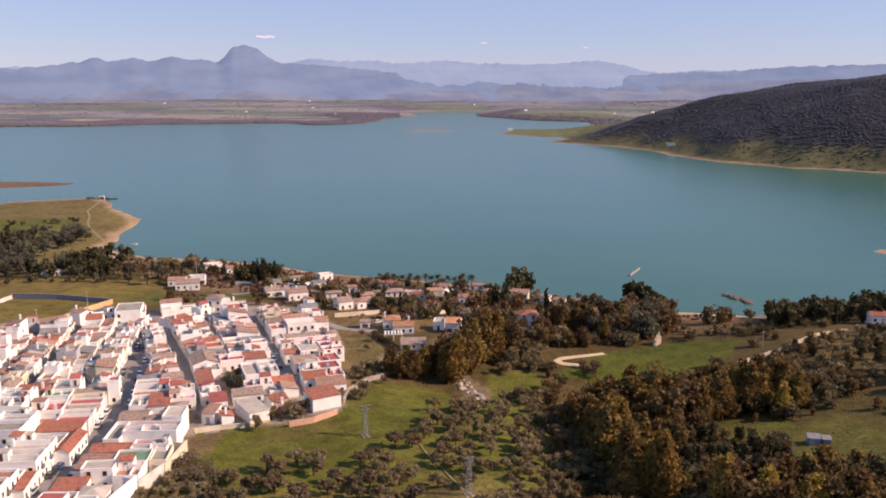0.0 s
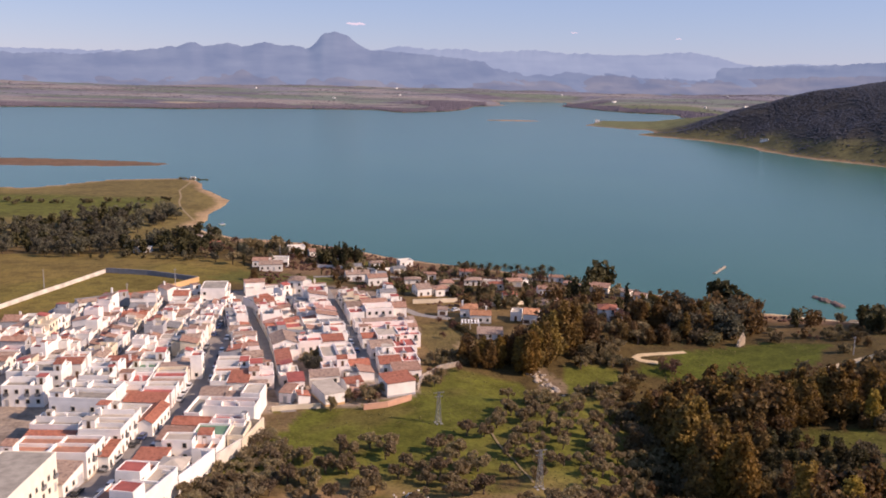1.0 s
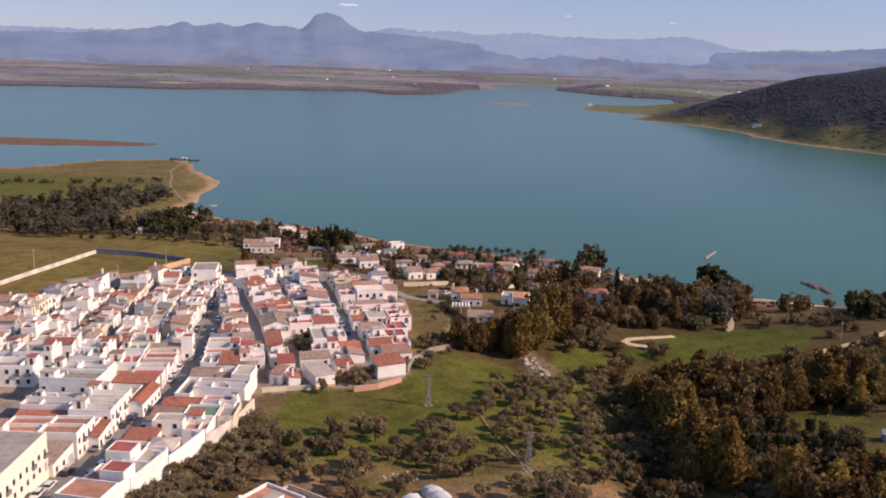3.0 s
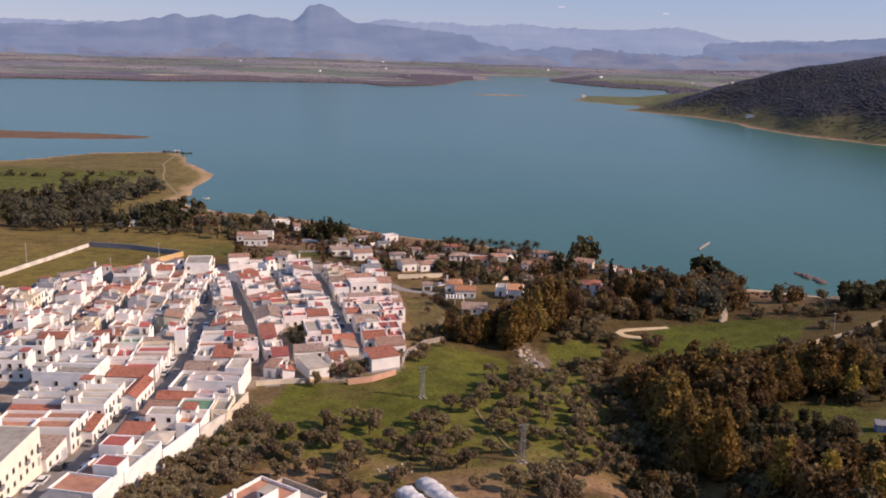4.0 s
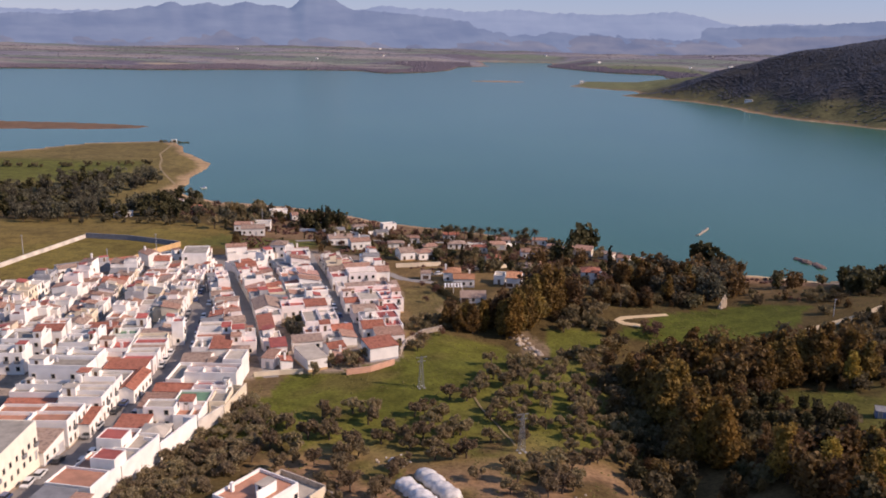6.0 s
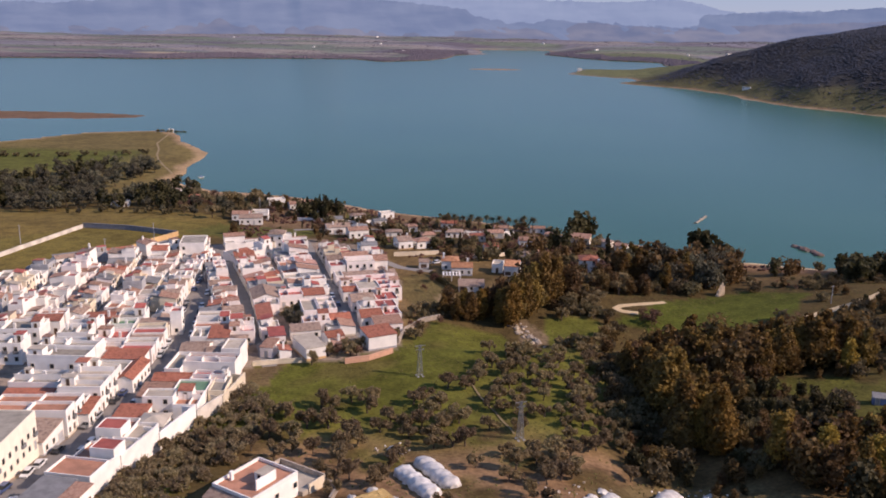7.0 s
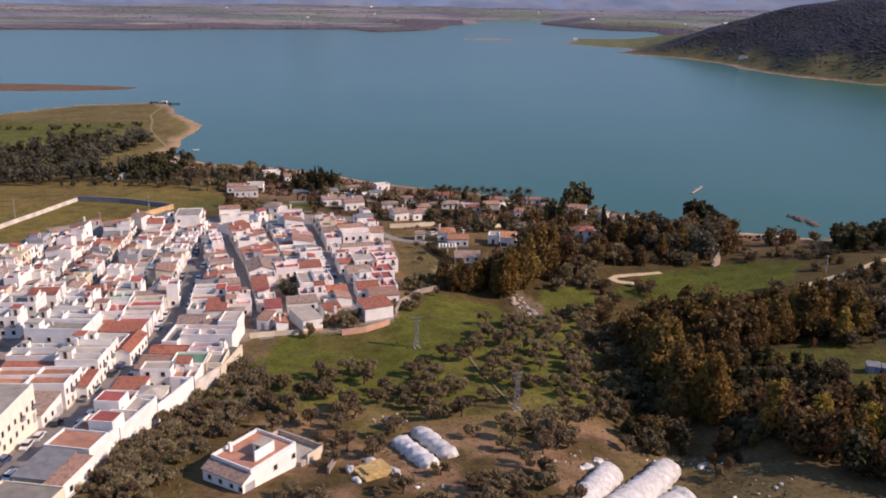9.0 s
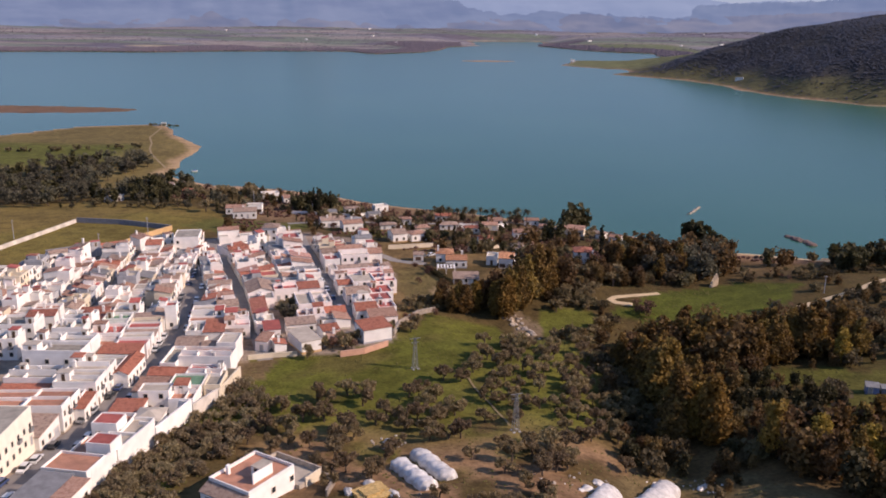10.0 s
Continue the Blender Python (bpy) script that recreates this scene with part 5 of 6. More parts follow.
house(-111.4, 238.8, -1.5, 16.4, 6.6, 7.4, "flat", WHITE, TERRACE_GREY, extra=True, parapet=1.0)
house(-111.2, 250.6, 4.5, 9.2, 7.6, 7.0, "flat", WHITE, TERRACE_GREY, extra=True, street="east", parapet=1.0)
house(-111.8, 258.6, 4.5, 9.4, 8.2, 7.2, "flat", WHITE, TERRACE_GREY, extra=True, parapet=1.0)
house(-111.0, 268.4, 6, 9.0, 8.0, 4.4, "shed", WHITE, TILE_RED, extra=True, front=False)
house(-108.8, 204.5, 0.9, 11.6, 7.0, 4.4, "flat", WHITE, TERRACE_CLAY, extra=True, front=False)
house(-110.2, 212.0, 0.9, 12.6, 5.0, 3.6, "shed", WHITE, TILE_RED, extra=False, front=False, rise=0.7)
house(-110.4, 217.4, 0.9, 12.8, 8.4, 4.8, "flat", WHITE, TERRACE_GREY, extra=True)
house(-108.6, 194.0, 0, 11.0, 10.0, 5.2, "flat", WHITE, TERRACE_CLAY, extra=True)
house(-131.0, 243.0, 4.5, 12.0, 8.0, 5.6, "flat", WHITE, TERRACE_GREY, extra=True)
house(-130.8, 255.9, 4.5, 11.6, 9.4, 5.8, "flat", WHITE, TERRACE_GREY, extra=True, parapet=1.0)
house(-127.6, 270.0, 7.9, 8.6, 5.0, 4.8, "shed", WHITE, TILE_RED, extra=False, rise=0.6)
house(-127.8, 275.4, 7.9, 8.6, 5.0, 4.8, "flat", WHITE, TERRACE_CLAY, extra=True)
row((-85.0, 277.5), (-87.5, 293), 8, 4.8, 7.0, 0.5)
row((-87.7, 293.2), (-95, 365), 11.5, 4.8, 7.0, 0.4)
row((-119.5, 372), (-111.2, 300), 12, 4.8, 7.0, 0.4)
row((-111.2, 299.5), (-110.4, 278), 8.5, 4.8, 7.0, 0.4)
row((-116.2, 282), (-117, 302), 11, 4.8, 7.0, 0.4)
row((-117.2, 302.5), (-124, 368), 11, 4.8, 7.0, 0.35)
house(-143.4, 353, -90, 7.5, 6.0, 7.6, "shed", WHITE, TILE_BROWN, back=True)
row((-143, 345), (-139.2, 262), 10.5, 4.8, 7.0, 0.35)
row((-145, 263), (-149, 345), 12, 4.8, 7.8, 0.35)
row((-172, 330), (-167, 295), 12, 4.8, 7.8, 0.3)

# east side of the main street, its backs on the grove
house(-81.6, 142.0, -10.7, 13.0, 9.0, 3.6, "flat", CREAM, TERRACE_GREY, extra=False, street="west")
house(-79.2, 153.0, -10.7, 7.2, 10.4, 4.2, "shed", CREAM, SHEET_GREY, extra=False, street="west", rise=0.3)
house(-72.2, 148.6, -10.7, 3.6, 12.4, 3.9, "shed", WHITE, TILE_CLAY, extra=False, street="west", rise=0.4)
house(-78.7, 166.2, -10.7, 10.3, 7.4, 4.2, "flat", WHITE, TERRACE_CLAY, extra=False, street="west", parapet=0.6)
house(-76.8, 173.8, -9, 4.4, 9.0, 3.8, "flat", WHITE, TERRACE_CLAY, extra=False, street="west", parapet=0.6)
house(-72.2, 173.9, -9, 5.6, 5.0, 7.0, "flat", WHITE, TERRACE_RED, extra=False, front=False, parapet=0.25)
house(-71.8, 179.2, -7, 6.4, 5.6, 4.2, "flat", WHITE, TERRACE_PALE, extra=False, front=False)
house(-75.3, 185.4, -5.1, 5.9, 5.4, 7.2, "flat", WHITE, TERRACE_RED, extra=False, street="west", parapet=0.25)
house(-69.2, 185.2, -5.1, 5.2, 8.0, 4.4, "flat", WHITE, TERRACE_PALE, extra=False, front=False, parapet=0.9)
house(-77.8, 191.2, -3, 8.0, 7.6, 3.4, "flat", WHITE, TERRACE_CLAY, extra=False, street="west")
house(-69.4, 194.8, 0, 6.2, 7.0, 4.3, "hip", WHITE, TERRACE_PALE, extra=False, rise=1.0)
house(-77.6, 199.2, 0, 7.6, 9.4, 3.4, "shed", WHITE, TILE_RED, extra=False, street="west", rise=0.6)
house(-72.6, 209.2, 0.9, 7.8, 5.2, 5.6, "flat", WHITE, TERRACE_PALE, extra=False, parapet=0.5)
house(-64.6, 207.8, 0.9, 6.3, 8.8, 3.7, "flat", WHITE, TERRACE_CLAY, extra=True, front=False, parapet=0.9)
house(-76.2, 214.8, 0, 8.8, 8.6, 3.4, "shed", WHITE, TILE_CLAY, extra=False, street="west", rise=0.6)
house(-67.2, 216.8, 0.9, 8.8, 7.6, 4.0, "flat", WHITE, TERRACE_GREEN, extra=False, parapet=0.6)
house(-58.1, 217.6, 0.9, 4.4, 9.8, 3.6, "flat", CREAM, TERRACE_GREY, extra=False, front=False)
house(-75.2, 225.2, -1.5, 10.2, 6.0, 3.8, "gable", WHITE, TILE_RED, extra=True, street="west")
house(-64.8, 225.0, -1.5, 9.6, 6.2, 3.9, "flat", WHITE, TERRACE_RED, extra=True)
house(-73.8, 232.0, -1.5, 4.4, 13.0, 3.6, "flat", WHITE, TERRACE_GREY, extra=False, street="west")
house(-69.3, 234.6, -1.5, 14.8, 7.4, 4.8, "flat", WHITE, TERRACE_CLAY, extra=True, front=False, parapet=1.0)
house(-60.2, 242.2, -1.5, 5.6, 8.4, 6.4, "flat", WHITE, TERRACE_PALE, extra=False, parapet=0.5)
house(-73.6, 245.6, 3, 8.0, 10.0, 3.8, "gable", WHITE, TILE_BROWN, extra=True, street="west", rise=1.4)
house(-65.4, 243.6, 4.5, 5.0, 8.8, 3.6, "gable", CREAM, TILE_BROWN, extra=False, front=False, rise=1.2)
house(-73.4, 257.2, 4.5, 5.2, 8.6, 3.8, "flat", WHITE, TERRACE_GREY, extra=True, street="west")
house(-68.0, 257.6, 4.5, 6.2, 8.2, 4.4, "shed", WHITE, TILE_RED, extra=False, front=False, rise=1.0)
house(-61.7, 253.4, 6, 5.8, 8.4, 3.8, "hip", CREAM, TILE_BROWN, extra=False, rise=1.0)
house(-74.8, 266.7, 7.9, 11.2, 4.4, 4.0, "flat", WHITE, TERRACE_CLAY, extra=False, street="west", parapet=0.7)
house(-75.6, 271.4, 7.9, 11.0, 4.6, 3.8, "flat", WHITE, TERRACE_GREY, extra=True, street="west", parapet=0.7)
house(-76.2, 276.6, 7.9, 10.4, 4.6, 4.4, "flat", WHITE, TERRACE_PALE, extra=False, street="west", parapet=0.7)
house(-77.0, 281.4, 7.9, 10.6, 4.6, 4.4, "shed", WHITE, SHEET_GREY, extra=False, street="west", rise=0.5)
house(-62.8, 262.8, 10, 8.0, 5.0, 4.0, "flat", PINKISH, TERRACE_RED, extra=True, parapet=0.7)
house(-63.6, 268.2, 12, 7.6, 6.0, 4.2, "flat", WHITE, TERRACE_RED, extra=True)
row((-78.5, 310), (-75.6, 287), 8.5, 4.6, 6.2, 0.35)
for p, q, h, wall in (((-68.4, 166.0), (-66.4, 175.0), 4.4, WHITE), ((-66.2, 175.3), (-62.7, 190.0), 4.8, WHITE), ((-62.6, 190.3), (-58.3, 206.0), 4.2, WHITE), ((-58.1, 206.3), (-54.0, 216.0), 3.6, LIMEWASH),
                      ((-53.9, 216.3), (-51.4, 232.0), 3.4, CREAM)):
    a, b = Vector(p), Vector(q)
    k = (b - a).length
    top = max(gz(*p), gz(*q)) + h
    s = Shape().box(-0.18, 0, min(gz(*p), gz(*q)) - 0.5, 0.18, k, top).box(-0.24, -0.02, top, 0.24, k + 0.02, top + 0.1)
    s.box(-3.6, k - 0.25, min(gz(*p), gz(*q)) - 0.5, -0.18, k, top - 0.6)
    w = tagged(new("yard_wall", s.make("yard_wall", wall)), "tall whitewashed wall closing a back yard", "wall", "yard walls")
    w.matrix_basis = pose(p[0], p[1], 0, 0, 0, math.degrees(math.atan2(b.y - a.y, b.x - a.x)) - 90)

# between the main street and the second one, and on to the east
house(-51.2, 253.2, -10, 3.8, 6.6, 3.4, "shed", PINKISH, TILE_CLAY, extra=False, rise=0.6)
row((-60.2, 277), (-74.6, 320), 8.0, 4.6, 6.4, 0.35, rosy=0.3)
row((-74.8, 320.3), (-88.6, 362), 8.5, 4.6, 6.4, 0.35)
row((-83.6, 362), (-66.8, 314.5), 14.5, 4.6, 6.6, 0.4, flat=0.45, rosy=0.4)
house(-53.6, 302.8, 15, 8.4, 6.4, 4.3, "flat", PINKISH, TERRACE_RED, parapet=0.5)
house(-45.3, 305.0, 15, 7.8, 6.4, 4.5, "shed", PINKISH, TILE_RED, extra=False, rise=0.7)
house(-66.4, 312.6, -73, 13.0, 9.4, 4.0, "gable", WHITE, TILE_BROWN, sides=True)
house(-62.2, 298.4, -75, 7.0, 8.6, 3.8, "flat", PINKISH, TERRACE_GREY)
house(-60.3, 291.3, -75, 15.6, 5.0, 4.4, "shed", PINKISH, TILE_RED, extra=False, rise=0.8, sides=True)
house(-56.0, 275.4, -75, 6.6, 6.4, 3.6, "flat", WHITE, TERRACE_PALE)
house(-49.4, 259.4, 15, 5.0, 7.2, 4.6, "shed", PINKISH, TERRACE_RED, extra=False, rise=0.5)
house(-53.2, 266.6, 15, 6.0, 3.8, 3.0, "flat", PINKISH, TERRACE_CLAY, extra=False)
house(-42.2, 283.4, 15, 5.4, 13.6, 4.6, "flat", PINKISH, TERRACE_PALE, extra=False, parapet=0.9)
house(-36.8, 285.0, 15, 5.8, 13.4, 5.0, "flat", PINKISH, TERRACE_PALE, sides=True)
house(-44.0, 268.0, 15, 9.6, 5.0, 3.2, "shed", WHITE, TILE_BROWN, extra=False, rise=0.8)
house(-41.0, 274.6, 15, 9.0, 6.0, 3.4, "flat", PINKISH, TERRACE_CLAY)
row((-24.0, 275), (-27.8, 288), 9.0, 4.6, 6.2, 0.3, flat=0.25, rosy=0.8)
row((-37.4, 316), (-57.6, 388), 15, 4.6, 6.6, 0.45, flat=0.45, rosy=0.5)
row((-51.5, 388), (-42.8, 356), 14.5, 4.6, 6.6, 0.5, flat=0.45, rosy=0.6)
house(-18.6, 260.4, 26, 9.6, 7.6, 4.6, "shed", WHITE, TILE_RED, extra=False, rise=0.9, front=False)
row((-15.2, 337), (-18.6, 351), 4.5, 4.6, 6.2, 0.3)
row((-17.6, 356), (-26.5, 398), 7.5, 4.6, 7.2, 0.5)
house(-33.6, 346.4, 15, 11.4, 9.0, 6.2, "flat", PINKISH, TERRACE_PALE, sides=True)
house(-36.2, 356.0, 15, 11.0, 9.0, 5.6, "gable", PINKISH, TILE_CLAY, sides=True)
house(-33.8, 333.4, 15, 21.6, 6.0, 3.6, "shed", PINKISH, TILE_BROWN, extra=False, rise=0.8)
house(-32.0, 326.6, 15, 20.0, 6.2, 3.6, "flat", PINKISH, TERRACE_RED)
house(-31.6, 311.8, 15, 5.4, 6.0, 4.4, "gable", WHITE, TILE_RED, extra=False)
house(-33.2, 318.4, 15, 5.6, 6.0, 3.8, "flat", PINKISH, TERRACE_PALE)
house(-40.0, 344.0, 15, 6.0, 8.0, 4.6, "flat", WHITE, TERRACE_RED)
house(-42.2, 353.2, 15, 6.0, 9.0, 4.8, "gable", PINKISH, TILE_BROWN)
house(-36.6, 333.0, 15, 2.9, 8.0, 4.0, "flat", PINKISH, TERRACE_PALE, extra=False)
house(-26.0, 311.4, 15, 8.4, 11.0, 5.4, "flat", PINKISH, TERRACE_PALE, sides=True)
house(-17.7, 313.6, 15, 7.8, 10.8, 5.2, "flat", PINKISH, TERRACE_RED, sides=True)
house(-27.4, 300.6, 15, 8.4, 9.2, 4.0, "gable", PINKISH, TILE_BROWN, extra=True)
house(-18.6, 303.2, 15, 7.8, 9.4, 3.8, "flat", WHITE, TERRACE_RED)
house(-23.6, 291.4, 15, 5.6, 8.4, 3.6, "flat", WHITE, TERRACE_GREY)
house(-17.9, 293.6, 15, 7.2, 8.0, 4.0, "flat", PINKISH, TERRACE_RED, parapet=0.4)
house(-22.6, 282.2, 15, 7.4, 8.6, 3.8, "gable", WHITE, TILE_RED, extra=False)
house(-15.0, 284.4, 15, 6.0, 7.6, 3.6, "flat", WHITE, TERRACE_RED)
house(-17.6, 275.8, 15, 9.4, 6.6, 3.6, "shed", PINKISH, TILE_CLAY, extra=False, rise=0.9)
house(-36.8, 251.2, 30, 6.4, 11.5, 3.9, "shed", WHITE, TERRACE_PALE, extra=False, rise=0.4, front=False)
house(-31.5, 262.5, 28, 5.5, 6.0, 3.4, "gable", WHITE, TILE_RED)
house(-29.0, 257.0, 20, 4.5, 4.5, 2.8, "shed", CREAM, TILE_CLAY)
house(-41.5, 252.5, 110, 4.5, 3.6, 2.8, "shed", WHITE, TILE_RED)
house(-109.0, 372.4, 8, 10.6, 14, 6.6, "flat", WHITE, TERRACE_GREY, extra=False, street="east", parapet=0.4)
house(-111.0, 387.2, 8, 10.4, 9, 3.6, "gable", WHITE, TILE_CLAY, sides=True)
row((-124, 374), (-112, 386), 9, 4.8, 6.8, 0.3)
row((-60, 410), (-96, 398), 10, 4.6, 7.2, 0.35, flat=0.3)
row((-154, 352), (-128, 370), 9, 7, 10, 0.2, flat=0.2)

row((-84.5, 367), (-70, 380.5), 9, 4.6, 7, 0.4)
row((-97, 344), (-92, 366), 5, 4.6, 6.5, 0.3)
# low houses in the gardens towards the shore
vr = random.Random(21)
for x, y, rz in ((-40, 442, 15), (-30, 462, 20), (-14, 448, 10), (-4, 424, 12), (6, 462, 5), (20, 428, 8), (26, 404, 5), (52, 432, -10), (60, 448, -15), (44, 396, -4), (-22, 430, 14), (-54, 462, 18),
                 (-66, 486, 20), (-44, 478, 15), (84, 432, -30), (92, 424, -32), (34, 456, 0), (54, 462, -8), (104, 412, -35)):
    house(x, y, rz + vr.uniform(-8, 8), vr.uniform(5.5, 8.5), vr.uniform(4.5, 6), vr.uniform(2.6, 3.1), vr.choice(["gable", "hip", "gable", "hip"]), vr.choice([WHITE, WHITE, CREAM]),
          None, "scattered houses", sides=True, extra=False)

# villas and farm houses outside the streets
def villa(x, y, rz, w, d, h, roof, wall, deck):
    return house(x, y, rz, w, d, h, roof, wall, deck, "scattered houses", sides=True, extra=h > 3.5)


villa(-100, 450, 10, 12, 8, 3.6, "gable", WHITE, TILE_BROWN)
villa(-106, 460, 5, 10, 7, 3.4, "gable", WHITE, TILE_CLAY)
villa(-97, 466, 5, 9, 7, 3.4, "flat", WHITE, TERRACE_PALE)
villa(-75, 397, 0, 7, 8, 6.6, "hip", WHITE, TILE_BROWN)
villa(-52, 432, 15, 12, 8, 3.6, "gable", WHITE, TILE_BROWN)
villa(-40, 424, 20, 10, 7, 4.0, "gable", WHITE, TILE_CLAY)
villa(-14.6, 401.3, 20, 7, 9, 4.0, "gable", WHITE, TILE_BROWN)
villa(-6, 404, 25, 8, 7, 3.6, "hip", WHITE, TILE_CLAY)
villa(5.2, 363, 0, 7.2, 7.5, 4.4, "hip", WHITE, TILE_ORANGE)
villa(9.2, 355.4, 0, 8.8, 7.4, 3.6, "gable", WHITE, TILE_ORANGE)
villa(11.5, 329, 0, 10, 6, 2.5, "shed", WHITE, TILE_BROWN)
villa(31.5, 357, -10, 6.2, 9, 4.6, "gable", WHITE, TILE_ORANGE)
villa(26.6, 363, -10, 4.6, 7, 3.2, "flat", WHITE, TERRACE_PALE)
villa(-4.6, 365, 0, 4.2, 5, 3.0, "gable", WHITE, TILE_BROWN)
villa(40, 384, 0, 9, 7, 3.4, "hip", WHITE, TILE_BROWN)
villa(66, 372, -5, 8, 8, 5.4, "hip", WHITE, TILE_RED)
villa(72, 367, -8, 6, 6, 4.2, "gable", WHITE, TILE_RED)
villa(-82, 503, 20, 12, 7, 3.4, "gable", WHITE, TILE_CLAY)
villa(-96, 512, 20, 10, 6, 3.4, "flat", WHITE, TERRACE_PALE)
villa(-28, 488, 25, 8, 5, 3.0, "flat", WHITE, TERRACE_PALE)
villa(8, 436, 5, 9, 6, 2.8, "hip", WHITE, TILE_BROWN)
villa(30, 440, 5, 8, 6, 2.8, "gable", CREAM, TILE_CLAY)
villa(44, 420, 0, 9, 7, 3.4, "gable", WHITE, TILE_CLAY)
villa(70, 440, -20, 12, 6, 3.2, "shed", CREAM, TILE_CLAY)
villa(-184, 498, 8, 10, 5, 2.6, "flat", WHITE, TERRACE_PALE)
villa(-168, 546, 8, 10, 6, 3.0, "gable", WHITE, TILE_BROWN)
villa(-146, 515, 8, 9, 6, 3.4, "hip", WHITE, TILE_RED)
villa(214, 346, -10, 16, 8, 3.4, "gable", WHITE, TILE_RED)
villa(-266, 890, 0, 4.5, 3, 2.0, "flat", WHITE, TERRACE_PALE)
villa(522, 1496, -25, 13, 6, 2.2, "flat", WHITE, TERRACE_PALE)
villa(348, 2150, 0, 10, 8, 4.5, "flat", WHITE, TERRACE_PALE)
g = random.Random(5)
for i in range(14):
    x, y = g.uniform(-900, 1300), g.uniform(2800, 4200)
    if float(inland(np.array([x]), np.array([y]))[0]) > 60:
        house(x, y, g.uniform(0, 90), g.uniform(8, 15), 7, g.uniform(3, 4), "flat", WHITE, TERRACE_PALE, "far farmsteads", back=False, extra=False, front=False,
              name="farmstead", label="far white farmstead on the plain")

# ------------------------------------------------------------------ cars
def car(colour, paint):
    e = thing("car", pose(0, 0, 0), f"{colour} hatchback parked at the kerb", "car", "parked cars")
    prof = [(-2.0, 0.35), (-2.05, 0.75), (-1.2, 0.92), (1.55, 0.95), (1.95, 0.85), (2.0, 0.35)]
    s = Shape()
    n = len(prof)
    vs = [(x, y, z) for y in (-0.84, 0.84) for x, z in prof]
    s.add(vs, [tuple(range(n)), tuple(range(2 * n - 1, n - 1, -1))] + [(i, n + i, n + (i + 1) % n, (i + 1) % n) for i in range(n)])
    part("body", s.make("body", paint), e)
    c = Shape()
    low, top = [(-1.15, 0.80), (1.75, 0.80)], [(-0.45, 0.64), (1.30, 0.64)]
    vs = [(low[0][0], -0.8, 0.92), (low[1][0], -0.8, 0.94), (low[1][0], 0.8, 0.94), (low[0][0], 0.8, 0.92), (top[0][0], -0.64, 1.40), (top[1][0], -0.64, 1.42), (top[1][0], 0.64, 1.42), (top[0][0], 0.64, 1.40)]
    c.add(vs, BOX)
    part("cabin_glass", c.make("cabin_glass", GLASS), e)
    r = Shape()
    r.box(-0.5, -0.66, 1.40, 1.35, 0.66, 1.47)
    part("roof", r.make("roof", paint), e)
    w = Shape()
    w.bar((0, -0.1, 0), (0, 0.1, 0), 0.31, 12).bar((0, -0.11, 0), (0, 0.11, 0), 0.17, 10, slot=1)
    wheel = w.make("wheel", [TYRE, STEEL])
    for x in (-1.28, 1.25):
        for y in (-0.78, 0.78):
            part("wheel", wheel, e, m=pose(x, y, 0.31))
    return e


CARS = [[car(k, car_paint("car_" + k, c)), False] for k, c in CAR_COLOURS.items()]
cr = random.Random(3)


def park(x, y, rz):
    rec = CARS[cr.choice([0, 0, 0, 1, 1, 2, 3, 4, 5])]
    m = pose(x, y, gz(x, y) + 0.06, 0, 0, rz + cr.uniform(-3, 3))
    if rec[1]:
        copy_thing(rec[0], m)
    else:
        rec[0].matrix_basis, rec[1] = m, True


def along(line, off, step, chance):
    for (ax, ay), (bx, by) in zip(line, line[1:]):
        d = Vector((bx - ax, by - ay))
        u, at = d.normalized(), 2.5
        while at < d.length - 2:
            if cr.random() < chance:
                p = Vector((ax, ay)) + u * at + Vector((-u.y, u.x)) * off
                park(p.x, p.y, math.degrees(math.atan2(u.y, u.x)) + cr.choice([0, 180]))
            at += step


along(STREET_A[:-1], 2.9, 5.4, 0.72)
along(STREET_A[:-1], -2.9, 5.6, 0.62)
along([(-18.5, 267), (-25.8, 289), (-34.5, 316.5), (-45.8, 356), (-54.5, 388)], 1.5, 6.0, 0.6)
along([(-3, 372), (9, 380)], 0, 5, 0.9)

# ------------------------------------------------------------------ walls, fences and tracks
def long_wall(name, pts, h, th, mat, label):
    """A wall with a wider coping, in sections that step with the ground."""
    e = thing(name, pose(0, 0, 0), label, "wall")
    prof = [(-0.5, -0.5), (-0.5, h), (-0.7, h), (-0.7, h + 0.1), (0.7, h + 0.1), (0.7, h), (0.5, h), (0.5, -0.5)]
    for (ax, ay), (bx, by) in zip(pts, pts[1:]):
        n = max(1, int(math.hypot(bx - ax, by - ay) / 6))
        for i in range(n):
            p, q = Vector((ax + (bx - ax) * i / n, ay + (by - ay) * i / n)), Vector((ax + (bx - ax) * (i + 1) / n, ay + (by - ay) * (i + 1) / n))
            k = (q - p).normalized()
            nrm = Vector((-k.y, k.x)) * th
            vs = [(*(c + nrm * u), gz(*c) + z) for c in (p, q) for u, z in prof]
            s = Shape().add(vs, [tuple(range(8)), tuple(range(15, 7, -1))] + [(j, 8 + j, 8 + (j + 1) % 8, (j + 1) % 8) for j in range(8)])
            part("section", s.make("section", mat), e)
    return e


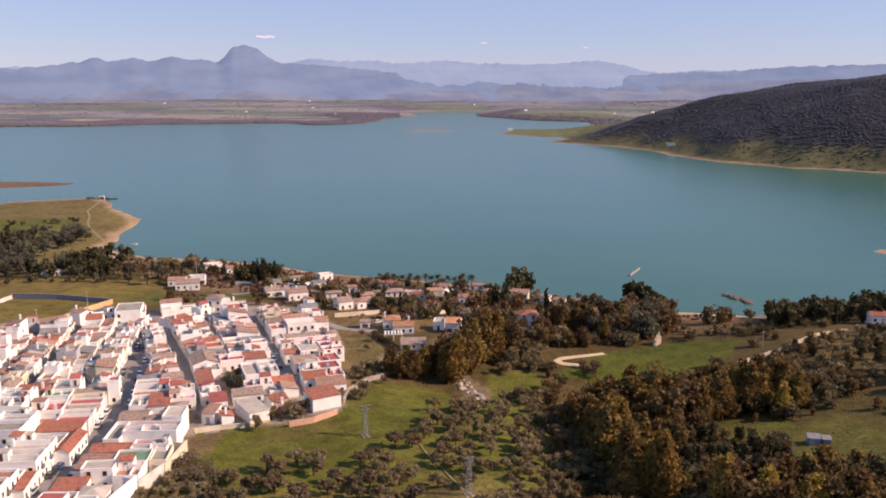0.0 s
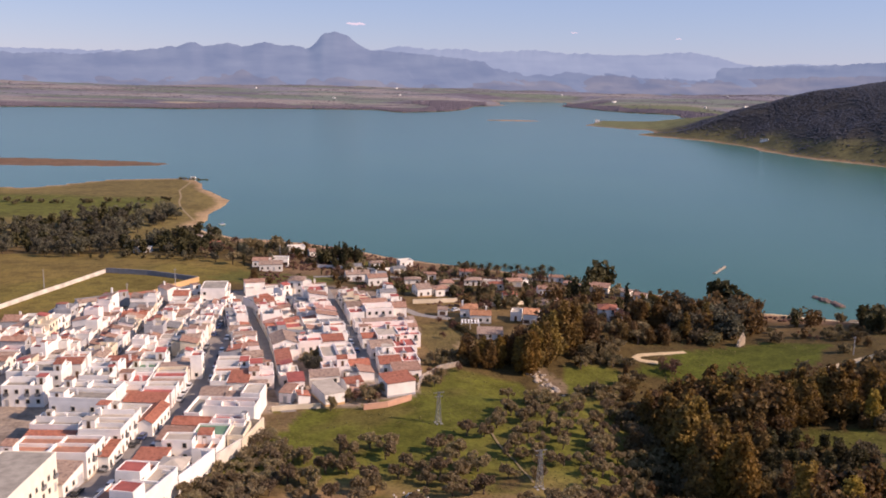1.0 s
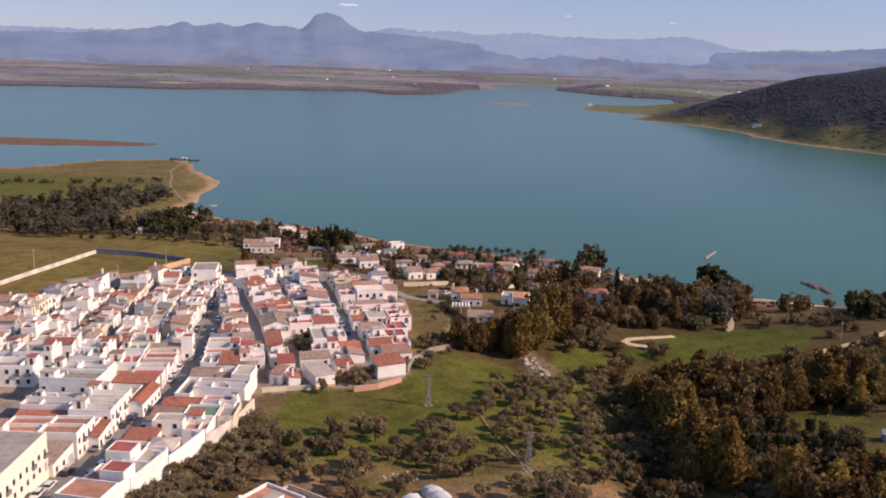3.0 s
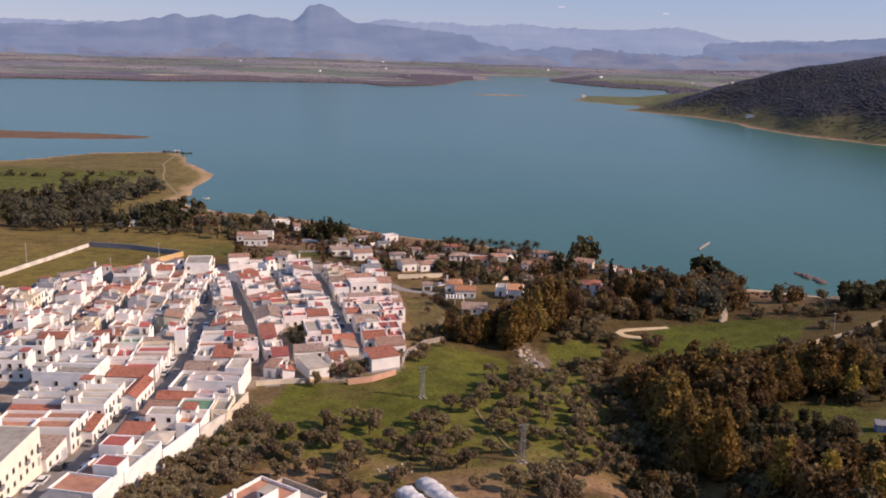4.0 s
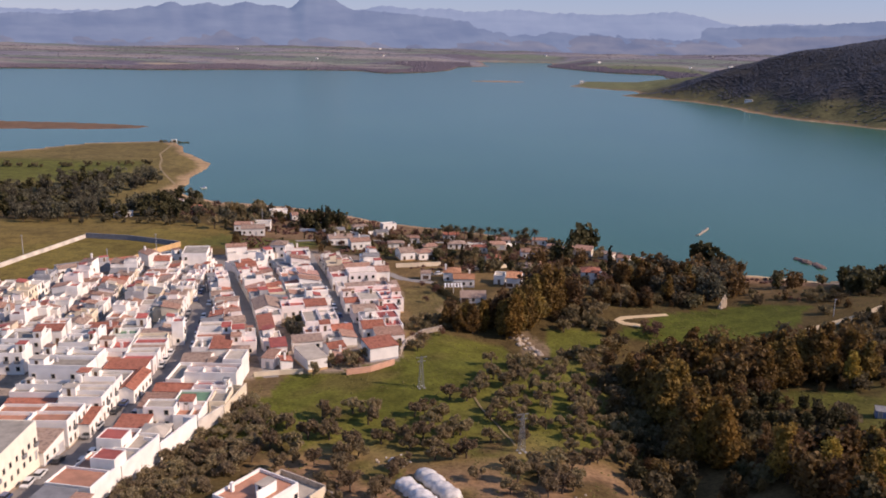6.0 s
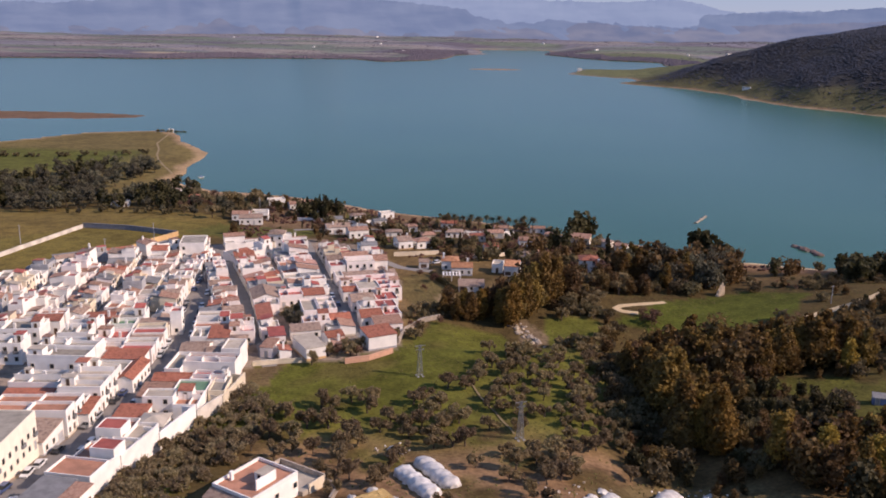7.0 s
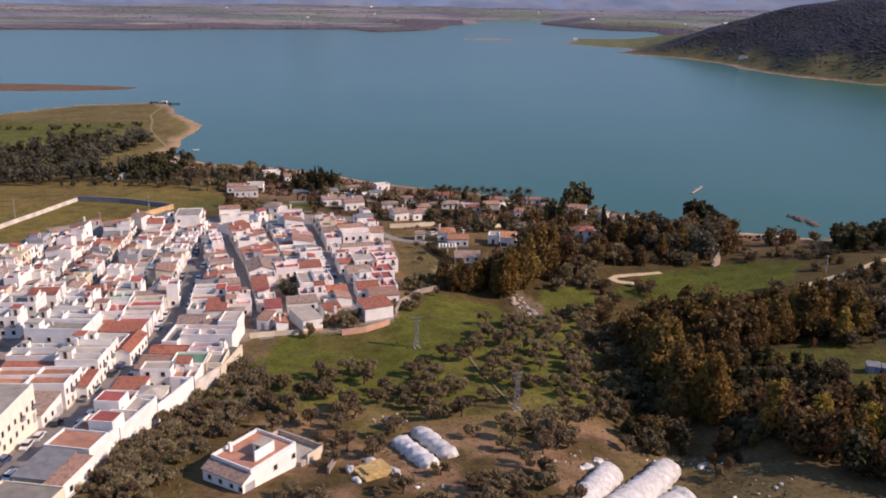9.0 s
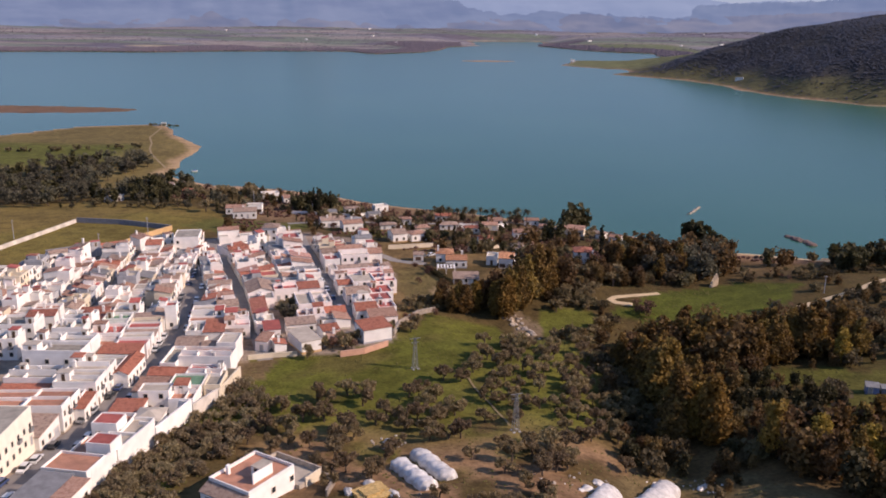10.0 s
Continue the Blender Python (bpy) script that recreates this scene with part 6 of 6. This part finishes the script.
long_wall("field_wall", [(-192, 330), (-183.8, 370), (-172.7, 428)], 1.8, 0.35, LIMEWASH, "long whitewashed wall round a stubble field")
long_wall("field_fence", [(-172.5, 428.5), (-150, 426), (-123, 418)], 2.4, 0.4, FENCE_BLUE, "long grey-blue block fence behind a stubble field")
long_wall("field_wall", [(-122.6, 417.6), (-130, 397), (-136, 376)], 2.4, 0.4, OCHRE, "ochre wall between a field and the village")
long_wall("garden_wall", [(-16.3, 387.1), (-6, 390.6), (4, 394.8)], 1.8, 0.4, CREAM, "cream garden wall beside a lane")
long_wall("garden_wall", [(16, 386.5), (26, 391.5), (35, 397)], 1.5, 0.35, CREAM, "cream garden wall behind the villas")
long_wall("garden_wall", [(10, 443.2), (33, 444.8), (44, 452)], 2.2, 0.4, WHITE, "white promenade wall below the palms")
long_wall("garden_wall", [(-9.5, 268), (-8, 279), (-2.5, 290), (4, 296)], 1.7, 0.45, STONE, "pale stone wall at the edge of the meadow")
long_wall("garden_wall", [(-25, 249.5), (-18, 252.4), (-11, 259)], 1.7, 0.4, SALMON, "salmon-painted yard wall at the edge of the meadow")
for x, y, h, k in ((-28, 256, 4.5, "bare"), (-26, 259, 5, "olive"), (-24, 256, 4.5, "olive"), (-29, 260, 4, "bare"), (-22, 256.5, 4, "bare"), (-31, 256, 4.5, "olive"), (-45.5, 283.5, 6.5, "wood"), (-47.5, 285.5, 5.5, "wood")):
    plant(k, x, y, h, "yard trees of the village")
long_wall("garden_wall", [(-52, 246), (-45, 248.5), (-38, 250)], 1.4, 0.3, CREAM, "low cream wall at the end of the street")
long_wall("farmyard_wall", [(-28.2, 179), (-18.6, 170.1), (-19.5, 163)], 1.5, 0.4, STONE, "low stone wall round a farm yard")
long_wall("garden_wall", [(-74, 470), (-40, 466), (-30, 474)], 1.6, 0.35, WHITE, "low white garden wall among orchards")
street("track", [(12.6, 236), (13.6, 231), (14.6, 226.5), (16.2, 221.5), (18.3, 216), (19.6, 211), (21.2, 206.5), (22.1, 203)], 0.55, WORN, "narrow trodden dirt path through the grove", 0.22, "path")
street("track", [(92, 326.6), (89, 325.5), (80, 323), (73.5, 321), (71, 318.6), (73, 316.4), (79, 315)], 2.6, DIRT, "pale dirt track with a hairpin bend", 0.07, "path")
street("track", [(136, 300), (146.4, 304), (156.1, 308), (168, 316), (179, 325), (196, 334)], 3.6, DIRT, "pale dirt track on the slope", 0.07, "path")
street("track", [(140, 421), (150, 415.5), (161, 410), (174, 402), (190, 393), (215, 392)], 4.2, DIRT, "pale shore path above the water", 0.07, "path")
street("track", [(-190, 640), (-206, 674), (-220, 705), (-229, 731), (-238, 766), (-250, 800), (-258, 860), (-262, 890)], 1.6, WORN, "pale track to the tip of the peninsula", 0.07, "path")
street("track", [(-27, 396), (-23, 380), (-13, 366.5), (-5, 362.5), (1, 361)], 4.6, PAVING, "paved lane beside gardens", 0.07, "path")
street("track", [(-70, 440), (-40, 452), (0, 452), (46, 470), (76, 458)], 4.0, PAVING, "paved promenade lane", 0.07, "path")
street("track", [(-30, 256), (-24, 257)], 2.0, DIRT, "trodden yard path", 0.07, "path")
# clipped hedge between the villa's garden and the rough field
HEDGE = [(0.9 + 0.32 * i, 354.5 - 0.9 * i, gz(0.9 + 0.32 * i, 354.5 - 0.9 * i) + 1.0, 1.0, 1.2) for i in range(31)]
tagged(new("hedge", crown_mesh("hedge", HEDGE, 2600, 0.17, LEAF_DARK, 77)), "long clipped dark green garden hedge", "hedge")


def pergola(x, y, rz, w, d, h):
    e = thing("pergola", pose(x, y, gz(x + w / 2, y + d / 2), 0, 0, rz), "white timber pergola on the terrace of a villa", "pergola")
    for px in (0.1, w / 2, w - 0.1):
        for py in (0.1, d - 0.1):
            part("post", Shape().box(px - 0.12, py - 0.12, -0.3, px + 0.12, py + 0.12, h).make("post", WHITE), e)
    for py in (0.1, d - 0.1):
        part("beam", Shape().box(-0.2, py - 0.1, h, w + 0.2, py + 0.1, h + 0.2).make("beam", WHITE), e)
    slat = Shape().box(-0.28, -0.3, 0, 0.28, d + 0.3, 0.14).make("slat", WHITE)
    for i in range(6):
        part("slat", slat, e, m=pose(0.4 + i * (w - 0.8) / 5, 0, h + 0.2))


pergola(5.4, 345, 0, 7.4, 5.0, 2.6)
for x, y, h in ((-46, 262, 4), (-24, 260, 4), (-21, 262, 4.5), (-27, 263, 4), (-30, 258, 3.2), (-49, 290, 5), (-45, 296, 6), (-48, 294, 5), (-22, 256, 3), (-4, 272, 4), (-2, 280, 4), (-5, 300, 5), (-1, 304, 4.5)):
    plant("olive", x, y, h, "yard trees of the village")
for x, y in ((-2, 330), (-4, 352), (2, 344), (-6, 284), (4, 290)):
    plant("bare", x, y, rng.uniform(3, 4.5), "yard trees of the village")

# ------------------------------------------------------------------ pylons and poles
def pylon(x, y, h, rz):
    e = thing("pylon", pose(x, y, gz(x, y), 0, 0, rz), "grey steel lattice power pylon in the grove", "pylon", "power pylons")
    s = Shape()
    b, t = 0.75, 0.22
    foot = [(-b, -b), (b, -b), (b, b), (-b, b)]
    at = lambda k, u: Vector((foot[k][0] * (1 - u) + foot[k][0] / b * t * u, foot[k][1] * (1 - u) + foot[k][1] / b * t * u, h * u - 0.2 * (u == 0)))
    for k in range(4):
        s.bar(at(k, 0), at(k, 1), 0.075, 4)
        for i in range(8):
            s.bar(at(k, i / 8), at((k + 1) % 4, (i + 1) / 8), 0.035, 4)
            s.bar(at((k + 1) % 4, i / 8), at(k, (i + 1) / 8), 0.035, 4)
    part("lattice", s.make("lattice", STEEL), e)
    for z, w in ((h - 0.3, 1.6), (h - 1.5, 1.2)):
        a = Shape()
        a.box(-w, -0.09, z, w, 0.09, z + 0.16)
        part("crossarm", a.make("crossarm", STEEL), e)
        for q in (-w + 0.1, w - 0.1):
            i = Shape()
            i.bar((q, 0, z - 0.7), (q, 0, z), 0.09, 8)
            part("insulator", i.make("insulator", TIMBER), e)
    for k in range(4):
        f = Shape()
        f.box(foot[k][0] - 0.3, foot[k][1] - 0.3, -0.5, foot[k][0] + 0.3, foot[k][1] + 0.3, 0.15)
        part("footing", f.make("footing", RENDER_GREY), e)


pylon(-2.3, 241.2, 9.6, 20)
pylon(23.2, 200.4, 10.2, 20)
for x, y, h in ((-187, 392, 9), (-128, 398, 10), (-141, 372, 8), (150, 312, 7), (-96, 486, 9), (186, 372, 7)):
    s = Shape()
    s.bar((0, 0, -0.3), (0, 0, h), 0.17, 8, 0.11).box(-0.7, -0.05, h - 0.5, 0.7, 0.05, h - 0.38)
    ob = tagged(new("utility_pole", s.make("utility_pole", RENDER_GREY)), "slim grey concrete utility pole", "pole", "utility poles")
    ob.matrix_basis = pose(x, y, gz(x, y))

# ------------------------------------------------------------------ farm in the grove
def farmhouse():
    x, y, rz, w, d, h = -33.9, 156.0, 57.0, 13.4, 11.0, 4.1
    z0 = gz(-33, 163) + 0.3
    e = thing("farmhouse", pose(x, y, z0, 0, 0, rz), "white farmhouse with a red-tiled roof terrace and a lean-to", "house")
    s = Shape()
    s.box(0, 0, -2.5, w, d, h)
    part("wall", s.make("wall", WHITE), e)
    part("parapet", parapet_mesh(w, d, h, 0.75, WHITE, 0.3), e)
    part("terrace", Shape().box(0.3, 0.3, h, w - 0.3, d - 0.3, h + 0.05).make("terrace", TERRACE_CLAY), e)
    r = Shape()
    r.box(3.6, 2.2, h + 0.05, 9.2, 2.5, h + 2.3)
    part("dividing_wall", r.make("dividing_wall", WHITE), e)
    r = Shape()
    r.box(6.0, 2.5, h + 0.05, 9.6, 5.0, h + 2.2)
    room = part("roof_room", r.make("roof_room", WHITE), e)
    part("room_roof", Shape().box(5.9, 2.4, h + 2.2, 9.7, 5.1, h + 2.32).make("room_roof", TERRACE_PALE), room)
    part("door", door_mesh(0.9, 2.0, GLASS), room, m=pose(6.0, 3.7, h + 0.05, 0, 0, -90))
    l = Shape()
    l.box(-2.4, 0, -2.5, 0, d, 2.9)
    l.add([(-2.4, 0, 2.9), (0, 0, 2.9), (0, 0, 4.0), (-2.4, d, 2.9), (0, d, 2.9), (0, d, 4.0)], [(0, 1, 2), (3, 5, 4), (0, 2, 5, 3)])
    part("lean_to", l.make("lean_to", WHITE), e)
    t = [(-2.7, -0.2, 2.9), (0, -0.2, 4.15), (0, d + 0.2, 4.15), (-2.7, d + 0.2, 2.9)]
    q = Shape().add(t + [(a, b, c - 0.14) for a, b, c in t], [(0, 1, 2, 3), (7, 6, 5, 4), (0, 4, 5, 1), (1, 5, 6, 2), (2, 6, 7, 3), (3, 7, 4, 0)])
    part("lean_to_roof", q.make("lean_to_roof", TILE_BROWN), e)
    for px, big in ((2.3, 1), (7.0, 0), (12.5, 0)):
        if big:
            part("door", door_mesh(2.4, 2.5, RENDER_GREY), e, m=pose(px - 2.6, 0, -0.3))
        else:
            part("window", window_mesh(1.1, 1.2), e, m=pose(px, 0, 1.4))
    for py in (2.0, 5.0, 8.0, 10.5):
        part("window", window_mesh(0.9, 1.0), e, m=pose(-2.4, d - py, 1.0, 0, 0, -90))
    part("chimney", chimney_mesh(1.0), e, m=pose(4.0, d - 1.5, h + 0.6))
    part("patio", Shape().box(w + 0.01, -1.2, -3.0, w + 6.6, d, 0.2).make("patio", TERRACE_PALE), e)
    part("patio_wall", Shape().box(w + 6.6, -1.5, -3.0, w + 6.95, d + 0.3, 1.5).make("patio_wall", STONE), e)
    part("patio_wall", Shape().box(w + 1.8, -1.5, -3.0, w + 6.59, -1.2, 1.3).make("patio_wall", CREAM), e)
    part("patio_wall", Shape().box(w + 0.01, d + 0.01, -3.0, w + 6.59, d + 0.3, 1.5).make("patio_wall", STONE), e)


farmhouse()


def loaf(name, p0, p1, r, h, mat, label, category, bumps, seed, ribs=0.0, group=""):
    """A long rounded heap or tunnel under film, lumpy along its length, with closed ends."""
    a, b = Vector(p0), Vector(p1)
    length, u = (b - a).length, (b - a).normalized()
    n, m = max(10, int(length / 0.45)), 13
    V, F = [], []
    for i in range(n + 1):
        v = i / n
        end = min(1.0, math.sqrt(max(0.0, 1 - (abs(2 * v - 1)) ** 14)) + 0.45)
        lump = 1 + bumps * (abs(math.sin(v * length * 0.8 + seed + 1.3 * noise.noise(Vector((v * length * 0.3, seed, 0))))) * 2 - 1) + 1.5 * bumps * noise.noise(Vector((v * length * 0.45, seed, 3))) + ribs * abs(math.sin(v * length * math.pi / 1.5))
        for k in range(m):
            t = math.pi * k / (m - 1)
            j = 1 + 2.2 * bumps * noise.noise(Vector((v * length * 0.9, k * 0.8, seed)))
            off = math.cos(t) * r * end * lump * j
            p = a + u * (v * length) + Vector((-u.y, u.x)) * off
            V.append((p.x, p.y, gz(p.x, p.y) - 0.1 + math.sin(t) ** 0.8 * h * end * lump * j))
        if i:
            F += [((i - 1) * m + k, (i - 1) * m + k + 1, i * m + k + 1, i * m + k) for k in range(m - 1)]
    F += [tuple(range(m)), tuple(n * m + k for k in range(m - 1, -1, -1))]
    me = mesh(name, V, F, mat)
    me.polygons.foreach_set("use_smooth", np.array([len(q) == 4 for q in F]))
    return tagged(new(name, me), label, category, group)


loaf("film_cover", (-5.3, 179.6), (1.8, 166.4), 2.3, 2.1, PLASTIC, "crumpled white plastic sheet over a long straw heap", "plastic sheet", 0.07, 0.4, group="covered heaps")
loaf("film_cover", (-1.2, 185.6), (6.2, 171.4), 2.3, 2.1, PLASTIC, "crumpled white plastic sheet over a long straw heap", "plastic sheet", 0.07, 2.4, group="covered heaps")
loaf("plastic_tunnel", (28, 147), (41.6, 172.2), 2.6, 2.5, PLASTIC, "white plastic farm tunnel with torn end", "tunnel", 0.05, 1.0, 0.015, "plastic tunnels")
loaf("plastic_tunnel", (36, 150), (57.2, 182.2), 3.0, 2.9, PLASTIC, "white plastic farm tunnel with torn end", "tunnel", 0.05, 2.0, 0.015, "plastic tunnels")
loaf("plastic_tunnel", (46, 158), (58, 171.5), 2.4, 1.7, PLASTIC, "collapsed white plastic farm tunnel", "tunnel", 0.12, 3.0, 0.05, "plastic tunnels")

stack = thing("straw_stack", pose(-10.2, 163.8, gz(-10.2, 163.8), 0, 0, 35), "stack of golden straw bales beside film", "straw")
bale = Shape().box(-0.6, -0.35, 0, 0.6, 0.35, 0.5).make("bale", STRAW)
for i in range(6):
    for j in range(9):
        for k in range(3 if 0 < i < 5 and 1 < j < 7 and cr.random() < 0.8 else 2):
            part("bale", bale, stack, m=pose(-2.9 + 1.16 * i + cr.uniform(-0.1, 0.1), -2.7 + 0.66 * j, 0.5 * k - 0.15, cr.uniform(-4, 4), cr.uniform(-4, 4), cr.uniform(-14, 14)))
for p, q, r, h in (((-7.2, 166.0), (-4.6, 161.4), 0.9, 0.9), ((-12.5, 169.2), (-9.8, 169.8), 0.8, 0.8), ((-13.9, 160.8), (-12.6, 158.6), 0.6, 0.6), ((-15.2, 166.0), (-14.8, 163.2), 0.7, 0.9),
                   ((-9.0, 194.0), (-5.0, 191.0), 1.0, 0.9), ((34.0, 169.6), (37.4, 172.6), 0.9, 0.6), ((38, 175), (42.5, 175.6), 1.0, 0.7), ((64.2, 182.0), (66.6, 184.2), 0.7, 0.6)):
    loaf("plastic_film", p, q, r, h, PLASTIC, "crumpled heap of white plastic film", "plastic film", 0.25, p[0], group="heaps of film")


def rock(name, x, y, size, mat, label, category, seed, flat=0.7, group=""):
    bm = bmesh.new()
    bmesh.ops.create_icosphere(bm, subdivisions=2, radius=1)
    for v in bm.verts:
        k = 1 + 0.45 * noise.noise(v.co * 1.3 + Vector((seed, 0, 0))) + 0.15 * noise.noise(v.co * 4 + Vector((0, seed, 0)))
        v.co = Vector((v.co.x * k * size, v.co.y * k * size * 0.8, v.co.z * k * size * flat))
    me = bpy.data.meshes.new(name)
    bm.to_mesh(me)
    bm.free()
    me.materials.append(mat)
    ob = tagged(new(name, me), label, category, group)
    ob.matrix_basis = pose(x, y, max(gz(x, y), -0.15) + size * flat * 0.2, 0, 0, seed * 40)
    return ob


for i in range(60):
    cx, cy, sp = cr.choice([(40, 174, 3), (58, 184, 3), (65, 183, 3), (74, 168, 4), (-8, 192, 4), (2, 160, 6), (30, 174, 4)])
    rock("stone", cx + cr.gauss(0, sp), cy + cr.gauss(0, sp * 0.8), cr.uniform(0.18, 0.55), cr.choice([STONE, PLASTIC, STONE, WHITE]), "pale loose stone on bare earth", "stone", i * 1.3, group="loose stones")
for i in range(40):
    u = cr.random()
    rock("rock", 31 + 7 * u + cr.gauss(0, 1.6), 302 - 19 * u + cr.gauss(0, 2.4), cr.uniform(0.35, 1.3), cr.choice([LIME, STONE, STONE]), "pale rock breaking out of a bank", "rock", i * 2.1, 0.6, "rocky bank")
for i in range(34):
    u = cr.random()
    rock("rubble", 192.5 + 7 * u + cr.uniform(-1.6, 1.6), 447 - 19 * u + cr.uniform(-1, 1), cr.uniform(1.2, 2.6), BROWN_ROCK, "brown rubble rising from the water", "rock", i * 1.7, 0.45, "rubble islet")
for i in range(16):
    u = cr.random()
    rock("rubble", 154 + 13.5 * u + cr.uniform(-0.8, 0.8), 499 + 22 * u + cr.uniform(-0.8, 0.8), cr.uniform(0.7, 1.3), cr.choice([STONE, BROWN_ROCK]), "pale rubble of a drowned wall in the water", "rock", i * 2.7, 0.35, "drowned wall")
s = Shape()
s.add([(-0.4, -11, -0.4), (0.5, -11, -0.4), (0.5, 11, -0.4), (-0.4, 11, -0.4), (-0.3, -11, 0.5), (0.4, -11, 0.4), (0.4, 11, 0.6), (-0.3, 11, 0.7)], BOX)
tagged(new("drowned_wall", s.make("drowned_wall", STONE)), "pale masonry wall standing in the lake", "wall").matrix_basis = pose(161, 509.5, 0, 0, 0, -31.5)

# pale outcrop, pool, shack, boat
for i, (x, y, r, f) in enumerate(((117, 337, 1.1, 3.2), (117.9, 338, 0.9, 4.6), (116.0, 336, 1.0, 2.2), (118.4, 339, 1.0, 3.4), (115.2, 335.4, 0.8, 1.2))):
    rock("outcrop", x, y, r, LIME, "weathered pale limestone outcrop at the meadow edge", "rock", i * 3.1, f, "limestone outcrop")
p = Shape().box(-4.6, -2.8, -0.6, 4.6, 2.8, 0.12)
pool = thing("swimming_pool", pose(103, 361, gz(103, 361) + 0.2, 0, 0, -20), "small blue garden swimming pool with pale rim", "pool")
part("rim", p.make("rim", WHITE), pool)
part("water", Shape().box(-4.0, -2.2, 0.0, 4.0, 2.2, 0.15).make("water", POOL), pool)
hut = thing("shack", pose(122, 222.6, gz(123, 224), 0, 0, -20), "blue-grey corrugated farm shack on a clearing", "hut")
part("wall", Shape().box(0, 0, -0.5, 3.4, 2.8, 2.1).make("wall", BLUE_SHEET), hut)
part("roof", pitched(3.4, 2.8, 2.2, 0.5, 0.15, 0.08, "shed").make("roof", SHEET_GREY), hut)
part("door", door_mesh(0.9, 1.95, RENDER_GREY), hut, m=pose(1.2, 0, 0))
hut2 = thing("shack", pose(126.0, 221.6, gz(128, 222), 0, 0, -15), "low dark corrugated farm shack", "hut")
part("wall", Shape().box(0, 0, -0.5, 2.2, 2.2, 1.4).make("wall", FENCE_BLUE), hut2)
part("roof", pitched(2.2, 2.2, 1.5, 0.4, 0.2, 0.08, "shed").make("roof", SHEET_GREY), hut2)
boat = thing("boat", pose(-166, 628, 0, 0, 0, 20), "small white boat moored off the beach", "boat")
s = Shape()
hull = [(-2.6, 0, 0.8), (-1.6, -0.9, 0.6), (2.4, -0.9, 0.6), (2.4, 0.9, 0.6), (-1.6, 0.9, 0.6)]
s.add(hull + [(x * 0.8, y * 0.6, -0.4) for x, y, _ in hull], [(0, 4, 3, 2, 1), (5, 6, 7, 8, 9)] + [(i, (i + 1) % 5, 5 + (i + 1) % 5, 5 + i) for i in range(5)])
part("hull", s.make("hull", WHITE), boat)
part("cabin", Shape().box(-0.4, -0.55, 0.6, 1.0, 0.55, 1.5).make("cabin", BLUE_SHEET), boat)

# small clouds over the range, their sunlit brightness set as a glow
for az, el, w, seed in ((-6.2, 2.9, 42, 1), (7.6, 2.6, 16, 2), (14.0, 2.3, 14, 3)):
    bm = bmesh.new()
    for i in range(5):
        m = pose((i - 2) * w * 0.42, 0, 2 * math.sin(i * 2.2 + seed)) @ Matrix.Diagonal((w * 0.38, w * 0.2, w * 0.13 * (1.2 - 0.2 * abs(i - 2)), 1))
        bmesh.ops.create_icosphere(bm, subdivisions=3, radius=1, matrix=m)
    for v in bm.verts:
        v.co += Vector((0, 0, 1)) * 2.5 * noise.noise(v.co * 0.08 + Vector((seed, 0, 0)))
    me = bpy.data.meshes.new("cloud")
    bm.to_mesh(me)
    bm.free()
    me.materials.append(distant("cloud_white", (0.60, 0.57, 0.68), (0.66, 0.62, 0.72), 1.0) if "cloud_white" not in bpy.data.materials else bpy.data.materials["cloud_white"])
    a, d = radians(az), 4850
    tagged(new("cloud", me), "small pale cloud above the mountains", "cloud", kind="structure").matrix_basis = pose(d * math.sin(a), d * math.cos(a), 112 + d * math.tan(radians(el)), 0, 0, -az)


# the farther trees and bushes of the most common kinds, joined
def joined(kind, name, label, category):
    V, F, S, k = [], [], [], 0
    for e, m in REST.get(kind, []):
        mm = np.array(m)
        for slot, child in enumerate(sorted(e.children, key=lambda c: c.name, reverse=True)):
            me = child.data
            co = np.empty(len(me.vertices) * 3)
            me.vertices.foreach_get("co", co)
            co = co.reshape(-1, 3)
            if slot == 1:                                  # the crown: fewer and larger clumps far off
                q = co.reshape(-1, 4, 3)[::4]
                mid = q.mean(1, keepdims=True)
                co = ((q - mid) * 1.75 + mid).reshape(-1, 3)
                polys = [(4 * i, 4 * i + 1, 4 * i + 2, 4 * i + 3) for i in range(len(q))]
            else:
                polys = [tuple(q.vertices) for q in me.polygons]
            V.append(co @ mm[:3, :3].T + mm[:3, 3])
            F += [tuple(i + k for i in q) for q in polys]
            S += [slot] * len(polys)
            k += len(co)
    if V:
        mats = [c.data.materials[0] for c in sorted(REST[kind][0][0].children, key=lambda c: c.name, reverse=True)]
        tagged(new(name, mesh(name, np.concatenate(V).tolist(), F, mats, S)), label, category, kind="stuff")


joined("olive", "olive_wood", "farther grey-green olive trees and shrubs", "trees")
joined("bush", "bush_scrub", "farther low evergreen bushes", "bushes")
joined("dull", "broadleaf_wood", "farther olive-brown broadleaf trees", "trees")
joined("pine", "pine_wood", "farther dark green pine trees", "trees")
joined("wood", "peninsula_wood", "farther dark grey-green broadleaf trees", "trees")
joined("scrub", "dry_scrub", "farther dry grey-brown shrubs", "bushes")
joined("gold", "eucalyptus_wood", "farther golden eucalyptus trees", "trees")
joined("bare", "bare_wood", "farther leafless russet trees", "trees")

for pool in TREES.values():
    for e, _, used in pool:
        if not used:
            for o in (*e.children_recursive, e):
                bpy.data.objects.remove(o)
